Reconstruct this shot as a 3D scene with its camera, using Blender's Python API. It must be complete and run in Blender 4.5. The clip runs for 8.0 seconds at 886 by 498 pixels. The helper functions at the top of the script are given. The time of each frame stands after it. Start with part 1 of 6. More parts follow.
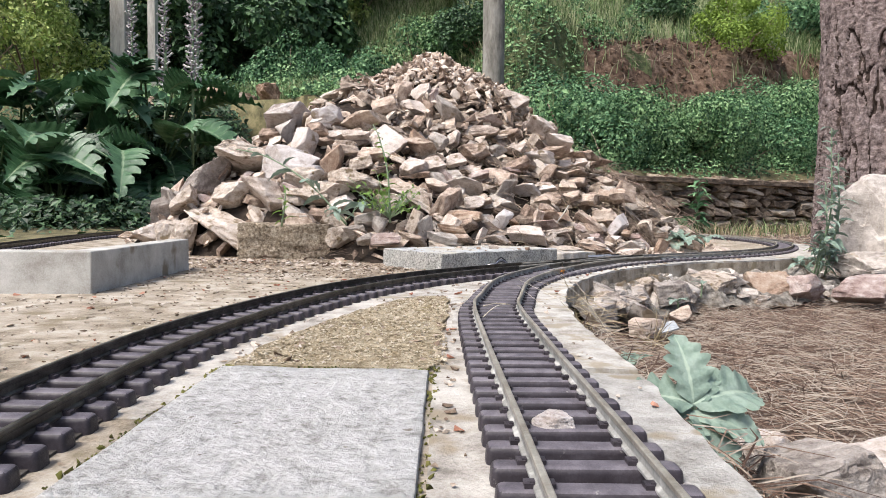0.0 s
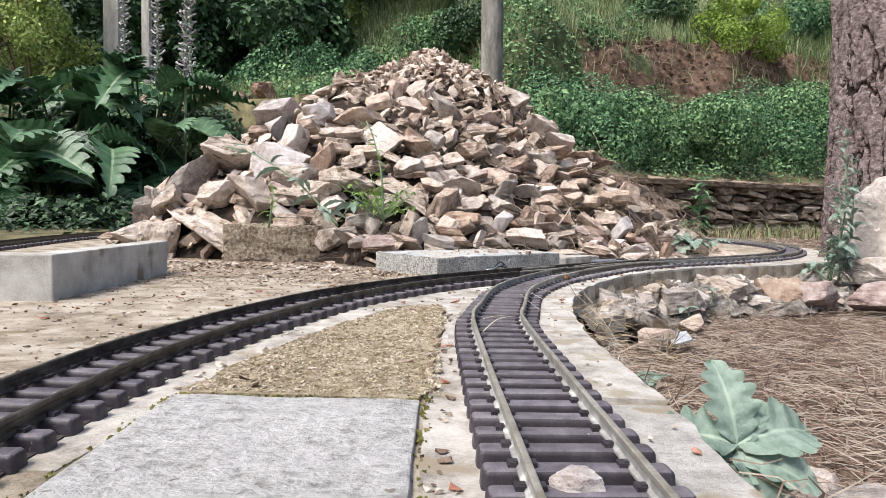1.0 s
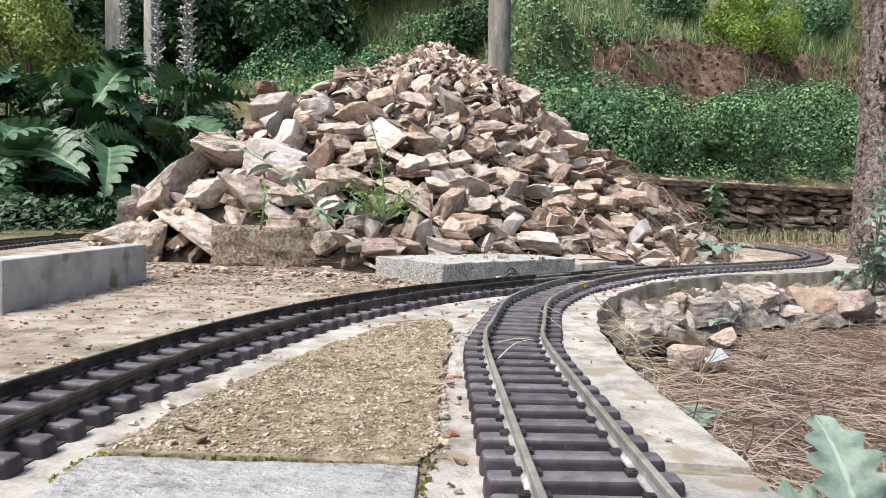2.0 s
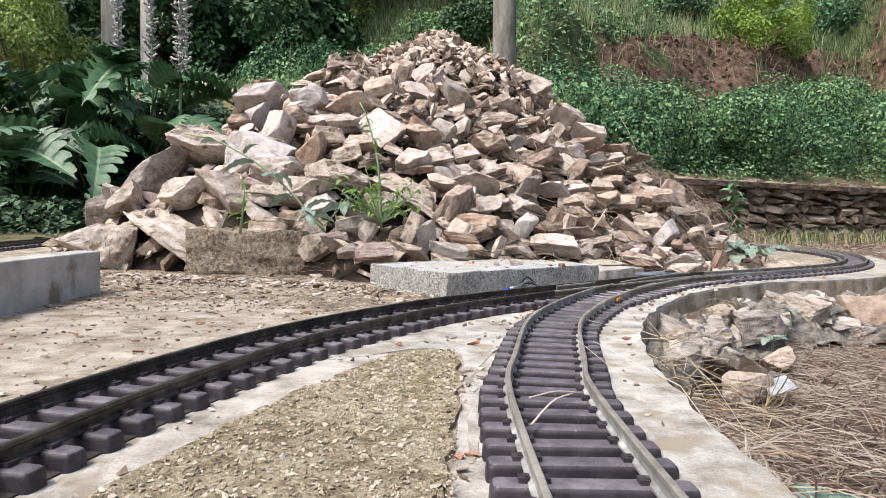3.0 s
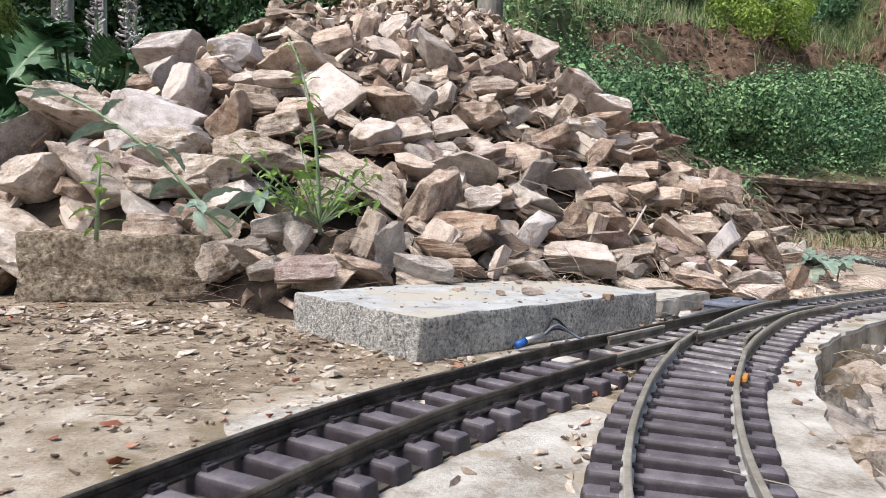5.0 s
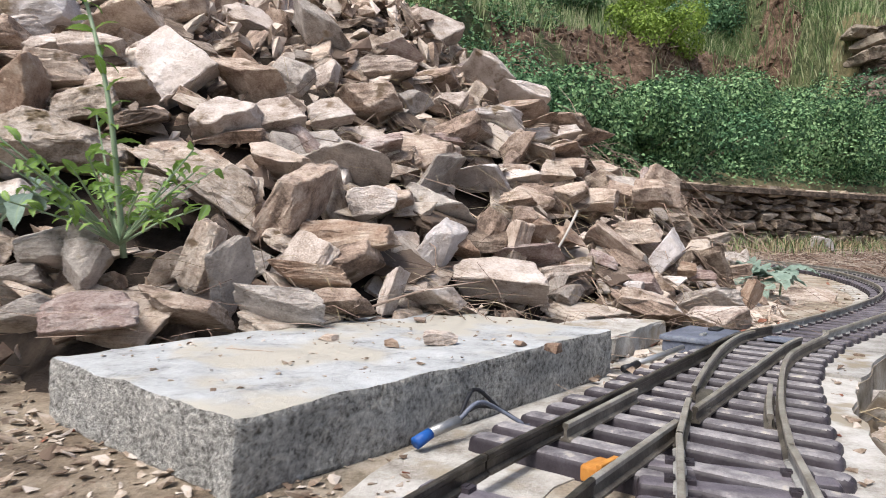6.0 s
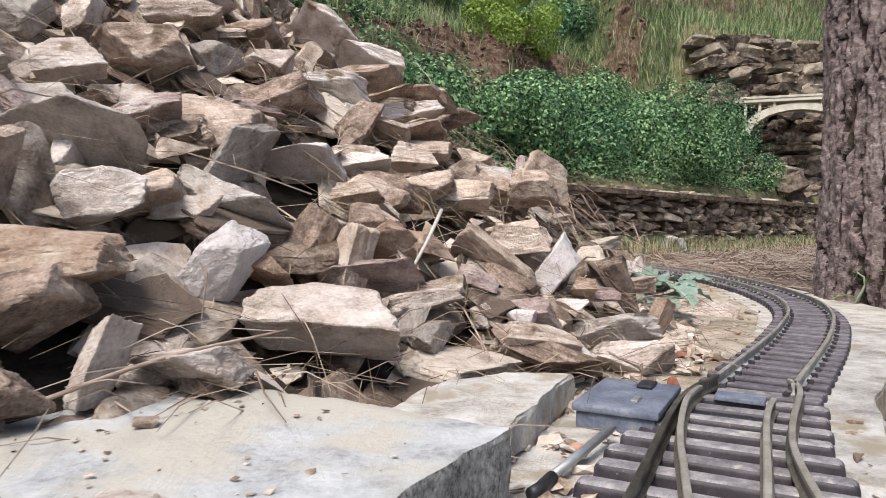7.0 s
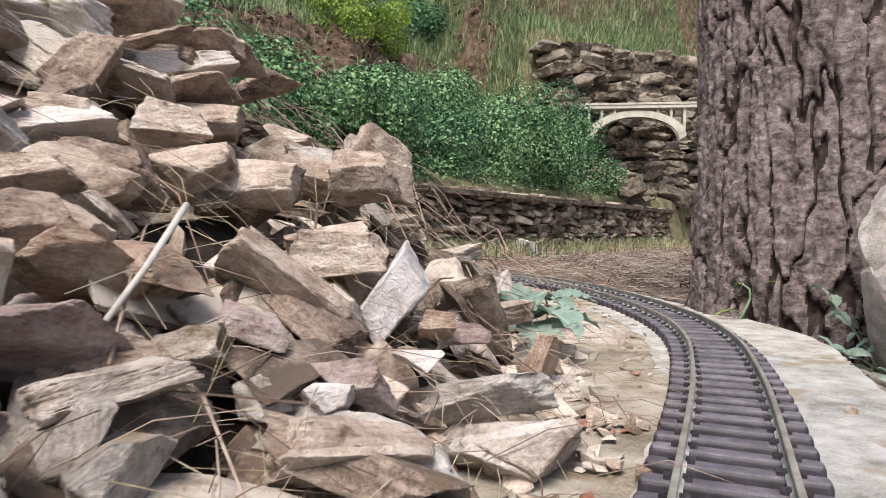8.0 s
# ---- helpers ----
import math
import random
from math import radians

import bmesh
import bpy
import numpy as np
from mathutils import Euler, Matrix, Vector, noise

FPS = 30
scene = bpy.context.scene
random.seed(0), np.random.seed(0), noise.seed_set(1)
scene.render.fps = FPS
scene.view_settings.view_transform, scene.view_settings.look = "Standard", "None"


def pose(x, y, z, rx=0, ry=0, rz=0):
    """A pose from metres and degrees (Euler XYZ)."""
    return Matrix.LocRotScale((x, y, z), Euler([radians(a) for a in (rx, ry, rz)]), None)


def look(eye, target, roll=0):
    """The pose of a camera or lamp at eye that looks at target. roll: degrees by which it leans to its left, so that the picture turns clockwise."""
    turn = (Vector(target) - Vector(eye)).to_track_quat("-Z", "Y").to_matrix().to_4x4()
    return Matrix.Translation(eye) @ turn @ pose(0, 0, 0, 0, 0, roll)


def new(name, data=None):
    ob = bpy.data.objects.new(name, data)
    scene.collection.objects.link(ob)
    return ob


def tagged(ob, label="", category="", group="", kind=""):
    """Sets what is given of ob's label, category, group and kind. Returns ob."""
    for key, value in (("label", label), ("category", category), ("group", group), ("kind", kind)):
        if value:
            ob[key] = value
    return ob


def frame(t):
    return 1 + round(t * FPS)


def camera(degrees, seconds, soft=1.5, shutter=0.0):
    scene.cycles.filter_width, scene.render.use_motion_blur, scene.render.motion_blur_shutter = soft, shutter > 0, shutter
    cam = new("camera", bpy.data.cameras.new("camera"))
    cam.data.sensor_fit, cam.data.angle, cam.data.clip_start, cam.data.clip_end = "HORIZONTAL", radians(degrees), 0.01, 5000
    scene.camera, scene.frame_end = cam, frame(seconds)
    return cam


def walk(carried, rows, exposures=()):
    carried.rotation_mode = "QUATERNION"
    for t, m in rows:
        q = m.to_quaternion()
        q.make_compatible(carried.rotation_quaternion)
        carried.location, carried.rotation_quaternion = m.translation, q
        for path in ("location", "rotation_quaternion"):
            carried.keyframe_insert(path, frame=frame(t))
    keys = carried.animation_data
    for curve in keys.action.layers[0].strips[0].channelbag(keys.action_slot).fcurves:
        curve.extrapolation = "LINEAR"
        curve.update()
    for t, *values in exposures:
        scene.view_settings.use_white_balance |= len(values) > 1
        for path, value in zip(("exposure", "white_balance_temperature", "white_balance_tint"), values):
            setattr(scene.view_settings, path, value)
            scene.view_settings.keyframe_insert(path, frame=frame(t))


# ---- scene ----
cam = camera(63.9, 8.0, 0.75, 0.12)
EXPOSURE = 1.22
PATH = [
    (0, (0.032, 0.015, 0.119), (0.024, 2.012, 0.004), 0.8),
    (0.5, (0.032, 0.055, 0.118), (0.034, 2.052, 0.005), 0.9),
    (1, (0.033, 0.095, 0.118), (0.034, 2.092, 0.008), 1.1),
    (1.5, (0.032, 0.145, 0.118), (0.024, 2.142, 0.01), 1.4),
    (3, (0.029, 0.371, 0.115), (0.005, 2.368, 0.014), 1.1),
    (3.5, (0.025, 0.475, 0.115), (0.004, 2.473, 0.013), 1.8),
    (4, (0.025, 0.572, 0.115), (0.001, 2.569, 0.011), 1.8),
    (5.3, (0.038, 0.866, 0.115), (0.135, 2.861, 0.008), 1.0),
    (5.5, (0.044, 0.914, 0.115), (0.2, 2.905, 0.013), 0.5),
    (6, (0.064, 1.027, 0.116), (0.363, 3.003, 0.037), 0.9),
    (6.5, (0.101, 1.16, 0.117), (0.592, 3.097, 0.04), 0.9),
    (7, (0.146, 1.274, 0.119), (0.824, 3.155, 0.047), 0.7),
    (7.5, (0.198, 1.376, 0.118), (1.035, 3.191, 0.057), 0.7),
    (8, (0.271, 1.483, 0.121), (1.321, 3.184, 0.061), 0.8),
]
walk(cam, [(t, look(eye, target, roll)) for t, eye, target, roll in PATH], [(0.0, EXPOSURE), (2.0, EXPOSURE), (4.0, EXPOSURE - 0.04), (6.5, EXPOSURE - 0.12), (8.0, EXPOSURE - 0.06)])

# ---- light ----
SUN_UP, SUN_ROUND = 58.0, 232.0
world = bpy.data.worlds.new("sky")
scene.world = world
world.use_nodes = True
wn, wl = world.node_tree.nodes, world.node_tree.links
sky = wn.new("ShaderNodeTexSky")
sky.sky_type = "NISHITA"
sky.sun_disc = False
sky.sun_elevation, sky.sun_rotation = radians(SUN_UP), radians(SUN_ROUND)
sky.air_density, sky.dust_density, sky.ozone_density = 1.0, 4.0, 1.0
wn["Background"].inputs["Strength"].default_value = 0.095
wl.new(sky.outputs["Color"], wn["Background"].inputs["Color"])
sun = new("sun", bpy.data.lights.new("sun", "SUN"))
sun.data.energy, sun.data.angle, sun.data.color = 2.0, radians(20), (1.0, 0.98, 0.95)
sr, su = radians(SUN_ROUND), radians(SUN_UP)
sun.matrix_world = look((math.sin(sr) * math.cos(su) * 20, math.cos(sr) * math.cos(su) * 20, math.sin(su) * 20), (0, 1.5, 0))


# ---- materials ----
def material(name, stops, scale=30.0, rough=0.8, bump=0.3, fine=220.0, random_tone=0.0, metal=0.0, stretch=(1, 1, 1), island=False, wear=None, spec=0.35, bump_size=0.004, translucent=0.0, bedded=False):
    """A noise-mixed surface: stops are colours from the darkest to the lightest patch."""
    m = bpy.data.materials.new(name)
    m.use_nodes = True
    n, l = m.node_tree.nodes, m.node_tree.links
    b = n["Principled BSDF"]
    geo = n.new("ShaderNodeNewGeometry")
    info = n.new("ShaderNodeObjectInfo")
    shift = n.new("ShaderNodeVectorMath")
    shift.operation = "MULTIPLY_ADD"
    l.new(info.outputs["Random"], shift.inputs[0])
    shift.inputs[1].default_value = (7, 11, 5)
    l.new(geo.outputs["Position"], shift.inputs[2])
    mapping = n.new("ShaderNodeMapping")
    mapping.inputs["Scale"].default_value = stretch
    l.new(shift.outputs[0], mapping.inputs["Vector"])
    coarse = n.new("ShaderNodeTexNoise")
    base_figure = coarse.outputs["Fac"]
    coarse.inputs["Scale"].default_value, coarse.inputs["Detail"].default_value, coarse.inputs["Roughness"].default_value = scale, 8, 0.62
    l.new(mapping.outputs[0], coarse.inputs["Vector"])
    if bedded:
        # thin beds that follow each stone's own flat side
        place = n.new("ShaderNodeTexCoord")
        offset = n.new("ShaderNodeVectorMath")
        offset.operation = "MULTIPLY_ADD"
        l.new(info.outputs["Random"], offset.inputs[0])
        offset.inputs[1].default_value = (31, 17, 23)
        l.new(place.outputs["Object"], offset.inputs[2])
        beds = n.new("ShaderNodeMapping")
        beds.inputs["Scale"].default_value = (1.5, 1.5, 4.0)
        l.new(offset.outputs[0], beds.inputs["Vector"])
        bands = n.new("ShaderNodeTexNoise")
        bands.inputs["Scale"].default_value, bands.inputs["Detail"].default_value, bands.inputs["Roughness"].default_value, bands.inputs["Distortion"].default_value = 1.0, 7, 0.6, 0.8
        l.new(beds.outputs[0], bands.inputs["Vector"])
        blend = n.new("ShaderNodeMix")
        blend.inputs["Factor"].default_value = 0.38
        l.new(coarse.outputs["Fac"], blend.inputs["A"])
        l.new(bands.outputs["Fac"], blend.inputs["B"])
        base_figure = blend.outputs["Result"]
    grain = n.new("ShaderNodeTexNoise")
    grain.inputs["Scale"].default_value, grain.inputs["Detail"].default_value, grain.inputs["Roughness"].default_value = fine, 6, 0.7
    l.new(mapping.outputs[0], grain.inputs["Vector"])
    mix = n.new("ShaderNodeMath")
    mix.operation = "MULTIPLY_ADD"
    l.new(grain.outputs["Fac"], mix.inputs[0])
    mix.inputs[1].default_value = 0.45
    l.new(base_figure, mix.inputs[2])
    patch = n.new("ShaderNodeTexNoise")
    patch.inputs["Scale"].default_value, patch.inputs["Detail"].default_value = scale * 0.22, 3
    l.new(mapping.outputs[0], patch.inputs["Vector"])
    wide = n.new("ShaderNodeMath")
    wide.operation = "MULTIPLY_ADD"
    l.new(patch.outputs["Fac"], wide.inputs[0])
    wide.inputs[1].default_value = 0.3
    l.new(mix.outputs[0], wide.inputs[2])
    level = n.new("ShaderNodeMath")
    level.operation = "SUBTRACT"
    l.new(wide.outputs[0], level.inputs[0])
    level.inputs[1].default_value = 0.15
    last = level.outputs[0]
    if random_tone:
        add = n.new("ShaderNodeMath")
        add.operation = "MULTIPLY_ADD"
        l.new(geo.outputs["Random Per Island"] if island else info.outputs["Random"], add.inputs[0])
        add.inputs[1].default_value = random_tone
        l.new(last, add.inputs[2])
        sub = n.new("ShaderNodeMath")
        sub.operation = "SUBTRACT"
        l.new(add.outputs[0], sub.inputs[0])
        sub.inputs[1].default_value = random_tone / 2
        last = sub.outputs[0]
    ramp = n.new("ShaderNodeValToRGB")
    lo, hi = 0.54, 0.92
    while len(ramp.color_ramp.elements) < len(stops):
        ramp.color_ramp.elements.new(0.5)
    for i, c in enumerate(stops):
        ramp.color_ramp.elements[i].position = lo + (hi - lo) * i / max(1, len(stops) - 1)
        ramp.color_ramp.elements[i].color = (*c, 1)
    l.new(last, ramp.inputs["Fac"])
    colour = ramp.outputs["Color"]
    if wear:
        spots = n.new("ShaderNodeTexNoise")
        spots.inputs["Scale"].default_value, spots.inputs["Detail"].default_value = wear[1], 5
        l.new(mapping.outputs[0], spots.inputs["Vector"])
        cut = n.new("ShaderNodeMapRange")
        cut.inputs["From Min"].default_value, cut.inputs["From Max"].default_value = wear[2], wear[2] + 0.08
        l.new(spots.outputs["Fac"], cut.inputs["Value"])
        stain = n.new("ShaderNodeMixRGB")
        stain.inputs["Color2"].default_value = (*wear[0], 1)
        l.new(cut.outputs[0], stain.inputs["Fac"])
        l.new(colour, stain.inputs["Color1"])
        colour = stain.outputs[0]
    l.new(colour, b.inputs["Base Color"])
    b.inputs["Roughness"].default_value, b.inputs["Metallic"].default_value = rough, metal
    b.inputs["Specular IOR Level"].default_value = spec
    bm_node = n.new("ShaderNodeBump")
    bm_node.inputs["Strength"].default_value, bm_node.inputs["Distance"].default_value = bump, bump_size
    l.new(mix.outputs[0], bm_node.inputs["Height"])
    l.new(bm_node.outputs[0], b.inputs["Normal"])
    if translucent:
        tr = n.new("ShaderNodeBsdfTranslucent")
        l.new(colour, tr.inputs["Color"])
        ms = n.new("ShaderNodeMixShader")
        ms.inputs["Fac"].default_value = translucent
        l.new(b.outputs[0], ms.inputs[1])
        l.new(tr.outputs[0], ms.inputs[2])
        l.new(ms.outputs[0], n["Material Output"].inputs["Surface"])
    return m


M = {
    "tan": material("stone_tan", [(0.141, 0.1, 0.076), (0.338, 0.249, 0.196), (0.518, 0.416, 0.34), (0.677, 0.58, 0.503)], 55, 0.85, 0.9, 420, 0.22, wear=((.17, .12, .08), 40, 0.60), bump_size=0.007, bedded=True),
    "pale": material("stone_pale", [(0.224, 0.17, 0.141), (0.447, 0.37, 0.316), (0.605, 0.531, 0.484), (0.724, 0.662, 0.631)], 50, 0.85, 0.9, 420, 0.16, wear=((.22, .16, .11), 30, 0.62), bump_size=0.007, bedded=True),
    "grey": material("stone_grey", [(0.159, 0.131, 0.115), (0.328, 0.286, 0.254), (0.475, 0.423, 0.383), (0.633, 0.579, 0.534)], 60, 0.85, 0.9, 420, 0.18, wear=((.26, .20, .14), 30, 0.62), bump_size=0.007, bedded=True),
    "rust": material("stone_rust", [(0.148, 0.088, 0.059), (0.306, 0.207, 0.149), (0.435, 0.331, 0.255), (0.544, 0.454, 0.378)], 55, 0.85, 0.9, 420, 0.2, bump_size=0.007, bedded=True),
    "pink": material("stone_pink", [(0.185, 0.121, 0.106), (0.343, 0.263, 0.239), (0.488, 0.413, 0.381), (0.595, 0.548, 0.522)], 55, 0.85, 0.9, 420, 0.2, bump_size=0.007, bedded=True),
    "white": material("stone_white", [(0.309, 0.256, 0.223), (0.496, 0.441, 0.417), (0.617, 0.571, 0.557), (0.694, 0.653, 0.658)], 60, 0.9, 0.9, 450, 0.1, wear=((.26, .20, .14), 25, 0.60), bump_size=0.007, bedded=True),
    "mortar": material("stone_mortar", [(0.218, 0.168, 0.13), (0.436, 0.357, 0.291), (0.599, 0.524, 0.464), (0.723, 0.658, 0.625)], 80, 0.92, 1.0, 500, 0.12, wear=((.20, .15, .095), 40, 0.58), bump_size=0.007, bedded=True),
    "footing": material("rough_cement", [(0.062, 0.051, 0.041), (0.168, 0.147, 0.125), (0.275, 0.25, 0.218), (0.374, 0.346, 0.312)], 70, 0.95, 1.0, 400, wear=((.13, .095, .06), 18, 0.55), bump_size=0.008),
    # soil brown taken near black, to put crevice shade into the heap's core
    "dirt_shade": material("dirt_shade", [(.012, .008, .006), (.030, .020, .014), (.054, .040, .029)], 60, 0.95, 1.0, 400, bump_size=0.006),
    "floor": material("forest_floor", [(0.054, 0.034, 0.025), (0.124, 0.086, 0.063), (0.21, 0.156, 0.118), (0.28, 0.226, 0.18)], 60, 0.95, 1.0, 400, bump_size=0.006),
    "ground": material("ground_soil", [(.05, .045, .022), (.11, .10, .05), (.18, .155, .08), (.24, .20, .12)], 9, 0.95, 1.0, 120, bump_size=0.01),
    "redearth": material("red_earth", [(.035, .020, .012), (.09, .054, .035), (.16, .102, .07), (.25, .17, .125)], 14, 0.95, 1.0, 120, bump_size=0.03),
    "concrete": material("old_concrete", [(.145, .117, .083), (.275, .229, .174), (.37, .322, .262), (.46, .418, .358)], 28, 0.92, 1.0, 420, wear=((.20, .165, .11), 22, 0.58), bump_size=0.003),
    "yardsoil": material("trodden_soil", [(0.095, 0.069, 0.047), (0.196, 0.151, 0.106), (0.291, 0.235, 0.174), (0.392, 0.33, 0.252)], 34, 0.95, 1.0, 380, wear=((.30, .25, .18), 18, 0.57), bump_size=0.005),
    "whitewash": material("white_concrete", [(0.206, 0.181, 0.15), (0.344, 0.318, 0.284), (0.456, 0.434, 0.4), (0.533, 0.516, 0.49)], 35, 0.9, 0.9, 450, wear=((.30, .26, .20), 26, 0.57), bump_size=0.003),
    "kerbstrip": material("grey_kerb", [(0.184, 0.17, 0.152), (0.294, 0.281, 0.258), (0.386, 0.368, 0.345), (0.46, 0.446, 0.423)], 40, 0.9, 0.9, 450, wear=((.26, .22, .16), 24, 0.57), bump_size=0.003),
    "pad": material("pale_pad", [(.25, .24, .225), (.40, .393, .378), (.475, .468, .457), (.53, .525, .515)], 95, 0.9, 1.0, 300, wear=((.20, .175, .145), 150, 0.665), bump_size=0.006),
    "gravelbed": material("gravel_mortar", [(.13, .10, .058), (.27, .215, .135), (.39, .325, .225), (.50, .435, .33)], 90, 0.95, 1.0, 450, wear=((.20, .17, .06), 20, 0.62), bump_size=0.006),
    "block": material("grey_concrete", [(.270, .250, .223), (.365, .351, .324), (.446, .432, .405), (.527, .513, .486)], 20, 0.9, 0.6, 500, wear=((.21, .175, .13), 18, 0.60), bump_size=0.002),
    "slabtop": material("sandy_concrete", [(0.213, 0.213, 0.213), (0.331, 0.339, 0.339), (0.394, 0.402, 0.406), (0.449, 0.458, 0.461)], 45, 0.9, 0.7, 330, wear=((.385, .36, .31), 12, 0.50), bump_size=0.003),
    "slabside": material("exposed_aggregate", [(0.138, 0.131, 0.119), (0.35, 0.34, 0.319), (0.525, 0.512, 0.481), (0.7, 0.681, 0.637)], 300, 0.95, 1.0, 700, bump_size=0.008),
    "oldblock": material("weathered_concrete", [(0.077, 0.057, 0.041), (0.205, 0.159, 0.113), (0.348, 0.287, 0.216), (0.512, 0.451, 0.369)], 150, 0.95, 1.0, 420, wear=((.30, .265, .205), 14, 0.60), bump_size=0.006),
    # sleeper sides darkened and tops paled: shading put into the colour
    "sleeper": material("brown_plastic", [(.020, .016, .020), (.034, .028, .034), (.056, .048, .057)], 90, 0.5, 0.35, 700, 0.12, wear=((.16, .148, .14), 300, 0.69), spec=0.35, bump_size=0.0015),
    "sleeperlit": material("lit_plastic", [(.066, .058, .068), (.11, .098, .113), (.165, .15, .168)], 90, 0.55, 0.35, 700, 0.15, wear=((.26, .245, .235), 300, 0.69), spec=0.35, bump_size=0.0012),
    # near black: shade between the sleepers is mixed in with the grime
    "trackshade": material("grimy_gap_shade", [(.022, .019, .017), (.05, .043, .038), (.10, .087, .075)], 60, 0.95, 0.8, 400, bump_size=0.003),
    "rail": material("tarnished_metal", [(.17, .165, .155), (.27, .265, .25), (.38, .375, .36)], 60, 0.6, 0.3, 600, metal=0.1, bump_size=0.0006, wear=((.45, .44, .42), 60, 0.56)),
    "railhead": material("worn_rail_top", [(.21, .185, .15), (.32, .295, .255), (.44, .415, .37)], 60, 0.40, 0.3, 600, metal=0.4, bump_size=0.0006),
    "railworn": material("worn_dark_rail", [(.055, .047, .038), (.12, .105, .087), (.21, .19, .16)], 60, 0.42, 0.3, 600, metal=0.35, bump_size=0.0006),
    # dust on the sleepers of the points, with top light painted in
    "sleeperlitdust": material("lit_dusty_plastic", [(.09, .082, .09), (.18, .168, .175), (.29, .275, .275)], 120, 0.75, 0.4, 600, 0.15, wear=((.36, .33, .29), 120, 0.60), bump_size=0.0012),
    "raildark": material("dark_brass", [(.03, .026, .021), (.075, .066, .055), (.15, .135, .115)], 60, 0.38, 0.3, 600, metal=0.55, bump_size=0.0006),
    "black": material("black_plastic", [(.012, .012, .014), (.02, .02, .023)], 40, 0.45, 0.2, 300),
    "bluegrey": material("blue_grey_plastic", [(.074, .084, .111), (.115, .128, .169), (.176, .196, .236)], 50, 0.5, 0.3, 400, bump_size=0.001, wear=((.22, .21, .20), 50, 0.62)),
    "steel": material("dull_steel", [(.30, .30, .30), (.45, .45, .44)], 40, 0.4, 0.2, 200, metal=0.7),
    "orange": material("orange_plastic", [(.35, .13, .02), (.50, .23, .05)], 60, 0.6, 0.3, 200),
    "blue": material("blue_plastic", [(.01, .06, .25), (.02, .12, .4)], 60, 0.5, 0.2, 200),
    "bark": material("pine_bark", [(0.066, 0.046, 0.045), (0.162, 0.123, 0.116), (0.267, 0.21, 0.201), (0.399, 0.333, 0.319)], 60, 0.95, 1.0, 260, stretch=(1, 1, 1.5), bump_size=0.010),
    # reddish furrow bark, darkened so that crease shade is painted in
    "crackshade": material("bark_furrow_shade", [(.022, .014, .012), (.05, .034, .028), (.09, .064, .054)], 45, 0.95, 1.0, 260, bump_size=0.006),
    "greybark": material("grey_bark", [(.10, .092, .08), (.20, .185, .165), (.29, .275, .25)], 14, 0.95, 0.8, 90, stretch=(1, 1, 0.3), bump_size=0.008),
    "leaf": material("leaf_green", [(0.029, 0.071, 0.032), (0.083, 0.183, 0.075), (0.171, 0.313, 0.14), (0.278, 0.424, 0.205)], 3, 0.65, 0.15, 60, 0.78, spec=0.25, island=True, translucent=0.25),
    "leafmid": material("leaf_mid", [(0.02, 0.056, 0.028), (0.056, 0.139, 0.064), (0.117, 0.242, 0.117), (0.196, 0.331, 0.167)], 3, 0.6, 0.15, 60, 0.5, spec=0.25, island=True, translucent=0.2),
    "leafstalk": material("leaf_stalk", [(.035, .06, .022), (.08, .12, .05)], 20, 0.6, 0.2, 120),
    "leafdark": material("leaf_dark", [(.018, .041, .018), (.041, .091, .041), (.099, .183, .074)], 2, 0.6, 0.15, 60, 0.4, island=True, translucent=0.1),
    "leaflime": material("leaf_lime", [(0.092, 0.154, 0.022), (0.196, 0.296, 0.043), (0.3, 0.414, 0.086)], 3, 0.55, 0.15, 60, 0.4, island=True, translucent=0.3),
    "leafolive": material("leaf_olive", [(0.155, 0.218, 0.06), (0.335, 0.45, 0.12), (0.541, 0.572, 0.238)], 3, 0.55, 0.15, 60, 0.5, island=True, translucent=0.3),
    "acanthus": material("acanthus_leaf", [(0.014, 0.043, 0.018), (0.043, 0.107, 0.046), (0.098, 0.19, 0.095)], 7, 0.40, 0.6, 60, 0.35, spec=0.5, translucent=0.15, bump_size=0.01),
    "ivy": material("ivy_leaf", [(.010, .026, .010), (.026, .06, .024), (.055, .11, .045)], 4, 0.5, 0.15, 60, 0.6, island=True, translucent=0.1),
    "palerib": material("glaucous_rib", [(.24, .31, .24), (.33, .40, .32)], 60, 0.6, 0.3, 200),
    "midrib": material("pale_midrib", [(.14, .20, .11), (.24, .31, .20)], 20, 0.5, 0.2, 120),
    "bluegreen": material("glaucous_leaf", [(.13, .19, .15), (.21, .285, .23), (.29, .365, .305)], 60, 0.6, 0.5, 260, 0.2, translucent=0.2),
    "weedleaf": material("weed_leaf", [(0.083, 0.158, 0.032), (0.166, 0.28, 0.058), (0.26, 0.389, 0.102)], 40, 0.55, 0.3, 200, 0.4, island=True, translucent=0.3),
    "grass": material("grass_blades", [(0.06, 0.107, 0.035), (0.138, 0.209, 0.078), (0.233, 0.302, 0.13), (0.363, 0.382, 0.225)], 0.8, 0.7, 0.1, 40, 0.6, island=True, translucent=0.25),
    "hillside": material("hillside_turf", [(0.026, 0.038, 0.013), (0.064, 0.083, 0.034), (0.12, 0.135, 0.06), (0.195, 0.195, 0.105)], 9, 0.95, 1.0, 90, bump_size=0.05),
    "palestem": material("pale_stem", [(.30, .25, .19), (.46, .40, .32), (.58, .53, .45)], 20, 0.8, 0.1, 120, 0.4, island=True),
    "slate": material("slate_blue", [(.20, .21, .22), (.30, .315, .33), (.40, .415, .43)], 60, 0.7, 0.4, 300),
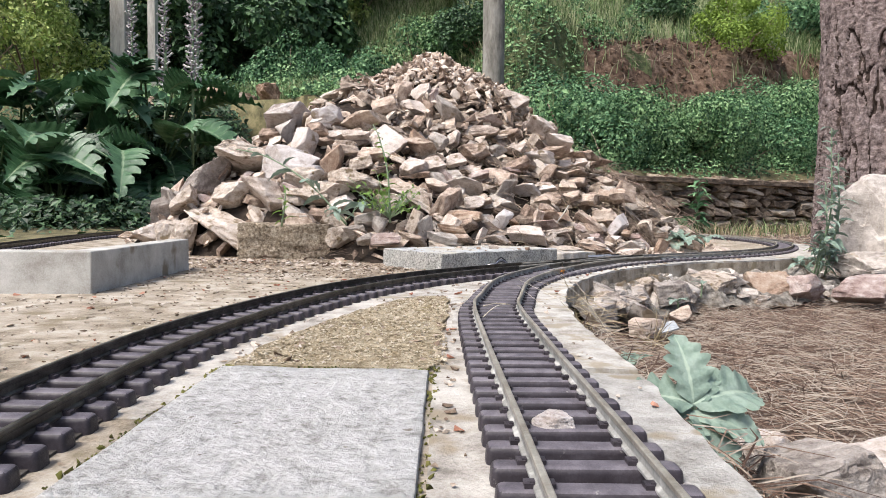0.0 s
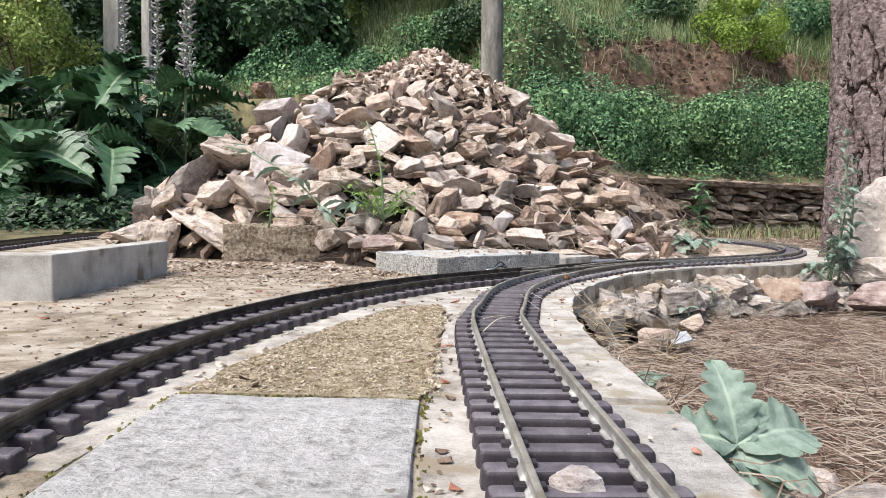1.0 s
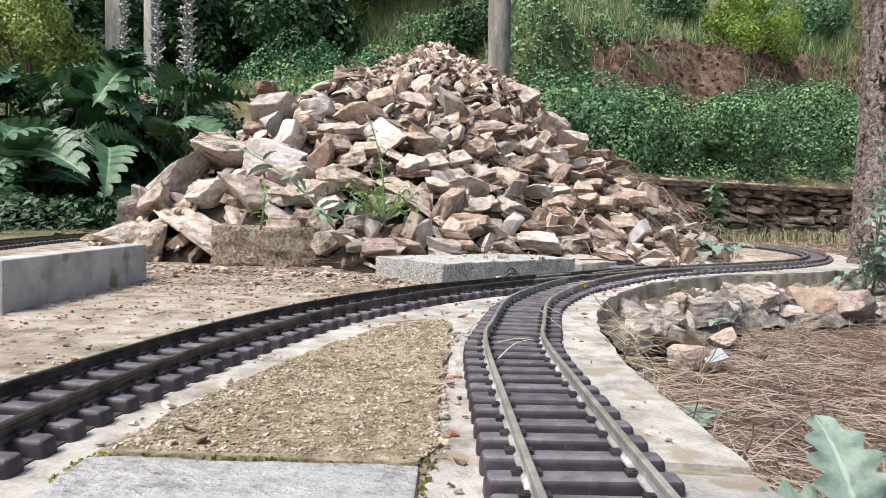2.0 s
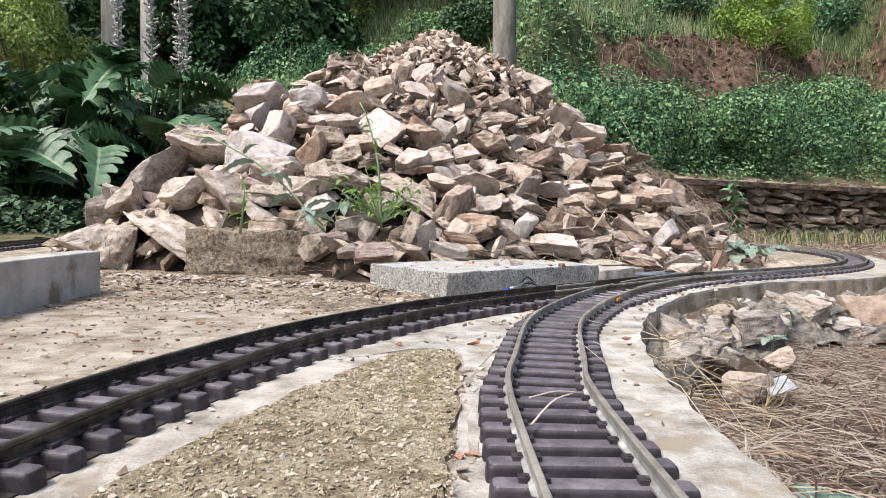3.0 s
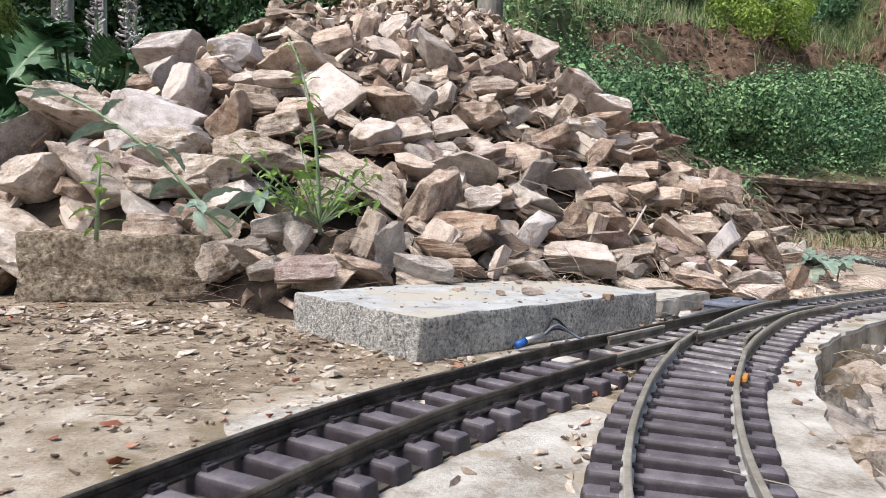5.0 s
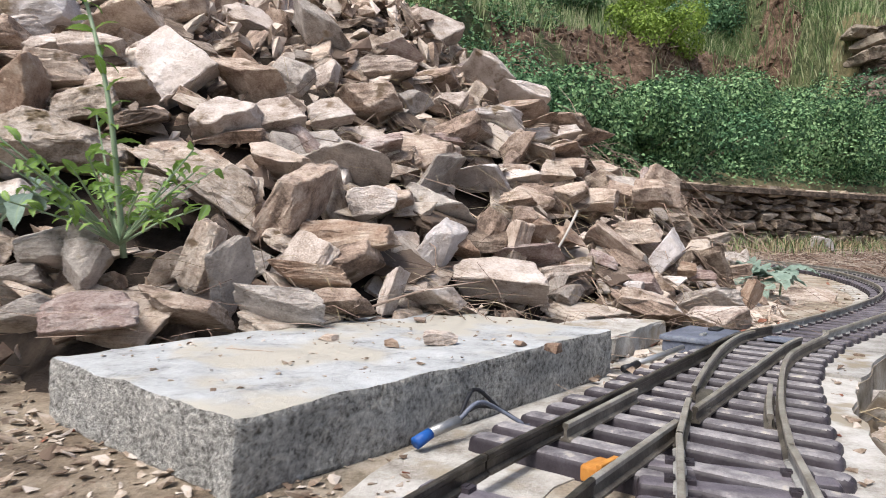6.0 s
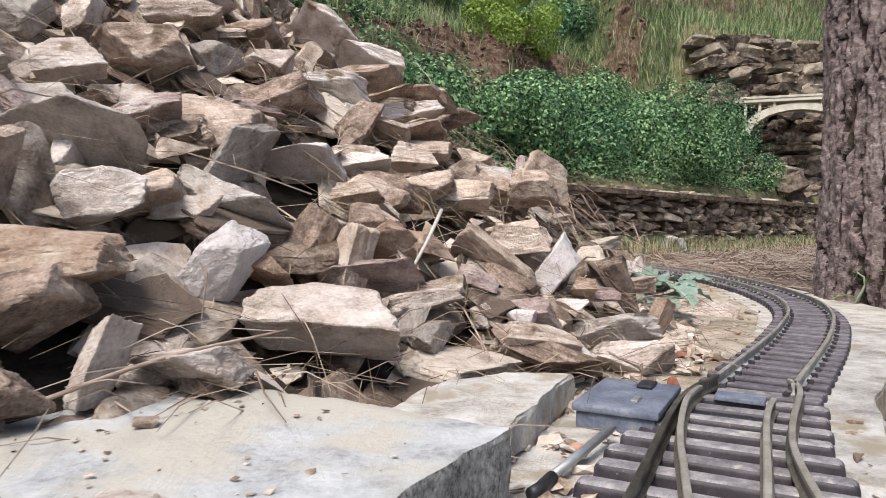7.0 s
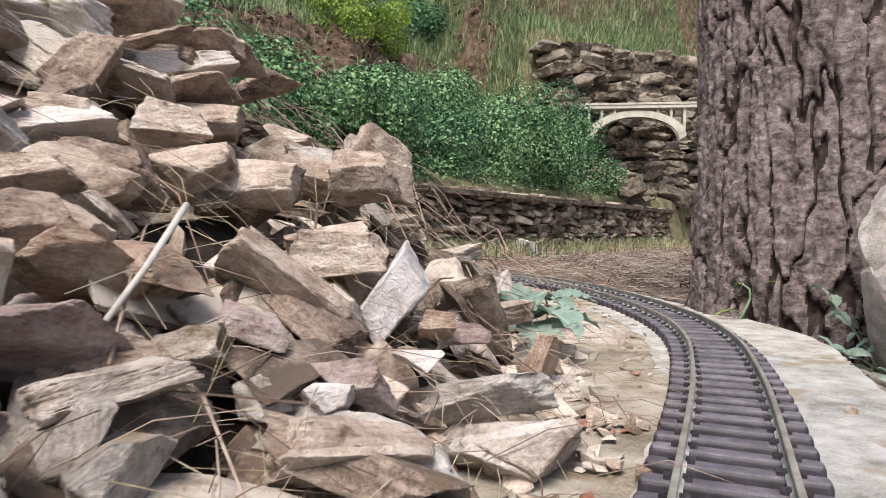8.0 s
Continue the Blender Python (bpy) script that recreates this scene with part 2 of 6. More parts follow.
    "straw": material("dry_straw", [(.180, .135, .072), (.306, .243, .144), (.432, .360, .243)], 10, 0.8, 0.1, 80, 0.5, island=True),
    "needles": material("pine_needles", [(0.061, 0.034, 0.023), (0.135, 0.086, 0.062), (0.215, 0.158, 0.12), (0.302, 0.256, 0.209)], 10, 0.8, 0.1, 80, 0.7, island=True),
    "brick": material("brick_red", [(.14, .045, .028), (.27, .10, .065), (.36, .17, .12)], 40, 0.9, 0.8, 300, 0.2),
    "wallstone": material("wall_stone", [(0.055, 0.04, 0.029), (0.152, 0.111, 0.082), (0.283, 0.22, 0.163), (0.445, 0.367, 0.286)], 26, 0.92, 1.0, 160, 0.35, stretch=(1, 1, 2.0), bump_size=0.006),
    "crag": material("crag_stone", [(0.043, 0.032, 0.024), (0.107, 0.081, 0.062), (0.192, 0.155, 0.117), (0.289, 0.247, 0.198)], 26, 0.92, 1.0, 160, 0.35, bump_size=0.01),
    "timber": material("grey_timber", [(0.207, 0.19, 0.172), (0.38, 0.353, 0.319), (0.552, 0.517, 0.466)], 10, 0.9, 0.5, 120, stretch=(1, 1, .2)),
    "darktimber": material("dark_timber", [(.02, .014, .010), (.045, .032, .024), (.08, .06, .048)], 10, 0.9, 0.5, 120, stretch=(1, 1, .2)),
    "moss": material("moss", [(.05, .05, .012), (.11, .11, .025), (.18, .16, .05)], 40, 0.95, 0.8, 200, 0.3, island=True),
    "petal": material("pale_flower", [(.20, .17, .19), (.50, .48, .47)], 60, 0.8, 0.1, 200, 0.8, island=True),
    "twig": material("twig", [(.12, .08, .06), (.22, .155, .12), (.34, .265, .21)], 20, 0.9, 0.3, 150, 0.5, island=True),
    "bridge": material("cream_bridge", [(.34, .31, .25), (.46, .43, .36), (.55, .52, .45)], 12, 0.9, 0.4, 100),
    "chips": material("stone_chips", [(0.158, 0.111, 0.085), (0.314, 0.237, 0.181), (0.471, 0.38, 0.313), (0.628, 0.541, 0.472)], 60, 0.88, 0.8, 420, 0.45, island=True, bump_size=0.003),
    "grit": material("grit_chips", [(0.138, 0.096, 0.069), (0.267, 0.206, 0.155), (0.378, 0.314, 0.254), (0.482, 0.421, 0.37)], 60, 0.9, 0.6, 420, 0.5, island=True, bump_size=0.002),
    "splitslab": material("split_stone", [(.115, .083, .063), (.24, .185, .145), (.38, .312, .255), (.53, .458, .393)], 60, 0.88, 0.9, 420, 0.5, island=True, bump_size=0.005),
    "paleconcrete": material("pale_concrete", [(.20, .18, .155), (.34, .31, .275), (.45, .42, .38), (.54, .51, .465)], 32, 0.9, 0.9, 430, wear=((.27, .225, .165), 20, 0.57), bump_size=0.003),
    "bedgrit": material("pea_gravel", [(.19, .148, .092), (.30, .243, .165), (.39, .328, .24), (.49, .43, .34)], 60, 0.9, 0.6, 420, 0.5, island=True, bump_size=0.002),
    "redgrit": material("brick_grit", [(.18, .06, .035), (.30, .13, .085), (.38, .20, .14)], 60, 0.9, 0.6, 420, 0.5, island=True, bump_size=0.002),
}


# ---- makers ----
def thing(name, label, category, at=(0, 0, 0), group="", kind=""):
    ob = new(name)
    ob.location = at
    ob.empty_display_size = 0.05
    return tagged(ob, label, category, group, kind)


def mesh_of(bm, name, mat, smooth=None):
    me = bpy.data.meshes.new(name)
    if smooth is not None:
        bm.normal_update()
        for f in bm.faces:
            f.smooth = True
        for e in bm.edges:
            e.smooth = len(e.link_faces) == 2 and e.calc_face_angle(0) < smooth
    bm.to_mesh(me)
    bm.free()
    me.materials.append(M[mat] if isinstance(mat, str) else mat)
    return me


def raw_mesh(name, verts, faces, mat, smooth=False):
    me = bpy.data.meshes.new(name)
    me.from_pydata([tuple(v) for v in verts], [], faces)
    if smooth:
        me.polygons.foreach_set("use_smooth", [True] * len(me.polygons))
    me.materials.append(M[mat])
    me.update()
    return me


def part(name, data, mat=None, parent=None, label="", smooth=None):
    ob = new(name, data if isinstance(data, bpy.types.Mesh) else mesh_of(data, name, mat, smooth))
    ob.parent = parent
    if label:
        ob["label"] = label
    return ob


def box(sx, sy, sz, at=(0, 0, 0), bevel=0.0, jitter=0.0, cuts=0, seed=0):
    """A box on its base, bevelled and slightly uneven."""
    bm = bmesh.new()
    bmesh.ops.create_cube(bm, size=1, matrix=Matrix.Translation((at[0], at[1], at[2] + sz / 2)) @ Matrix.Diagonal((sx, sy, sz, 1)))
    if bevel:
        bmesh.ops.bevel(bm, geom=bm.edges[:], offset=bevel, segments=2, affect="EDGES", profile=0.6)
    if cuts:
        bmesh.ops.subdivide_edges(bm, edges=[e for e in bm.edges if e.calc_length() > 4 * bevel], cuts=cuts, use_grid_fill=True)
    if jitter:
        for v in bm.verts:
            v.co += noise.noise_vector(v.co * 35 + Vector((seed, 0, 0))) * jitter + noise.noise_vector(v.co * 140 + Vector((seed, 3, 0))) * jitter * 0.4
    return bm


def ramp01(v, a, b):
    s = min(1.0, max(0.0, (v - a) / (b - a)))
    return s * s * (3 - 2 * s)


def lerp_line(x, pts):
    if x <= pts[0][0]:
        return pts[0][1]
    for (x0, y0), (x1, y1) in zip(pts, pts[1:]):
        if x <= x1:
            return y0 + (y1 - y0) * (x - x0) / (x1 - x0)
    return pts[-1][1]


def spline(points, step, closing=False):
    """A smooth line through the points, at even steps; closing adds the very last point."""
    p = [Vector(q) for q in points]
    p = [2 * p[0] - p[1]] + p + [2 * p[-1] - p[-2]]
    fine = []
    for i in range(1, len(p) - 2):
        for k in range(40):
            u = k / 40
            a, b, c, d = p[i - 1], p[i], p[i + 1], p[i + 2]
            fine.append(0.5 * ((2 * b) + (c - a) * u + (2 * a - 5 * b + 4 * c - d) * u * u + (3 * b - a - 3 * c + d) * u ** 3))
    fine.append(p[-2])
    out, need = [fine[0]], step
    for a, b in zip(fine, fine[1:]):
        length, done = (b - a).length, 0.0
        while length - done >= need:
            done += need
            out.append(a.lerp(b, done / length))
            need = step
        need -= length - done
    if closing and (out[-1] - fine[-1]).length > step * 0.05:
        out.append(fine[-1])
    return out


def sweep(line, profile, closed=True):
    """A profile (x to the right, z up) carried along a line, as verts and faces."""
    verts, faces, k = [], [], len(profile)
    for i, p in enumerate(line):
        d = (line[min(i + 1, len(line) - 1)] - line[max(i - 1, 0)]).normalized()
        r = Vector((d.y, -d.x, 0)).normalized() if abs(d.z) < 0.9 else Vector((1, 0, 0))
        u = r.cross(d)
        verts += [p + r * x + u * z for x, z in profile]
    for i in range(len(line) - 1):
        for j in range(k if closed else k - 1):
            a, b = i * k + j, i * k + (j + 1) % k
            faces.append((a, b, b + k, a + k))
    if closed:
        faces += [tuple(range(k)), tuple(range(len(verts) - 1, len(verts) - k - 1, -1))]
    return verts, faces


def tube(line, r0, r1, sides=6):
    """A tapering round stem along a line."""
    verts, faces = [], []
    for i, p in enumerate(line):
        d = (line[min(i + 1, len(line) - 1)] - line[max(i - 1, 0)]).normalized()
        a = d.orthogonal().normalized()
        b = d.cross(a)
        r = r0 + (r1 - r0) * i / (len(line) - 1)
        verts += [p + (a * math.cos(2 * math.pi * j / sides) + b * math.sin(2 * math.pi * j / sides)) * r for j in range(sides)]
    for i in range(len(line) - 1):
        for j in range(sides):
            a, b = i * sides + j, i * sides + (j + 1) % sides
            faces.append((a, b, b + sides, a + sides))
    faces += [tuple(range(sides - 1, -1, -1)), tuple(range(len(verts) - sides, len(verts)))]
    return verts, faces


def join(pieces):
    verts, faces = [], []
    for v, f in pieces:
        o = len(verts)
        verts += v
        faces += [tuple(i + o for i in q) for q in f]
    return verts, faces


def rock_mesh(seed, mat, layered=0.0, chops=7, cuts=3, rough=0.022, kind="block"):
    """A broken stone one unit across: a chopped block, an upright flag or a flat slab with an uneven outline."""
    rng = random.Random(seed)
    bm = bmesh.new()
    if kind == "block":
        bmesh.ops.create_cube(bm, size=1)
        for v in bm.verts:
            v.co += Vector([rng.uniform(-0.2, 0.2) for _ in range(3)])
    else:
        sides = rng.randrange(5, 8)
        turns = sorted(rng.uniform(0, 2 * math.pi) * 0.35 + 2 * math.pi * (k / sides) * 0.85 for k in range(sides))
        ring = [(math.cos(a) * rng.uniform(0.40, 0.62), math.sin(a) * rng.uniform(0.40, 0.62)) for a in turns]
        lean = Vector((rng.uniform(-0.12, 0.12), rng.uniform(-0.12, 0.12)))
        tip = Vector((rng.uniform(-0.35, 0.35), rng.uniform(-0.35, 0.35)))
        small = rng.uniform(0.75, 0.95)
        for level in (-1, 1):
            for a, b in ring:
                c, d = (a * small + lean.x, b * small + lean.y) if level > 0 else (a, b)
                bm.verts.new((c, d, level * 0.5 + (tip.x * c + tip.y * d) * (0.6 if level > 0 else -0.3)))
        bmesh.ops.convex_hull(bm, input=bm.verts[:])
        bmesh.ops.dissolve_limit(bm, angle_limit=0.12, verts=bm.verts[:], edges=bm.edges[:])
        if kind == "flag":
            bmesh.ops.rotate(bm, cent=(0, 0, 0), matrix=Matrix.Rotation(math.pi / 2, 3, "X"), verts=bm.verts[:])
    for k in range(chops if kind == "block" else chops // 2):
        d = Vector([rng.gauss(0, 1) for _ in range(3)]).normalized()
        reach = max(v.co.dot(d) for v in bm.verts)
        bmesh.ops.bisect_plane(bm, geom=bm.verts[:] + bm.edges[:] + bm.faces[:], plane_co=d * reach * (rng.uniform(0.38, 0.6) if k < 2 else rng.uniform(0.62, 0.9)), plane_no=d, clear_outer=True)
        bmesh.ops.holes_fill(bm, edges=bm.edges[:])
    lo = [min(v.co[i] for v in bm.verts) for i in range(3)]
    hi = [max(v.co[i] for v in bm.verts) for i in range(3)]
    for v in bm.verts:
        v.co = Vector([(v.co[i] - lo[i]) / (hi[i] - lo[i]) - 0.5 for i in range(3)])
    bmesh.ops.bevel(bm, geom=bm.edges[:], offset=0.020, segments=1, affect="EDGES", profile=0.5)
    bmesh.ops.triangulate(bm, faces=bm.faces[:])
    for limit in (0.12, 0.10, 0.06, 0.045)[:cuts]:
        bmesh.ops.subdivide_edges(bm, edges=[e for e in bm.edges if e.calc_length() > limit], cuts=1)
        bmesh.ops.triangulate(bm, faces=bm.faces[:])
    off = Vector((seed * 3.7, seed * 1.3, 0))
    for v in bm.verts:
        if layered:
            u = v.co.z * 6 + noise.noise(v.co * 1.8 + off) * 1.2
            k, part_of = math.floor(u), u - math.floor(u)
            s = 1 + layered * noise.noise(Vector((k * 1.7 + seed, 0.3, 0.7))) - layered * 0.5 * max(0.0, 1 - part_of * 5)
            v.co.x *= s
            v.co.y *= s
        v.co += noise.noise_vector(v.co * 3.5 + off) * rough * 1.5 + noise.noise_vector(v.co * 9 + off) * rough + noise.noise_vector(v.co * 24 + off) * rough * 0.6
    return mesh_of(bm, "stone", mat, 0.42)


# ---- the lie of the land ----
WALL_LINE = [(-12, 7.0), (-3, 6.0), (-1.2, 5.5), (0.0, 4.2), (0.6, 3.55), (1.38, 3.9), (2.09, 4.26), (5.13, 5.65), (10, 7.9)]
TERRACE = [(-3, 0.95), (-1.0, 0.95), (0.6, 0.32), (1.38, 0.29), (2.09, 0.32), (5.13, 0.37), (8, 0.4)]


def ground_height(x, y):
    """Level yard, a hollow beside the kerb, a terrace behind the wall and a hillside above."""
    z = -0.014
    z -= 0.078 * ramp01(x, 0.17, 0.27) * (1 - ramp01(y, 1.25 + 0.45 * ramp01(x, 0.3, 1.0), 1.75 + 0.45 * ramp01(x, 0.3, 1.0)))
    z += 0.012 * noise.noise(Vector((x * 3, y * 3, 0))) * ramp01(abs(x - 0.2), 0.2, 1.2)
    if x > 0.19:
        z += 0.006 * noise.noise(Vector((x * 14, y * 14, 3)))
    f = y - lerp_line(x, WALL_LINE)
    if f > 0:
        z += lerp_line(x, TERRACE) * ramp01(f, 0.02, 0.1)
        step = ramp01(x, -0.1, 0.9)
        z += 0.30 * min(f, 2.1) * (0.5 + 0.5 * step)
        z += 0.68 * ramp01(f + 0.2 * noise.noise(Vector((x * 1.3, 0, 0))), 2.05, 2.55) * step
        z += 1.25 * ramp01(y - (6.40 - 0.2 * (x - 4.35)), 0.0, 0.3) * ramp01(x, 4.1, 4.5)
        z += 0.60 * max(0.0, min(f, 30.0) - 2.4)
        z += 3.2 * ramp01(f, 1.3, 3.2) * ramp01(x, 5.5, 8.0)
        z += 0.10 * noise.noise(Vector((x * 0.9, y * 0.9, 5))) * ramp01(f, 0.4, 2.0)
        z += (0.10 * noise.noise(Vector((x * 5, y * 5, 8))) + 0.05 * noise.noise(Vector((x * 14, y * 14, 8)))) * ramp01(f, 1.9, 2.15) * (1 - ramp01(f, 2.55, 2.8))
    return z


def pile_height(x, y):
    """Two merging cones of dumped stone."""
    a = 0.68 * (1 - math.hypot(x + 0.03, y - 2.55) / 0.97)
    b = 0.55 * (1 - math.hypot(x + 0.24, y - 2.24) / 0.82)
    d = math.hypot(x + 0.03, y - 2.55)
    a = min(max(a, 0.625 - 1.3 * d * d), 0.66)
    h = max(a, b, -0.05) - 0.75 * max(0.0, 1.74 - y) * ramp01(-x, 0.12, 0.25) - 1.5 * max(0.0, -x - 0.74)
    return h - 0.02


def spaced(breaks):
    out = []
    for a, b, n in breaks:
        out += [a + (b - a) * i / n for i in range(n)]
    return out + [breaks[-1][1]]


gx = spaced([(-300, -40, 6), (-40, -10, 10), (-10, -2.5, 30), (-2.5, 2.2, 124), (2.2, 6.5, 80), (6.5, 12, 24), (12, 40, 10), (40, 300, 6)])
gy = spaced([(-300, -40, 6), (-40, -6, 10), (-6, -0.5, 14), (-0.5, 3.4, 112), (3.4, 9, 112), (9, 16, 24), (16, 40, 12), (40, 300, 6)])
verts = [(x, y, ground_height(x, y)) for y in gy for x in gx]
w = len(gx)
faces = [(j * w + i, j * w + i + 1, (j + 1) * w + i + 1, (j + 1) * w + i) for j in range(len(gy) - 1) for i in range(w - 1)]
ground = tagged(new("ground", raw_mesh("ground", verts, faces, "ground", True)), "brown earth and leaf litter rising to a grassy hillside", "ground", kind="structure")
ground.data.materials.append(M["floor"])
ground.data.materials.append(M["redearth"])
ground.data.materials.append(M["hillside"])
for p in ground.data.polygons:
    c = p.center
    f = c.y - lerp_line(c.x, WALL_LINE)
    if f < 0.02 and c.x > 0.1 + 0.5 * max(0.0, -c.y - 0.5) + 0.6 * max(0.0, -c.y - 0.5) * noise.noise(c * 0.9) and c.x < 9 + 2 * noise.noise(c * 0.7):
        p.material_index = 1
    elif f > 1.95 and f < 2.65 and c.x > 1.2 and noise.noise(c * 2.0) > -0.35:
        p.material_index = 2
    elif f > 0.6 and not (c.x > 4.2 and c.y < 6.75 - 0.2 * (c.x - 4.35)):
        p.material_index = 3
    elif 0 <= f < 0.3 and -2.2 < c.x < 0.4:
        p.material_index = 0

# ---- concrete base under the tracks ----
KERB = [(0.162, -1.2), (0.163, 0.0), (0.165, 0.32), (0.174, 0.53), (0.171, 0.70), (0.180, 0.85), (0.196, 0.97), (0.228, 1.10), (0.281, 1.235), (0.340, 1.345),
        (0.406, 1.447), (0.503, 1.548), (0.608, 1.640), (0.70, 1.684), (0.812, 1.746), (0.882, 1.800), (1.014, 1.909), (1.10, 2.03), (1.22, 2.30), (1.32, 2.52), (1.37, 2.76), (1.37, 3.05), (1.25, 3.4)]
kerb = spline([(x, y, 0) for x, y in KERB], 0.012)
kerb = [p + Vector((noise.noise(p * 30), noise.noise(p * 30 + Vector((9, 0, 0))), 0)) * 0.004 for p in kerb]
rim = [(p.x, p.y) for p in kerb]
left_rim = [(1.0, 3.4), (0.95, 3.0), (0.80, 2.6), (0.2, 2.9), (-1.25, 2.9), (-1.25, -1.2)]


def prism(outline, z0, z1, wobble=0.0):
    """An upright prism on an outline, given in either sense."""
    bm = bmesh.new()
    if sum(a[0] * b[1] - b[0] * a[1] for a, b in zip(outline, outline[1:] + outline[:1])) < 0:
        outline = outline[::-1]
    top = [bm.verts.new((x, y, z1)) for x, y in outline]
    low = [bm.verts.new((x + noise.noise(Vector((x * 25, y * 25, 1))) * wobble, y + noise.noise(Vector((x * 25, y * 25, 4))) * wobble, z0)) for x, y in outline]
    bm.faces.new(top)
    bm.faces.new(low[::-1])
    for i in range(len(top)):
        j = (i + 1) % len(top)
        bm.faces.new((top[i], low[i], low[j], top[j]))
    return bm


base = tagged(new("pavement", mesh_of(prism(rim + left_rim, -0.05, 0.0, 0.006), "pavement", "concrete")), "worn tan concrete base strewn with grit and gravel", "pavement", kind="structure")

# whitewashed strip along the kerb
strip_in = []
for i, p in enumerate(kerb):
    d = (kerb[min(i + 1, len(kerb) - 1)] - kerb[max(i - 1, 0)]).normalized()
    wide = 0.045 + 0.05 * ramp01(p.y, 1.55, 1.75)
    strip_in.append((p.x - d.y * wide, p.y + d.x * wide))
for lo_y, hi_y, mat, label in ((-0.4, 0.52, "kerbstrip", "bare grey concrete strip beside the track"), (0.52, 1.50, "whitewash", "whitewashed concrete strip beside the track"), (1.50, 1.84, "kerbstrip", "pale grey concrete strip beside the track"), (1.84, 3.2, "whitewash", "whitewashed concrete strip round the outer curve")):
    keep = [i for i, p in enumerate(kerb) if lo_y <= p.y <= hi_y]
    strip = [(kerb[i].x - 0.001, kerb[i].y) for i in keep] + [strip_in[i] for i in keep][::-1]
    tagged(new("kerb_strip", mesh_of(prism(strip, -0.012, 0.0035 if lo_y > 0 else 0.0025), "kerb_strip", mat)), label, "kerb", kind="structure")

inner = spline([(0.735, 1.895, 0), (0.80, 1.955, 0), (0.875, 2.035, 0), (0.945, 2.135, 0), (1.03, 2.29, 0), (1.09, 2.27, 0), (1.0, 2.10, 0), (0.93, 2.02, 0), (0.85, 1.93, 0), (0.78, 1.87, 0), (0.738, 1.893, 0)], 0.012)
tagged(new("mortar_apron", mesh_of(prism([(p.x + noise.noise(p * 40) * 0.005, p.y + noise.noise(p * 40 + Vector((5, 0, 0))) * 0.005) for p in inner], -0.01, 0.0009), "mortar_apron", "whitewash")), "whitewashed mortar inside the curve of the track", "mortar", kind="structure")

# ---- model railway track ----
LINE_A = [(0.104, -0.6), (0.100, -0.2), (0.095, 0.265), (0.089, 0.56), (0.0875, 0.77), (0.099, 0.865), (0.129, 1.042), (0.182, 1.192), (0.247, 1.328), (0.302, 1.417), (0.392, 1.540), (0.49, 1.630)]
LINE_B = [(-0.13, 0.0), (-0.178, 0.22), (-0.191, 0.37), (-0.192, 0.49), (-0.187, 0.58), (-0.172, 0.68), (-0.145, 0.80), (-0.100, 0.94), (-0.040, 1.06), (0.020, 1.155), (0.072, 1.217), (0.145, 1.302), (0.250, 1.410), (0.441, 1.605)]
LINE_C = [(0.441, 1.605), (0.538, 1.676), (0.663, 1.767), (0.76, 1.845), (0.857, 1.93), (0.95, 2.03), (1.035, 2.15), (1.13, 2.32), (1.215, 2.52), (1.265, 2.76), (1.265, 3.0), (1.18, 3.3)]
LINE_T = [(-0.86, 1.0), (-1.0, 1.5), (-1.05, 1.75), (-1.14, 2.3), (-1.15, 2.7)]
RAIL_TOP, RAIL_H = 0.0176, 0.0090
PROFILE = [(-0.0028, 0), (0.0028, 0), (0.0028, 0.0012), (0.0008, 0.0022), (0.0008, 0.0060), (0.0016, 0.0068), (0.0016, 0.0088), (0.0010, 0.0092), (-0.0010, 0.0092), (-0.0016, 0.0088), (-0.0016, 0.0068), (-0.0008, 0.0060), (-0.0008, 0.0022), (-0.0028, 0.0012)]


def sleeper_mesh(length, lit_top="sleeperlit"):
    """A moulded sleeper whose top carries sky light in a paler colour."""
    bm = bmesh.new()
    bmesh.ops.create_cube(bm, size=1, matrix=Matrix.Translation((0, 0, 0.0044)) @ Matrix.Diagonal((length, 0.0136, 0.0096, 1)))
    for v in bm.verts:
        if v.co.z > 0.004:
            v.co.x *= 0.985
            v.co.y *= 0.92
    bmesh.ops.bevel(bm, geom=[e for e in bm.edges if max(v.co.z for v in e.verts) > 0.004], offset=0.0030, segments=4, affect="EDGES", profile=0.5)
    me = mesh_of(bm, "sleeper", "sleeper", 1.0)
    me.materials.append(M[lit_top])
    # upward faces get the paler colour that stands in for sky light
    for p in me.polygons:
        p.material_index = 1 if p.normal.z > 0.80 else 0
    return me


def chair_mesh():
    """One rail chair: a block with a small clip on it."""
    bm = bmesh.new()
    bmesh.ops.create_cube(bm, size=1, matrix=Matrix.Translation((0.0045, 0, 0.0096)) @ Matrix.Diagonal((0.0036, 0.0062, 0.0032, 1)))
    bmesh.ops.create_cube(bm, size=1, matrix=Matrix.Translation((0.0030, 0, 0.0109)) @ Matrix.Diagonal((0.0022, 0.0036, 0.0016, 1)))
    return mesh_of(bm, "rail_chair", "sleeper")


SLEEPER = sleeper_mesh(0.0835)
SLEEPER_DUSTY_LIT = sleeper_mesh(0.0835, "sleeperlitdust")
CHAIR = chair_mesh()
PITCH = 0.0255


def offset_line(line, off):
    out = []
    for i, p in enumerate(line):
        d = (line[min(i + 1, len(line) - 1)] - line[max(i - 1, 0)]).normalized()
        out.append(Vector((p.x + d.y * off, p.y - d.x * off, p.z)))
    return out


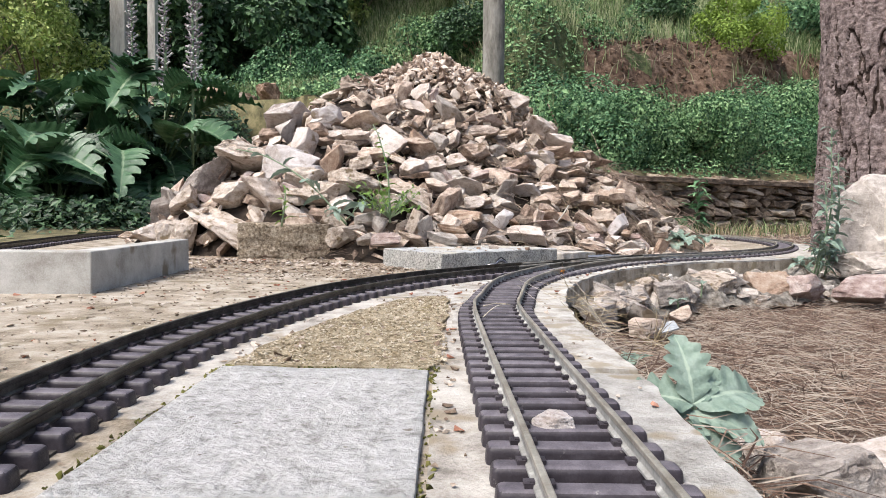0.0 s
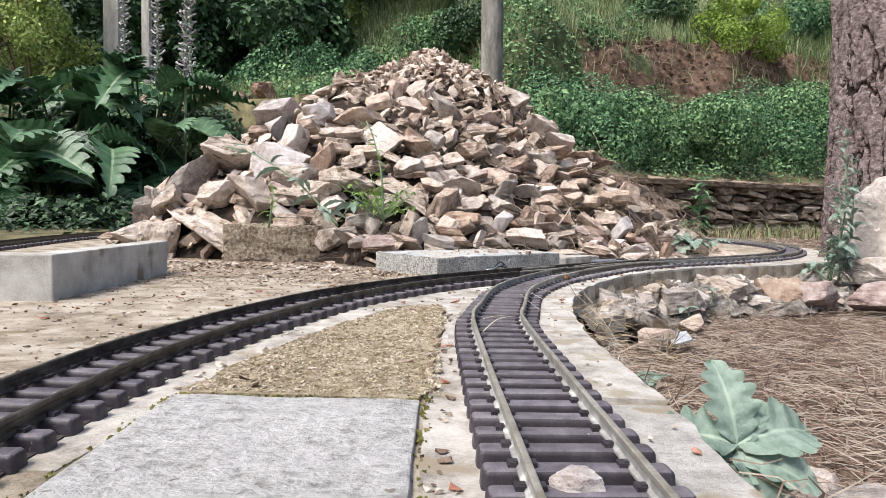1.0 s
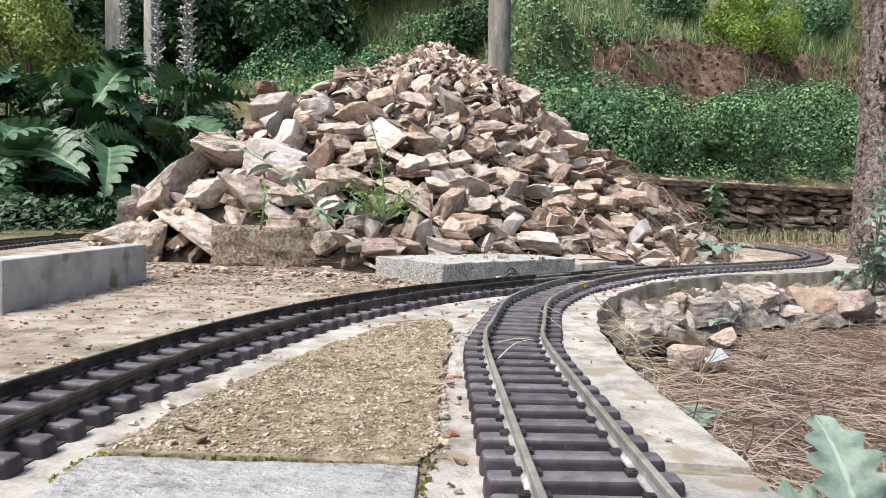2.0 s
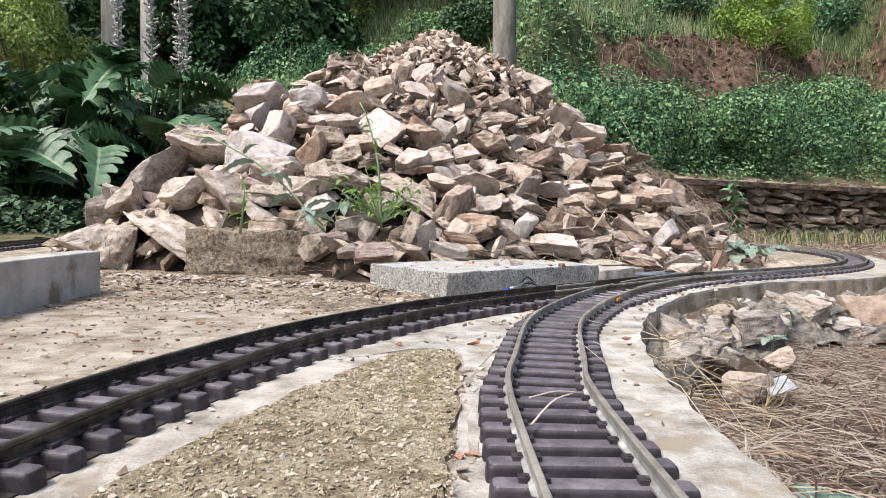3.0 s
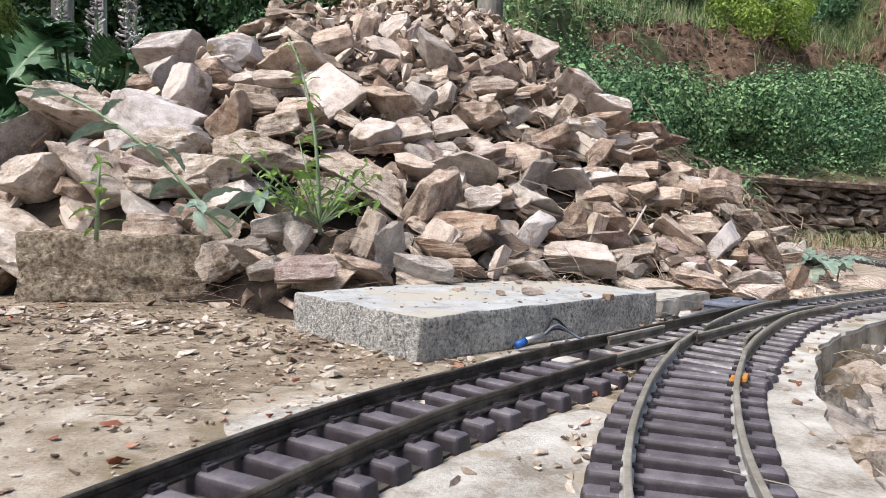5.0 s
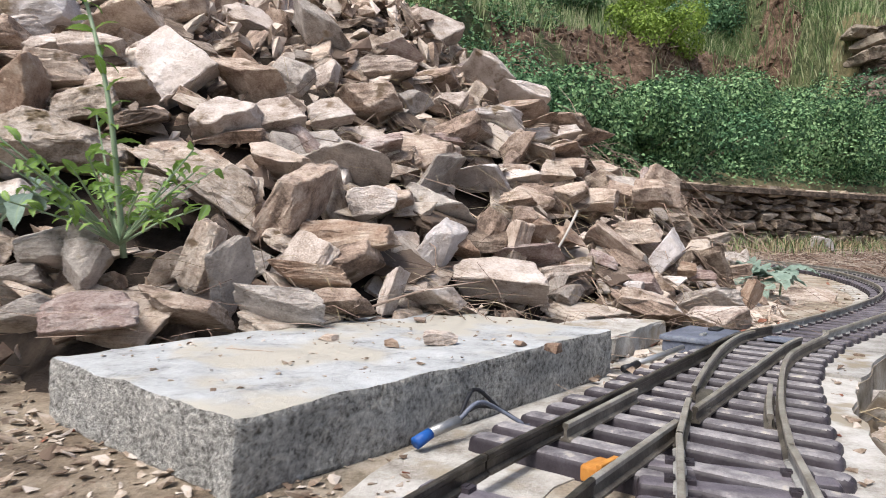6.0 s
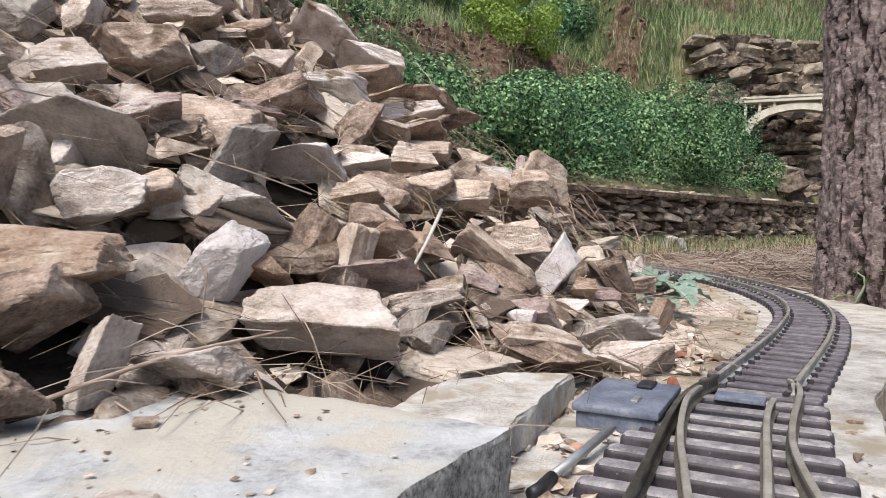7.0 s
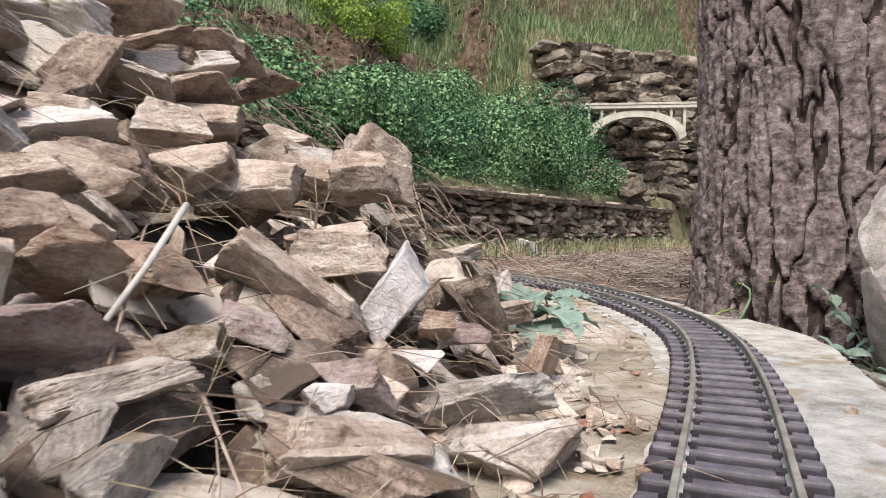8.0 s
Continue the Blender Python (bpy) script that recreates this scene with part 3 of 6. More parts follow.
def rail(line, off, parent, name="rail", lift=0.0, mat="rail"):
    v, f = sweep([p + Vector((0, 0, RAIL_TOP - RAIL_H + lift)) for p in offset_line(line, off)], PROFILE)
    me = raw_mesh(name, v, f, mat)
    if mat != "raildark":
        me.materials.append(M["railhead"])
        me.polygons.foreach_set("material_index", [1 if i < len(f) - 2 and 5 <= i % 14 <= 10 else 0 for i in range(len(f))])
    return part(name, me, parent=parent)


def track(points, label, skip=(), rails=(-0.024, 0.024), mat="rail", joint=None):
    t = thing("railway_track", label, "model railway", group="garden railway tracks")
    line = spline([(x, y, 0) for x, y in points], 0.01, True)
    for off in rails:
        rail(line, off, t, mat=mat)
    # dark sheet added in the sleeper gaps, their shade held in its colour
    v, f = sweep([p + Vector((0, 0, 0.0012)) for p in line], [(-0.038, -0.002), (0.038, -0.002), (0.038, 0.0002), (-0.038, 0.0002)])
    part("bed", raw_mesh("bed", v, f, "trackshade"), parent=t, label="dark strip under the sleepers, gap shade and grime in its colour")
    for i, p in enumerate(spline([(x, y, 0) for x, y in points], PITCH)):
        q = min(range(len(line)), key=lambda k: (line[k] - p).length)
        d = (line[min(q + 1, len(line) - 1)] - line[max(q - 1, 0)]).normalized()
        if any(a < i < b for a, b in skip):
            continue
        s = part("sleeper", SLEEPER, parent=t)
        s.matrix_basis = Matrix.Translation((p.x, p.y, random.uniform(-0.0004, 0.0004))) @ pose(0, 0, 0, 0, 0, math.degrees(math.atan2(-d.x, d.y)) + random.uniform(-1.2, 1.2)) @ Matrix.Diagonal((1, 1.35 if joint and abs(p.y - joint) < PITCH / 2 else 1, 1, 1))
        for sx in (-0.024, 0.024):
            for turn in (0, 180):
                part("rail_chair", CHAIR, parent=s).matrix_basis = pose(sx, 0, 0, 0, 0, turn)
    return t


track_a = track(LINE_A[:9], "curved garden railway track with brown plastic sleepers on concrete", joint=0.632)
track_b = track(LINE_B[:12], "curved garden railway track with dark tarnished rails and brown sleepers", mat="raildark")
track_c = track([(0.503, 1.647)] + LINE_C[2:], "garden railway track bending round the foot of the stone heap")
track_t = track(LINE_T, "garden railway track beside the acanthus bed", mat="raildark")

# the set of points where the two tracks meet
points = thing("track_points", "set of model railway points with long sleepers and moving blades", "model railway", group="garden railway tracks")
through_line = spline([(x, y, 0) for x, y in LINE_B[11:13] + [(0.346, 1.509), (0.441, 1.605), (0.503, 1.647)]], 0.008, True)
branch_line = spline([(x, y, 0) for x, y in LINE_A[8:] + [(0.503, 1.647)]], 0.008, True)
rail(through_line, -0.024, points, "stock_rail", mat="raildark")
rail(branch_line, 0.024, points, "stock_rail", mat="railworn")
cut = int(len(through_line) * 0.90)
rail(through_line[:int(len(through_line) * 0.22)], 0.024, points, "closure_rail", mat="railworn")
rail(through_line[int(len(through_line) * 0.27):cut], 0.024, points, "closure_rail", mat="railworn")
rail(branch_line[:int(len(branch_line) * 0.20)], -0.024, points, "closure_rail", mat="railworn")
# the closed blade runs in against the stock rail
blade = []
for i, p in enumerate(offset_line(branch_line, -0.024)):
    u = i / (len(branch_line) - 1)
    if 0.25 <= u <= 0.90:
        near = min(offset_line(through_line, -0.0212), key=lambda q: (q - p).length)
        blade.append(p.lerp(near, ramp01(u, 0.50, 0.86)))
rail(blade, 0.0, points, "closure_rail", mat="railworn")
rail(through_line[int(len(through_line) * 0.14):int(len(through_line) * 0.34)], -0.0178, points, "check_rail", -0.0005, mat="railworn")
rail(branch_line[int(len(branch_line) * 0.14):int(len(branch_line) * 0.34)], 0.0178, points, "check_rail", -0.0005, mat="railworn")
frog = prism([(0.262, 1.392), (0.275, 1.398), (0.300, 1.440), (0.292, 1.446)], 0.006, 0.0125)
part("frog", frog, "railworn", points, "dark cast frog between the rails")
steps = 17
for i in range(steps + 1):
    u = i / steps
    a = through_line[int(u * (len(through_line) - 1))]
    b = branch_line[int(u * (len(branch_line) - 1))]
    mid, span = (a + b) / 2, (a - b).length
    d = (through_line[-1] - through_line[0]).normalized()
    s = part("sleeper", SLEEPER_DUSTY_LIT, parent=points)
    s.matrix_basis = Matrix.Translation(mid) @ pose(0, 0, 0, 0, 0, math.degrees(math.atan2(-d.x, d.y))) @ Matrix.Diagonal(((0.0835 + span * 0.9) / 0.0835, 1, 1, 1))
plate = part("blade_plate", box(0.030, 0.017, 0.003, (0, 0, 0), 0.0006), "bluegrey", points, "grey plastic plate between the blades")
plate.matrix_basis = pose(0.478, 1.632, 0.0085, 0, 0, -50)

# ---- pale pad and gravel patch between the tracks ----
pad = tagged(new("concrete_pad", mesh_of(box(0.149, 0.9, 0.006, (-0.0535, 0.070, -0.002), 0.002, 0.0011, 26), "concrete_pad", "pad", 0.6)), "pale rough-cast concrete pad set between two tracks", "paving slab", kind="structure")
bed = spline([(-0.128, 0.528, 0), (-0.114, 0.62, 0), (-0.094, 0.705, 0), (-0.066, 0.80, 0), (-0.028, 0.905, 0), (0.004, 0.945, 0), (0.034, 0.938, 0), (0.034, 0.80, 0), (0.028, 0.65, 0), (0.024, 0.530, 0), (-0.05, 0.527, 0), (-0.126, 0.527, 0)], 0.012)
tagged(new("gravel_patch", mesh_of(prism([(p.x + noise.noise(p * 40) * 0.006, p.y + noise.noise(p * 40 + Vector((5, 0, 0))) * 0.006) for p in bed], -0.01, 0.003), "gravel_patch", "gravelbed")), "mossy yellowish gravel patch set in mortar", "gravel", kind="structure")
apron = spline([(-0.074, 0.915, 0), (-0.052, 0.965, 0), (-0.005, 1.045, 0), (0.05, 1.125, 0), (0.10, 1.185, 0), (0.135, 1.20, 0), (0.112, 1.10, 0), (0.070, 0.97, 0), (0.048, 0.87, 0), (0.045, 0.72, 0), (0.040, 0.70, 0), (0.040, 0.90, 0), (0.036, 0.955, 0), (0.0, 0.962, 0), (-0.035, 0.930, 0), (-0.068, 0.905, 0)], 0.012)
tagged(new("mortar_apron", mesh_of(prism([(p.x + noise.noise(p * 40) * 0.004, p.y + noise.noise(p * 40 + Vector((5, 0, 0))) * 0.004) for p in apron], -0.01, 0.0010), "mortar_apron", "whitewash")), "whitewashed mortar between the joining tracks", "mortar", kind="structure")

margin = [(-0.19, 0.40), (-0.192, 0.49), (-0.187, 0.58), (-0.172, 0.68), (-0.145, 0.80), (-0.100, 0.94), (-0.040, 1.06), (-0.005, 1.03), (-0.03, 0.985), (-0.02, 0.935), (-0.062, 0.82), (-0.090, 0.72), (-0.110, 0.63), (-0.124, 0.53), (-0.135, 0.40)]
tagged(new("mortar_margin", mesh_of(prism(margin, -0.01, 0.0006), "mortar_margin", "paleconcrete")), "pale worn concrete margin beside the sleepers", "mortar", kind="structure")
margin = [(0.023, -0.4), (0.026, 0.20), (0.024, 0.50), (0.031, 0.65), (0.036, 0.80), (0.040, 0.95), (0.10, 0.95), (0.09, 0.75), (0.09, 0.50), (0.096, 0.20), (0.103, -0.4)]
tagged(new("mortar_margin", mesh_of(prism(margin, -0.01, 0.0006), "mortar_margin", "paleconcrete")), "pale worn concrete margin between pad and track", "mortar", kind="structure")
band = spline([(-0.075, 1.165, 0), (-0.037, 1.213, 0), (0.018, 1.255, 0), (0.055, 1.290, 0), (0.09, 1.36, 0), (0.20, 1.50, 0), (0.30, 1.60, 0), (0.36, 1.66, 0), (0.43, 1.69, 0), (0.50, 1.70, 0), (0.58, 1.76, 0), (0.60, 1.73, 0), (0.44, 1.60, 0), (0.25, 1.41, 0), (0.145, 1.302, 0), (0.072, 1.217, 0), (0.02, 1.155, 0), (-0.02, 1.11, 0), (-0.06, 1.13, 0), (-0.074, 1.16, 0)], 0.012)
tagged(new("mortar_apron", mesh_of(prism([(p.x + noise.noise(p * 40) * 0.006, p.y + noise.noise(p * 40 + Vector((5, 0, 0))) * 0.006) for p in band], -0.01, 0.0008), "mortar_apron", "whitewash")), "whitewashed mortar band between slab and points", "mortar", kind="structure")

SOIL_EDGE = [(-1.15, 1.36), (-0.80, 1.30), (-0.52, 1.34), (-0.40, 1.23), (-0.24, 1.26), (-0.15, 1.18), (-0.09, 1.22), (-0.03, 1.27), (0.03, 1.31), (0.06, 1.36)]
soil_v, soil_f, across, deep = [], [], 150, 75
for j in range(deep + 1):
    for i in range(across + 1):
        x, y = -1.15 + 1.21 * i / across, 1.14 + 0.66 * j / deep
        soil_v.append((x + 0.003 * noise.noise(Vector((x * 60, y * 60, 0))), y + 0.003 * noise.noise(Vector((x * 60, y * 60, 4))), 0.0003 + 0.0004 * abs(noise.noise(Vector((x * 35, y * 35, 7))))))
for j in range(deep):
    for i in range(across):
        k = j * (across + 1) + i
        x, y = soil_v[k][0], soil_v[k][1]
        if y > lerp_line(x, SOIL_EDGE) + 0.05 * noise.noise(Vector((x * 14, y * 14, 2))) + 0.03 * noise.noise(Vector((x * 60, y * 60, 6))):
            soil_f.append((k, k + 1, k + across + 2, k + across + 1))
tagged(new("soil_patch", raw_mesh("soil_patch", soil_v, soil_f, "yardsoil", True)), "brown trodden soil and grit in front of the heap", "soil", kind="structure")

# ---- speckled slab ----
ang = math.degrees(math.atan2(0.218, 0.247))
slab = tagged(new("concrete_slab", mesh_of(box(0.33, 0.18, 0.036, (0, 0, 0), 0.0025, 0.0019, 40, 3), "concrete_slab", "slabtop", 0.6)), "rough speckled grey concrete slab lying beside the points", "concrete slab")
slab.data.materials.append(M["slabside"])
for p in slab.data.polygons:
    p.material_index = 1 if p.normal.z < 0.5 else 0
slab.matrix_basis = pose(0.088, 1.494, 0.0, 0, 0, ang)

# ---- upstand of grey concrete ----
ust = prism([(-0.432, 0.94), (-0.438, 1.31), (-0.472, 1.31), (-0.462, 0.965), (-0.95, 0.912), (-0.95, 0.895)], -0.002, 0.056)
bmesh.ops.bevel(ust, geom=ust.edges[:], offset=0.002, segments=2, affect="EDGES", profile=0.5)
tagged(new("concrete_kerb", mesh_of(ust, "concrete_kerb", "block")), "smooth grey concrete upstand with a sharp corner, stained at its foot", "concrete kerb")

ob = tagged(new("old_concrete_block", mesh_of(box(0.205, 0.09, 0.080, (0, 0, 0), 0.006, 0.006, 16, 5), "old_concrete_block", "oldblock", 0.6)), "weathered brown concrete block lying at the foot of the heap", "concrete block")
ob.matrix_basis = pose(-0.340, 1.652, -0.002, 0, 0, 11)

# ---- stone heap ----
pile = thing("stone_heap", "large heap of broken tan building stone with gravel on top", "stone heap")
# unseen filler core, coloured dark so gaps between stones look shaded
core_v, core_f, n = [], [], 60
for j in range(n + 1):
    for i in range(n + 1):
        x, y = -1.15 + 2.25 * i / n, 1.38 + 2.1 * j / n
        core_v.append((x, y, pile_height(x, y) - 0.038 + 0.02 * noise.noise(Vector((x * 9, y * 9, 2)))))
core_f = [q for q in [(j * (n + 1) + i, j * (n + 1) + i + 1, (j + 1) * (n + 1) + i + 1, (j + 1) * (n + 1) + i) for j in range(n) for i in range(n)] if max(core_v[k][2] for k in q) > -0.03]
part("soil_core", raw_mesh("soil_core", core_v, core_f, "dirt_shade", True), parent=pile)
TONES = ["tan", "pale", "grey", "rust", "pink", "white", "mortar"]
SHAPES = {}
for tone in TONES:
    SHAPES[tone] = [rock_mesh(10 * k + len(tone) * 3 + TONES.index(tone) * 101, tone, layered=0.02 if tone in ("white", "mortar") or k % 3 == 1 else 0.055, chops=7 + k % 5, kind=("block", "flag", "slab")[k % 3], rough=0.030 if tone == "mortar" else 0.017, cuts=4) for k in range(9)]


def stone(x, y, z, sx, sy, sz, rx, ry, rz, tone, parent=None, shape=None):
    """One broken stone of the heap: its middle, size, turn and tone."""
    if shape is None:
        sy = min(sy * 1.22, sx) if sy < 0.6 * sx else sy
        shape = 3 * (int(abs(x * 971 + y * 577 + z * 331)) % 3) + (2 if sz < 0.45 * min(sx, sy) else int(abs(x * 733 + z * 911)) % 2)
    pick = SHAPES[tone][shape]
    s = part("stone", pick, parent=parent or pile)
    s.matrix_basis = pose(x, y, z, rx, ry, rz) @ Matrix.Diagonal((sx * 1.06, sy * 1.06, sz * 1.06, 1))
    return s

stone(-0.422, 2.062, 0.370, 0.134, 0.075, 0.055, -28, -23, 10, "white")
stone(-0.299, 1.991, 0.366, 0.079, 0.044, 0.044, -16, -18, 7, "white")
stone(-0.415, 1.964, 0.321, 0.077, 0.043, 0.036, -18, -76, -3, "grey")
stone(-0.212, 1.985, 0.362, 0.114, 0.063, 0.033, -38, -5, -3, "tan")
stone(-0.149, 2.070, 0.408, 0.072, 0.049, 0.050, -23, -18, 4, "tan")
stone(-0.340, 1.871, 0.279, 0.085, 0.052, 0.048, -35, -68, 2, "pale")
stone(-0.316, 1.919, 0.317, 0.066, 0.036, 0.032, -26, -5, -13, "tan")
stone(-0.253, 1.895, 0.306, 0.066, 0.037, 0.031, -17, -12, -8, "pale")
stone(-0.253, 1.798, 0.238, 0.079, 0.047, 0.053, 58, -77, -69, "rust")
stone(-0.127, 1.901, 0.294, 0.081, 0.071, 0.083, -5, -41, -5, "pale")
stone(-0.115, 2.238, 0.473, 0.088, 0.057, 0.058, -16, -73, -5, "tan")
stone(-0.065, 2.168, 0.414, 0.099, 0.059, 0.060, -27, 19, -19, "pale")
stone(0.047, 2.150, 0.387, 0.139, 0.077, 0.050, -19, 40, -4, "grey")
stone(-0.045, 2.224, 0.471, 0.065, 0.045, 0.043, -23, -34, -12, "pale")
stone(-0.365, 1.809, 0.234, 0.108, 0.060, 0.052, -19, 1, -24, "white")
stone(-0.311, 1.748, 0.199, 0.075, 0.041, 0.035, -15, -7, -26, "white")
stone(-0.228, 1.834, 0.265, 0.068, 0.038, 0.036, -8, 1, 6, "tan")
stone(-0.181, 1.782, 0.227, 0.057, 0.032, 0.037, -3, -10, 4, "mortar")
stone(-0.055, 1.813, 0.222, 0.075, 0.055, 0.054, -23, -17, -7, "pale")
stone(-0.005, 1.850, 0.231, 0.063, 0.044, 0.043, -27, -18, 2, "pale")
stone(-0.045, 1.911, 0.280, 0.091, 0.051, 0.026, -31, 20, -8, "tan")
stone(-0.188, 1.736, 0.185, 0.111, 0.062, 0.049, -16, 3, -11, "mortar")
stone(-0.062, 1.711, 0.156, 0.148, 0.082, 0.040, -13, 32, -7, "mortar")
stone(-0.097, 1.653, 0.130, 0.071, 0.045, 0.049, -10, 22, 6, "mortar")
stone(0.025, 1.682, 0.120, 0.106, 0.059, 0.039, 12, -60, -21, "tan")
stone(0.070, 1.667, 0.098, 0.092, 0.051, 0.032, -9, -12, -25, "rust")
stone(0.073, 1.803, 0.174, 0.116, 0.064, 0.017, -42, 4, -24, "grey")
stone(0.167, 1.923, 0.203, 0.101, 0.061, 0.063, -17, -12, -9, "tan")
stone(0.240, 1.902, 0.174, 0.072, 0.040, 0.014, -37, -0, -21, "white")
stone(0.183, 1.874, 0.168, 0.078, 0.043, 0.014, -26, -44, -11, "grey")
stone(0.178, 1.800, 0.131, 0.080, 0.044, 0.039, -20, 2, -11, "grey")
stone(0.166, 1.714, 0.093, 0.050, 0.028, 0.026, -12, -59, -20, "white")
stone(0.187, 1.728, 0.091, 0.035, 0.030, 0.031, -22, -19, 0, "rust")
stone(0.229, 1.706, 0.060, 0.089, 0.049, 0.041, -40, -1, -24, "pale")
stone(0.276, 1.772, 0.079, 0.082, 0.045, 0.010, -34, 10, 3, "pink")
stone(0.303, 1.757, 0.063, 0.055, 0.031, 0.015, -17, -12, -1, "pale")
stone(0.304, 1.724, 0.042, 0.037, 0.025, 0.026, -20, -10, 12, "grey")
stone(0.485, 1.884, 0.077, 0.072, 0.043, 0.043, -25, -79, 0, "white")
stone(0.076, 1.634, 0.079, 0.056, 0.031, 0.032, -19, -6, -6, "tan")
stone(0.046, 1.607, 0.069, 0.066, 0.037, 0.013, -20, 5, -13, "rust")
stone(-0.016, 1.584, 0.071, 0.065, 0.036, 0.011, -1, -70, -44, "grey")
stone(-0.040, 1.601, 0.088, 0.055, 0.030, 0.029, 9, -72, 1, "tan")
stone(-0.098, 1.536, 0.052, 0.070, 0.039, 0.036, -20, -4, -1, "pink")
stone(-0.041, 1.546, 0.050, 0.066, 0.037, 0.022, -20, 19, -7, "tan")
stone(0.023, 1.565, 0.048, 0.069, 0.038, 0.026, -23, 8, 4, "grey")
stone(0.071, 1.586, 0.051, 0.046, 0.026, 0.020, -17, -2, -8, "tan")
stone(0.110, 1.616, 0.057, 0.041, 0.023, 0.016, -62, -74, 22, "pale")
stone(0.152, 1.626, 0.048, 0.056, 0.031, 0.023, -13, -0, 18, "pale")
stone(-0.168, 1.591, 0.064, 0.052, 0.029, 0.021, -27, -13, -9, "grey")
stone(-0.229, 1.658, 0.081, 0.058, 0.045, 0.050, -14, -40, 2, "mortar")
stone(-0.303, 1.665, 0.081, 0.071, 0.039, 0.034, -13, -3, -15, "tan")
stone(-0.115, 1.572, 0.081, 0.040, 0.027, 0.030, -3, -61, -10, "grey")
stone(-0.141, 1.533, 0.049, 0.042, 0.023, 0.015, -30, -13, -8, "grey")
stone(0.111, 2.007, 0.272, 0.097, 0.054, 0.043, -8, -5, 2, "tan")
stone(0.055, 1.922, 0.248, 0.053, 0.037, 0.037, -24, -17, 5, "pale")
stone(0.151, 2.173, 0.380, 0.098, 0.054, 0.012, -32, -1, -6, "pink")
stone(0.141, 2.116, 0.339, 0.086, 0.048, 0.032, -20, -1, -5, "pale")
stone(0.238, 2.343, 0.464, 0.111, 0.062, 0.063, -9, 16, 2, "pale")
stone(0.318, 2.226, 0.374, 0.098, 0.055, 0.035, -33, 5, -3, "pale")
stone(0.372, 2.184, 0.327, 0.082, 0.045, 0.025, -19, 14, -8, "pale")
stone(0.345, 2.327, 0.366, 0.085, 0.047, 0.043, -11, -22, -12, "pale")
stone(0.302, 2.097, 0.274, 0.086, 0.048, 0.019, -19, 12, -13, "white")
stone(0.403, 2.144, 0.253, 0.101, 0.056, 0.028, -14, -15, -20, "pale")
stone(0.378, 2.057, 0.219, 0.103, 0.057, 0.017, -24, -12, -3, "tan")
stone(0.503, 2.211, 0.267, 0.070, 0.039, 0.019, -6, -14, -27, "tan")
stone(0.418, 1.952, 0.144, 0.071, 0.039, 0.040, -22, -6, 6, "tan")
stone(0.372, 1.931, 0.152, 0.055, 0.031, 0.033, -14, -2, -9, "tan")
stone(0.483, 2.036, 0.161, 0.051, 0.029, 0.031, -15, 11, 1, "tan")
stone(0.527, 2.014, 0.165, 0.069, 0.050, 0.055, -9, 21, 5, "tan")
stone(0.283, 1.830, 0.118, 0.037, 0.028, 0.029, -18, 2, 4, "tan")
stone(0.231, 1.795, 0.107, 0.046, 0.032, 0.032, -20, -61, -4, "tan")
stone(0.305, 1.885, 0.145, 0.063, 0.035, 0.034, -8, -1, -11, "tan")
stone(0.395, 1.846, 0.091, 0.073, 0.041, 0.023, -15, 37, 1, "tan")
stone(0.451, 1.908, 0.106, 0.063, 0.035, 0.028, -23, -3, -11, "tan")
stone(0.302, 1.816, 0.103, 0.056, 0.031, 0.024, -23, 13, 4, "rust")
stone(0.223, 2.152, 0.338, 0.065, 0.036, 0.036, -19, -2, -9, "tan")
stone(0.176, 2.041, 0.282, 0.054, 0.037, 0.039, -17, 2, 3, "grey")
stone(0.299, 1.928, 0.175, 0.054, 0.030, 0.019, -24, -14, -13, "pale")
stone(0.365, 1.980, 0.183, 0.048, 0.027, 0.022, -25, 7, -9, "tan")
stone(0.228, 1.999, 0.241, 0.067, 0.037, 0.033, -21, -27, 11, "tan")
stone(0.117, 1.897, 0.207, 0.060, 0.033, 0.025, -27, -14, -11, "pink")
stone(0.395, 1.745, 0.027, 0.080, 0.045, 0.025, -21, 11, -0, "tan")
stone(0.047, 2.056, 0.317, 0.058, 0.036, 0.039, -16, -61, -2, "pale")
stone(0.004, 1.994, 0.305, 0.059, 0.041, 0.040, -43, 39, -28, "grey")
stone(0.231, 2.076, 0.288, 0.060, 0.033, 0.033, -25, -7, 3, "pale")
stone(0.351, 2.101, 0.294, 0.071, 0.040, 0.022, -24, -11, -17, "tan")
stone(0.459, 2.192, 0.284, 0.077, 0.043, 0.019, -25, 6, -13, "tan")
stone(0.307, 2.307, 0.389, 0.083, 0.046, 0.025, -26, 2, 1, "grey")
stone(0.320, 2.014, 0.220, 0.057, 0.032, 0.032, -15, -53, -13, "tan")
stone(0.120, 1.757, 0.133, 0.058, 0.032, 0.025, -16, 2, 4, "tan")
stone(0.099, 1.740, 0.132, 0.049, 0.029, 0.032, -14, -9, 1, "pale")
stone(0.013, 1.765, 0.176, 0.064, 0.036, 0.028, -26, 8, -8, "tan")
stone(-0.206, 1.883, 0.296, 0.072, 0.040, 0.025, -42, -0, -4, "pale")
stone(-0.155, 1.815, 0.246, 0.067, 0.037, 0.024, -41, -4, -20, "tan")
stone(-0.257, 1.707, 0.146, 0.071, 0.040, 0.038, -1, -0, 5, "mortar")
stone(-0.292, 1.707, 0.140, 0.097, 0.054, 0.032, -27, 8, -8, "mortar")
stone(-0.215, 1.686, 0.128, 0.057, 0.032, 0.033, -16, -17, -23, "pale")
stone(-0.332, 1.704, 0.133, 0.077, 0.043, 0.033, -15, -3, -14, "mortar")
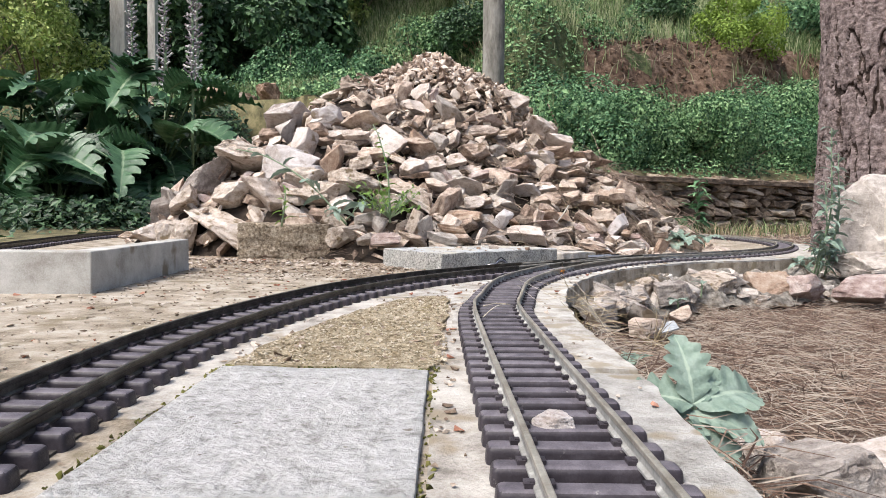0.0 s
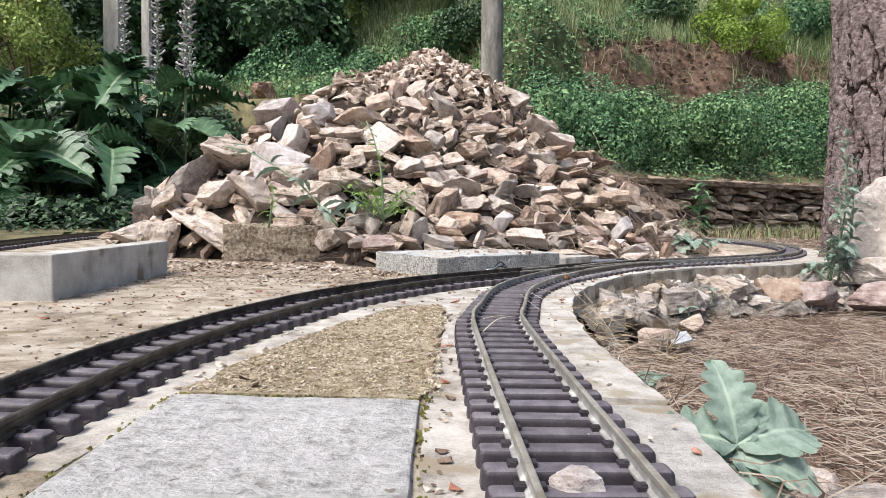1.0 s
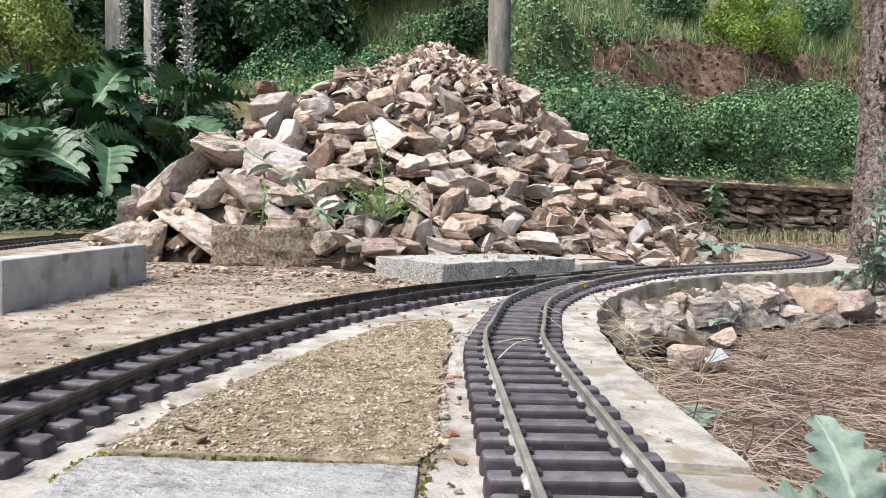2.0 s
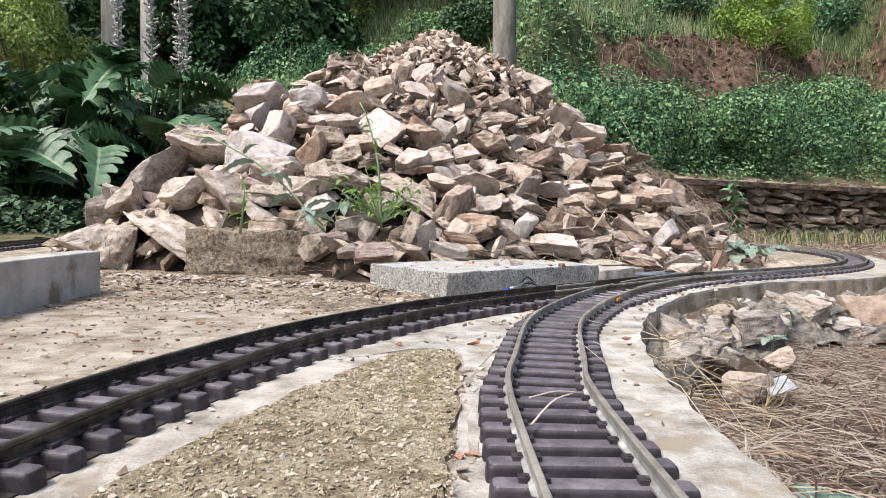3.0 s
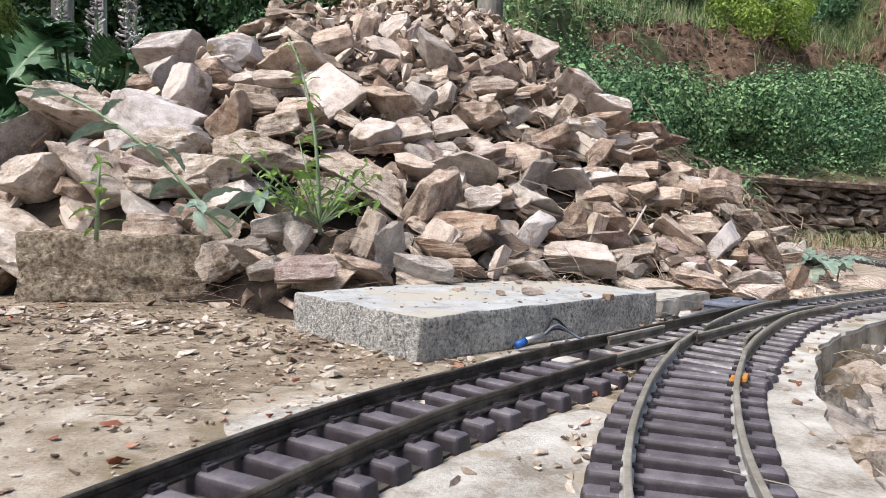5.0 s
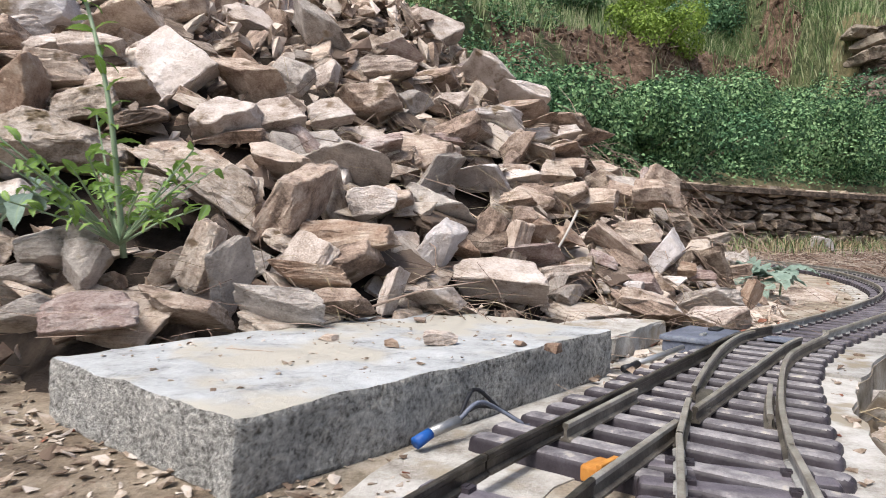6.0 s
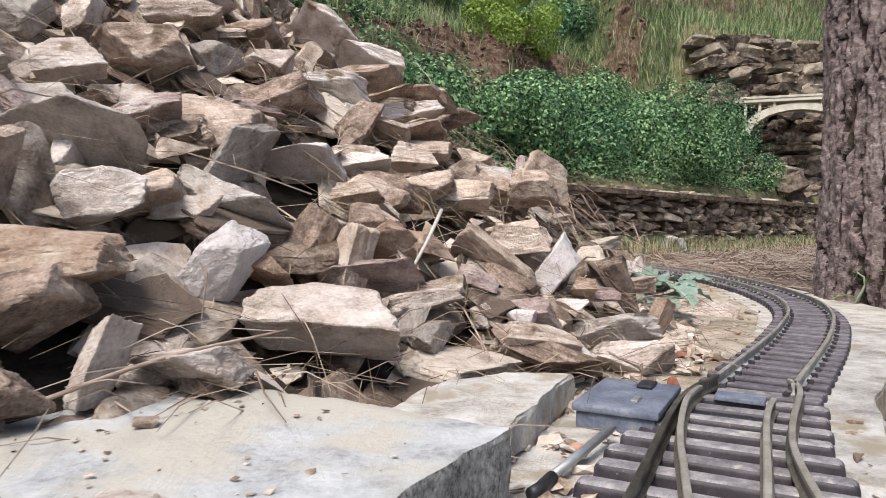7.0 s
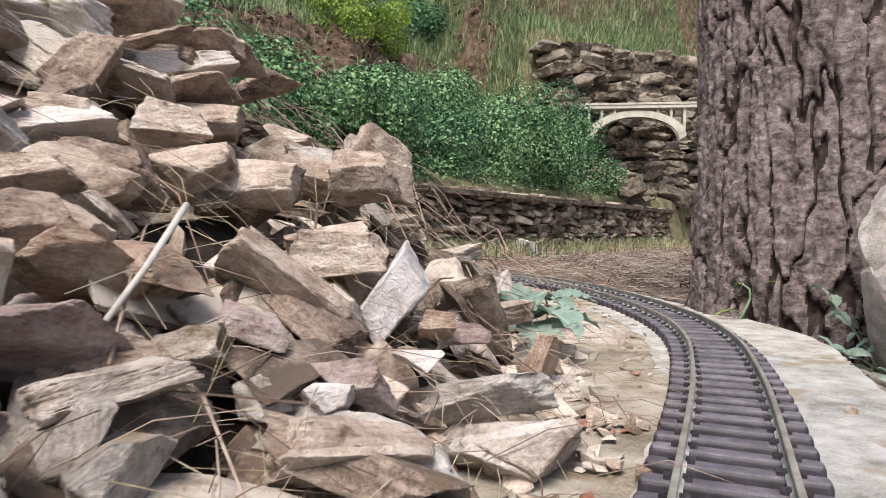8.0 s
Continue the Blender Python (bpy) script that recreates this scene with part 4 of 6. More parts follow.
stone(-0.259, 1.673, 0.098, 0.056, 0.031, 0.032, -19, 2, 4, "tan")
stone(-0.143, 1.595, 0.090, 0.062, 0.034, 0.027, -22, -4, -1, "grey")
stone(0.392, 1.738, 0.024, 0.086, 0.048, 0.020, -16, 22, -25, "tan")
stone(0.479, 1.761, 0.009, 0.063, 0.035, 0.025, -21, -10, -22, "pale")
stone(0.340, 1.797, 0.067, 0.029, 0.025, 0.022, -31, -5, -39, "mortar")
stone(0.405, 1.777, 0.047, 0.037, 0.021, 0.018, -36, -7, -40, "pink")
stone(0.404, 1.764, 0.022, 0.101, 0.056, 0.023, -31, 10, -39, "grey")
stone(0.484, 1.760, 0.007, 0.073, 0.041, 0.031, -35, -5, -30, "pale")
stone(0.321, 1.810, 0.025, 0.053, 0.032, 0.032, -24, -3, -25, "grey")
stone(0.312, 1.820, 0.046, 0.082, 0.046, 0.010, -12, -11, -42, "pale")
stone(0.296, 1.829, 0.072, 0.075, 0.042, 0.032, -1, 4, -20, "pink")
stone(0.493, 1.802, 0.027, 0.079, 0.044, 0.021, -13, -10, -37, "grey")
stone(0.368, 1.804, 0.075, 0.032, 0.019, 0.019, -14, 20, -12, "pink")
stone(0.404, 1.949, 0.148, 0.076, 0.042, 0.032, -4, -1, -29, "tan")
stone(0.501, 2.074, 0.170, 0.053, 0.031, 0.032, -15, 11, -27, "grey")
stone(0.452, 1.901, 0.102, 0.059, 0.033, 0.031, -3, -1, -36, "tan")
stone(0.296, 1.840, 0.121, 0.035, 0.023, 0.022, -27, 6, -18, "tan")
stone(0.283, 1.867, 0.140, 0.042, 0.023, 0.013, -34, -6, -39, "tan")
stone(0.321, 1.895, 0.146, 0.054, 0.030, 0.028, -20, 9, -33, "tan")
stone(0.324, 1.828, 0.103, 0.055, 0.031, 0.020, -9, 5, -46, "rust")
stone(0.513, 1.990, 0.161, 0.053, 0.036, 0.034, -27, 0, -29, "tan")
stone(0.514, 2.177, 0.209, 0.058, 0.032, 0.025, -18, 3, -20, "tan")
stone(0.403, 2.036, 0.199, 0.051, 0.028, 0.025, -11, 0, -26, "tan")
stone(0.389, 2.167, 0.272, 0.100, 0.055, 0.012, -20, -6, -32, "tan")
stone(0.339, 2.026, 0.219, 0.073, 0.041, 0.011, -24, 15, -30, "pale")
stone(0.407, 2.113, 0.237, 0.057, 0.032, 0.009, -23, -10, -29, "tan")
stone(0.423, 2.142, 0.282, 0.073, 0.040, 0.018, -38, 7, -34, "tan")
stone(0.304, 2.087, 0.267, 0.089, 0.049, 0.016, -27, 20, -27, "grey")
stone(0.316, 2.049, 0.243, 0.018, 0.015, 0.016, -17, 1, -24, "white")
stone(0.545, 2.093, 0.195, 0.023, 0.015, 0.016, -59, -73, 18, "pink")
stone(0.550, 1.921, 0.071, 0.033, 0.018, 0.016, -5, -62, -39, "pale")
stone(0.500, 1.862, 0.061, 0.023, 0.016, 0.016, -23, 2, -24, "rust")
stone(0.524, 1.866, 0.053, 0.033, 0.020, 0.019, -28, 3, -24, "pink")
stone(0.816, 2.060, -0.002, 0.076, 0.042, 0.038, -17, -4, -41, "pale")
stone(0.595, 1.875, 0.025, 0.043, 0.024, 0.019, -35, -69, -19, "rust")
stone(0.460, 1.812, 0.049, 0.028, 0.015, 0.012, -11, 1, -22, "pale")
stone(0.391, 1.771, 0.047, 0.025, 0.016, 0.016, -18, -24, -41, "white")
stone(0.362, 1.782, 0.045, 0.027, 0.018, 0.018, -23, -6, -44, "mortar")
stone(0.301, 1.934, 0.178, 0.041, 0.023, 0.021, -12, 0, -28, "tan")
stone(0.404, 1.837, 0.081, 0.075, 0.042, 0.021, -6, 41, -33, "tan")
stone(-0.594, 1.679, 0.030, 0.134, 0.074, 0.083, -55, -76, 50, "mortar")
stone(-0.492, 1.694, 0.069, 0.206, 0.115, 0.061, -14, 34, 1, "mortar")
stone(-0.659, 1.708, 0.049, 0.097, 0.054, 0.048, -7, -12, -2, "pale")
stone(-0.606, 1.747, 0.121, 0.087, 0.048, 0.042, -34, -39, 8, "mortar")
stone(-0.570, 1.842, 0.189, 0.168, 0.093, 0.075, -14, -42, 16, "grey")
stone(-0.411, 1.724, 0.142, 0.143, 0.079, 0.073, -29, 4, -3, "pale")
stone(-0.477, 1.735, 0.147, 0.096, 0.063, 0.056, -31, -17, -8, "mortar")
stone(-0.470, 1.868, 0.240, 0.176, 0.098, 0.056, -18, 12, 11, "mortar")
stone(-0.358, 1.805, 0.229, 0.135, 0.082, 0.075, -33, 0, 12, "white")
stone(-0.305, 1.680, 0.097, 0.094, 0.062, 0.069, -10, -5, -17, "grey")
stone(-0.208, 1.631, 0.057, 0.061, 0.049, 0.048, -16, -37, -14, "mortar")
stone(-0.252, 1.717, 0.153, 0.116, 0.064, 0.052, -19, -6, -11, "mortar")
stone(-0.308, 1.738, 0.182, 0.107, 0.060, 0.048, -30, 2, 8, "mortar")
rng = random.Random(5)
# lesser stones fill the slopes between the large ones
made = 0
FILL_FRONT = 150
while made < 230:
    x, y = rng.uniform(-0.85, 1.0), rng.uniform(1.5, 2.6) if made < FILL_FRONT else rng.uniform(2.6, 3.45)
    h = pile_height(x, y)
    if h < 0.0 or math.hypot(x, y - 2.55) < 0.3:
        continue
    if y < 1.72 and -0.47 < x < -0.2:
        continue
    size = rng.uniform(0.04, 0.085)
    stone(x, y, h - 0.014, size, size * rng.uniform(0.6, 0.9), size * rng.uniform(0.16, 0.42), 26 + rng.gauss(0, 30), rng.gauss(0, 30), rng.uniform(0, 360),
          rng.choices(["tan", "pale", "grey", "rust", "pink"], [6, 3, 3, 1, 2])[0])
    made += 1


def chips(count, place, size, mat, name, parent, label, seed, flat=(0.3, 0.6), layers=None):
    """Many small angular chips joined into one mesh."""
    r = random.Random(seed)
    shapes = []
    for k in range(10):
        bm = bmesh.new()
        for _ in range(9):
            bm.verts.new([r.uniform(-0.5, 0.5) for _ in range(3)])
        hull = bmesh.ops.convex_hull(bm, input=bm.verts[:])
        bmesh.ops.delete(bm, geom=list({g for g in hull["geom_interior"] + hull["geom_unused"] if isinstance(g, bmesh.types.BMVert)}), context="VERTS")
        bm.verts.index_update()
        shapes.append(([v.co.copy() for v in bm.verts], [tuple(v.index for v in f.verts) for f in bm.faces]))
        bm.free()
    verts, faces = [], []
    for _ in range(count):
        p, tilt = place(r)
        s = r.uniform(*size) if r.random() > 0.1 else size[1] * 1.25
        sv, sf = shapes[r.randrange(10)]
        m = Matrix.Translation(p) @ pose(0, 0, 0, r.gauss(0, tilt), r.gauss(0, tilt), r.uniform(0, 360)) @ Matrix.Diagonal((s, s * r.uniform(0.5, 1), s * r.uniform(*flat), 1))
        o = len(verts)
        verts += [m @ v for v in sv]
        faces += [tuple(i + o for i in f) for f in sf]
    ob = part(name, raw_mesh(name, verts, faces, mat), parent=parent, label=label)
    ob["kind"] = "stuff"
    return ob



def on_top(r):
    while True:
        a, d = r.uniform(0, 6.283), abs(r.gauss(0, 0.2))
        x, y = 0.02 + math.cos(a) * d, 2.5 + math.sin(a) * d
        if d < 0.5:
            return Vector((x, y, pile_height(x, y) + r.uniform(-0.005, 0.014))), 40


def on_slope(r):
    while True:
        x, y = r.uniform(-0.95, 1.05), r.uniform(1.45, 2.7)
        h = pile_height(x, y)
        if h > -0.025:
            return Vector((x, y, max(h - 0.016, 0.0) + r.uniform(-0.006, 0.006))), 40


chips(2600, on_top, (0.014, 0.04), "chips", "gravel", pile, "fine tan gravel tipped on the summit", 11)


def mid_rubble(count, seed):
    """Fist-sized stones packed under and between the large ones, joined."""
    r = random.Random(seed)
    src = [rock_mesh(500 + k, "chips", 0.05, 5, 1, kind=("slab", "block")[k % 2]) for k in range(8)]
    data = [([v.co.copy() for v in m.vertices], [tuple(p.vertices) for p in m.polygons]) for m in src]
    verts, faces = [], []
    while count:
        x, y = r.uniform(-0.95, 1.05), r.uniform(1.45, 2.9) if count > 500 else r.uniform(2.8, 3.5)
        h = pile_height(x, y)
        if h < -0.015 or (y < 1.70 and -0.47 < x < -0.2) or (math.hypot(x + 0.03, y - 2.55) < 0.26 and r.random() < 0.8):
            continue
        s = r.uniform(0.03, 0.075)
        gxs, gys = (pile_height(x + 0.02, y) - h) / 0.02, (pile_height(x, y + 0.02) - h) / 0.02
        m = Matrix.Translation((x, y, h - 0.036 + r.uniform(-0.014, 0.008))) @ Vector((0, 0, 1)).rotation_difference(Vector((-gxs * 0.7, -gys * 0.7, 1))).to_matrix().to_4x4() @ pose(0, 0, 0, r.gauss(0, 26), r.gauss(0, 26), r.uniform(0, 360)) @ Matrix.Diagonal((s, s * r.uniform(0.55, 0.9), s * r.uniform(0.14, 0.45), 1))
        sv, sf = data[r.randrange(8)]
        o = len(verts)
        verts += [m @ v for v in sv]
        faces += [tuple(i + o for i in f) for f in sf]
        count -= 1
    ob = part("broken_stone", raw_mesh("broken_stone", verts, faces, "chips"), parent=pile, label="packed smaller broken stones")
    ob["kind"] = "stuff"


mid_rubble(1650, 21)


def thin_slabs(count, seed):
    """Thin split slabs lying loosely down the slope, joined."""
    r = random.Random(seed)
    src = [rock_mesh(540 + k, "splitslab", 0.05, 8, 3, 0.016, kind="slab") for k in range(9)]
    data = [([v.co.copy() for v in m.vertices], [tuple(p.vertices) for p in m.polygons]) for m in src]
    verts, faces = [], []
    while count:
        x, y = r.uniform(-0.45, 0.98), r.uniform(1.55, 2.75)
        h = pile_height(x, y)
        if h < 0.01 or (y < 1.78 and x < -0.1) or (x < 0.05 and r.random() < 0.6):
            continue
        s = r.uniform(0.04, 0.095)
        gxs, gys = (pile_height(x + 0.02, y) - h) / 0.02, (pile_height(x, y + 0.02) - h) / 0.02
        m = Matrix.Translation((x, y, h - 0.008 + r.uniform(-0.014, 0.010))) @ Vector((0, 0, 1)).rotation_difference(Vector((-gxs * 0.75, -gys * 0.75, 1))).to_matrix().to_4x4() @ pose(0, 0, 0, r.gauss(0, 20), r.gauss(0, 20), r.uniform(0, 360)) @ Matrix.Diagonal((s, s * r.uniform(0.5, 0.85), s * r.uniform(0.10, 0.24), 1))
        sv, sf = data[r.randrange(9)]
        o = len(verts)
        verts += [m @ v for v in sv]
        faces += [tuple(i + o for i in f) for f in sf]
        count -= 1
    ob = part("slab_rubble", raw_mesh("slab_rubble", verts, faces, "splitslab"), parent=pile, label="thin split slabs lying loose on the slope")
    ob["kind"] = "stuff"


thin_slabs(430, 23)
chips(900, on_slope, (0.010, 0.032), "chips", "rubble", pile, "small rubble between the stones", 12)

# ---- trees ----
def trunk(points, r0, r1, sides, rows, ridge, freq, seed, plates=(0.045, 0.11)):
    """A trunk whose bark is broken into upright plates by deep furrows; gives verts, faces and the furrow faces."""
    line = spline(points, (Vector(points[-1]) - Vector(points[0])).length / rows)
    verts, faces, deep, depth = [], [], [], []
    for i, p in enumerate(line):
        r = r0 + (r1 - r0) * i / (len(line) - 1)
        for j in range(sides):
            a = 2 * math.pi * j / sides
            c, s = math.cos(a), math.sin(a)
            warp = noise.noise_vector(Vector((c * 3, s * 3, p.z * 4 + seed))) * 0.42 + noise.noise_vector(Vector((c * 14, s * 14, p.z * 22 + seed))) * 0.13
            q = Vector((c * freq * 0.62 + warp.x * 1.1, s * freq * 0.62 + warp.y * 1.1, p.z * 3.4 + warp.z * 1.6 + seed))
            near = noise.voronoi(q)[0]
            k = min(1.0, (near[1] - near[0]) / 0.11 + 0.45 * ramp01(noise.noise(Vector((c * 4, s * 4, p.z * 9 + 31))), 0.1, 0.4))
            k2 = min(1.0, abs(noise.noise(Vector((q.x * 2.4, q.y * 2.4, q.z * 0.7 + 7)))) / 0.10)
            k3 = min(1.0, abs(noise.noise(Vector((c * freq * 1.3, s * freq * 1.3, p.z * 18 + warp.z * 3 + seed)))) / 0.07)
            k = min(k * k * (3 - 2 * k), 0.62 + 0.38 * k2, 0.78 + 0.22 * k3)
            u = 3.0 * noise.noise(Vector((c * 7, s * 7, p.z * 11 + seed))) + 0.7 * noise.noise(Vector((c * 22, s * 22, p.z * 34 + seed)))
            flake = 0.30 * (math.floor(u) + ramp01(u - math.floor(u), 0.0, 0.25)) * 0.5 + noise.noise(Vector((c * 34, s * 34, p.z * 26))) * 0.14 + noise.noise(Vector((c * 70, s * 70, p.z * 85))) * 0.16
            flare = 1 + 0.05 * max(0.0, 1 - (p.z - line[0].z) / 0.30) ** 2 * (1 + 0.5 * math.sin(a * 5 + seed))
            rr = r * flare + ridge * (k - 0.7 + flake)
            verts.append((p.x + c * rr, p.y + s * rr, p.z))
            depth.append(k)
    for i in range(len(line) - 1):
        for j in range(sides):
            a, b = i * sides + j, i * sides + (j + 1) % sides
            faces.append((a, b, b + sides, a + sides))
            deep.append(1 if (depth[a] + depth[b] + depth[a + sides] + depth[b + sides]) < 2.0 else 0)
    return verts, faces, deep


pine = thing("pine_tree", "tall pine with thick furrowed reddish-brown bark beside the track", "tree", (1.29, 2.08, -0.03))
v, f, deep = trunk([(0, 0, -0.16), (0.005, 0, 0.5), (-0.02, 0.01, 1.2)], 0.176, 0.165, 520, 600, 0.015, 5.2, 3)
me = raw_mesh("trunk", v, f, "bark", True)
# deepest faces take the dark colour that stands in for furrow shade
me.materials.append(M["crackshade"])
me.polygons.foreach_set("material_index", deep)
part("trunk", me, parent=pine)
v, f, deep = trunk([(-0.02, 0.01, 1.2), (-0.03, 0.02, 2.5), (-0.03, 0.02, 6.0)], 0.165, 0.11, 60, 120, 0.012, 5.0, 3)
part("upper_trunk", raw_mesh("upper_trunk", v, f, "bark", True), parent=pine)

slim = thing("slim_tree", "slim grey tree trunk standing behind the heap", "tree", (0.352, 5.2, ground_height(0.352, 5.2) - 0.05))
v, f, deep = trunk([(0, 0, 0), (0, 0, 1.0), (-0.05, 0, 4.5)], 0.078, 0.068, 48, 120, 0.005, 5.0, 9)
part("trunk", raw_mesh("trunk", v, f, "greybark", True), parent=slim)


# ---- leaves ----
def leaf_cloud(count, place, size, seed, droop=0.4):
    """Many small folded leaves."""
    r = random.Random(seed)
    verts, faces = [], []
    for _ in range(count):
        p, out = place(r)
        s = r.uniform(*size)
        up = (out + Vector([r.gauss(0, 0.45) for _ in range(3)]) + Vector((0, 0, 0.25))).normalized()
        d = Vector([r.gauss(0, 0.6) for _ in range(3)]) + Vector((0, 0, -droop)) + out * 0.3
        d = (d - up * d.dot(up)).normalized()
        side = d.cross(up)
        o = len(verts)
        verts += [p, p + d * s * 0.5 + side * s * 0.3 + up * s * 0.08, p + d * s, p + d * s * 0.5 - side * s * 0.3 + up * s * 0.08]
        faces += [(o, o + 1, o + 2), (o, o + 2, o + 3)]
    return verts, faces


def shrub(name, label, at, radius, height, leaves, mat, seed, size=(0.02, 0.045), category="shrub", group="", pads=20):
    """A shrub of twigs and leaf clumps with an uneven outline."""
    s = thing(name, label, category, at, group)
    r = random.Random(seed)
    clumps = []
    for _ in range(pads):
        a, d = r.uniform(0, 6.283), math.sqrt(r.random()) * radius * 0.95
        z = height * r.uniform(0.15, 0.95) * (1 - 0.45 * (d / radius) ** 2)
        clumps.append((Vector((math.cos(a) * d, math.sin(a) * d, z)), radius * r.uniform(0.8, 1.35) * (1.0 / pads) ** 0.40))
    stems = []
    for c, cr in clumps[:14]:
        stems.append(tube([Vector((c.x * 0.15, c.y * 0.15, 0)), Vector((c.x * 0.5, c.y * 0.5, c.z * 0.55)), c], 0.010, 0.003, 5))
    v, f = join(stems)
    part("branchwork", raw_mesh("branchwork", v, f, "twig"), parent=s)

    def place(rr):
        c, cr = clumps[rr.randrange(len(clumps))]
        d = Vector([rr.gauss(0, 1) for _ in range(3)]).normalized()
        return c + d * cr * rr.uniform(0.84, 1.06) * (1 + 0.16 * noise.noise(d * 3 + c * 9)), d
    v, f = leaf_cloud(leaves, place, size, seed + 1)
    part("foliage", raw_mesh("foliage", v, f, mat), parent=s)
    return s


HEDGE = [(0.72, 4.1, 0.40, 0.34), (1.12, 4.35, 0.42, 0.34), (1.55, 4.55, 0.42, 0.38), (2.0, 4.8, 0.42, 0.46), (2.45, 5.0, 0.44, 0.52), (2.95, 5.2, 0.44, 0.56), (3.45, 5.42, 0.46, 0.60), (3.82, 5.50, 0.34, 0.60),
         (2.2, 5.45, 0.45, 0.32), (2.7, 5.75, 0.48, 0.40), (3.2, 5.95, 0.48, 0.46), (3.7, 6.15, 0.45, 0.46), (0.95, 4.7, 0.42, 0.22)]
for i, (x, y, rad, hgt) in enumerate(HEDGE):
    shrub("bush", "dense green leafy bush growing above the stone wall", (x, y, ground_height(x, y) - 0.02), rad, hgt, 15000, "leaf" if i % 3 else "leafmid", 40 + i, (0.012, 0.028), group="bushes above the wall", pads=13)
shrub("lime_bush", "bright yellow-green bush on top of the earth bank", (2.85, 7.1, ground_height(2.85, 7.1) - 0.05), 0.42, 0.62, 11000, "leaflime", 77, (0.018, 0.036), pads=34)

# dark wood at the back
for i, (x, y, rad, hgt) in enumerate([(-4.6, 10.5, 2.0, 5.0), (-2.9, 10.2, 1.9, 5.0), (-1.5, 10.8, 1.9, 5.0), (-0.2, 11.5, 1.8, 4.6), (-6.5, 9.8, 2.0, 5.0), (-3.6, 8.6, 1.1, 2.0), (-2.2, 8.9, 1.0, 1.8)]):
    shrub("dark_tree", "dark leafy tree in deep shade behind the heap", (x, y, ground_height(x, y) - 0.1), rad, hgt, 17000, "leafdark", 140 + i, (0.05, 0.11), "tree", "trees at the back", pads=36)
for i, (x, y, rad, hgt) in enumerate([(1.6, 13.0, 1.6, 3.0), (4.2, 14.5, 1.4, 2.0), (0.4, 9.4, 0.7, 1.5)]):
    shrub("hill_shrub", "loose green shrub on the grassy slope", (x, y, ground_height(x, y) - 0.1), rad, hgt, 6000, "leaf", 180 + i, (0.06, 0.12), "shrub", "shrubs on the slope")
for i, (x, y, rad, hgt) in enumerate([(-4.5, 6.6, 0.9, 2.5), (-3.75, 6.7, 0.55, 2.1), (-4.9, 5.2, 0.9, 2.3), (-3.5, 9.2, 0.9, 3.2)]):
    shrub("side_tree", "light olive-green young tree with small leaves", (x, y, ground_height(x, y) - 0.05), rad, hgt, 12000, "leafolive", 240 + i, (0.026, 0.055), "tree", "trees at the side", pads=64)


# ---- grass ----
def grass(name, label, count, place, mat, seed, tall=(0.06, 0.2), wide=0.004, grow=0.0):
    r = random.Random(seed)
    verts, faces = [], []
    for _ in range(count):
        x, y = place(r)
        z = ground_height(x, y) - 0.01
        h, a = r.uniform(*tall) * (1 + grow * math.hypot(x, y)), r.uniform(0, 6.283)
        lean = Vector((r.gauss(0, 0.35), r.gauss(0, 0.35), 0)) * h
        side = Vector((math.cos(a), math.sin(a), 0)) * wide * (1 + 1.5 * grow * math.hypot(x, y))
        o = len(verts)
        p = Vector((x, y, z))
        mid = p + lean * 0.35 + Vector((0, 0, h * 0.6))
        verts += [p - side, p + side, mid + side * 0.7, mid - side * 0.7, p + lean + Vector((0, 0, h))]
        faces += [(o, o + 1, o + 2, o + 3), (o + 3, o + 2, o + 4)]
    return tagged(new(name, raw_mesh(name, verts, faces, mat)), label, "grass", kind="stuff")


def hill_place(r):
    while True:
        a, d = r.uniform(-0.75, 1.15), 3.5 + 13 * r.random() ** 1.3
        x, y = d * math.sin(a), 0.8 + d * math.cos(a)
        f = y - lerp_line(x, WALL_LINE)
        if f > 0.12 and not (0.4 < x < 4.3 and f < 1.7) and not (x > 4.2 and y < 6.6 - 0.2 * (x - 4.35)) and not (x > -0.2 and 1.95 < f < 2.6 and r.random() < 0.9) and not (x < 0.3 and f < 0.4) and not (-2.05 < x < -1.2 and f < 0.75):
            return x, y


def slope_place(r):
    while True:
        x, y = r.uniform(3.6, 13.5), r.uniform(6.0, 13.0)
        if y > 6.62 - 0.2 * (x - 4.35) and y - lerp_line(x, WALL_LINE) < 3.6:
            return x, y


grass("slope_grass", "pale seeding grass above the rock terraces", 70000, slope_place, "grass", 15, (0.05, 0.15), 0.0028, 0.05)
grass("hill_grass", "long green and seeding grass over the hillside", 140000, hill_place, "grass", 5, (0.05, 0.17), 0.0026, 0.05)


def foot_place(r):
    x = r.uniform(0.9, 5.0)
    return x, lerp_line(x, WALL_LINE) - abs(r.gauss(0, 0.16)) - 0.01


grass("wall_foot_grass", "short dry yellow grass along the foot of the wall", 2600, foot_place, "straw", 6, (0.03, 0.10), 0.0025)
grass("wall_foot_weeds", "green grass tufts along the foot of the wall", 1500, foot_place, "grass", 7, (0.03, 0.12), 0.003)


def bed_place(r):
    while True:
        x, y = r.gauss(-2.4, 0.6), r.gauss(4.15, 0.7)
        if x < -1.3 and y < 5.6:
            return x, y


def ivy(r):
    x, y = bed_place(r)
    return Vector((x, y, ground_height(x, y) + r.uniform(0.0, 0.16))), Vector((0, -0.4, 0.8))


def terrace_edge(r):
    x = r.uniform(0.4, 4.6)
    y = lerp_line(x, WALL_LINE) + 0.03 + abs(r.gauss(0, 0.25))
    return Vector((x, y, ground_height(x, y) + r.uniform(0.0, 0.10))), Vector((0, -0.6, 0.6))


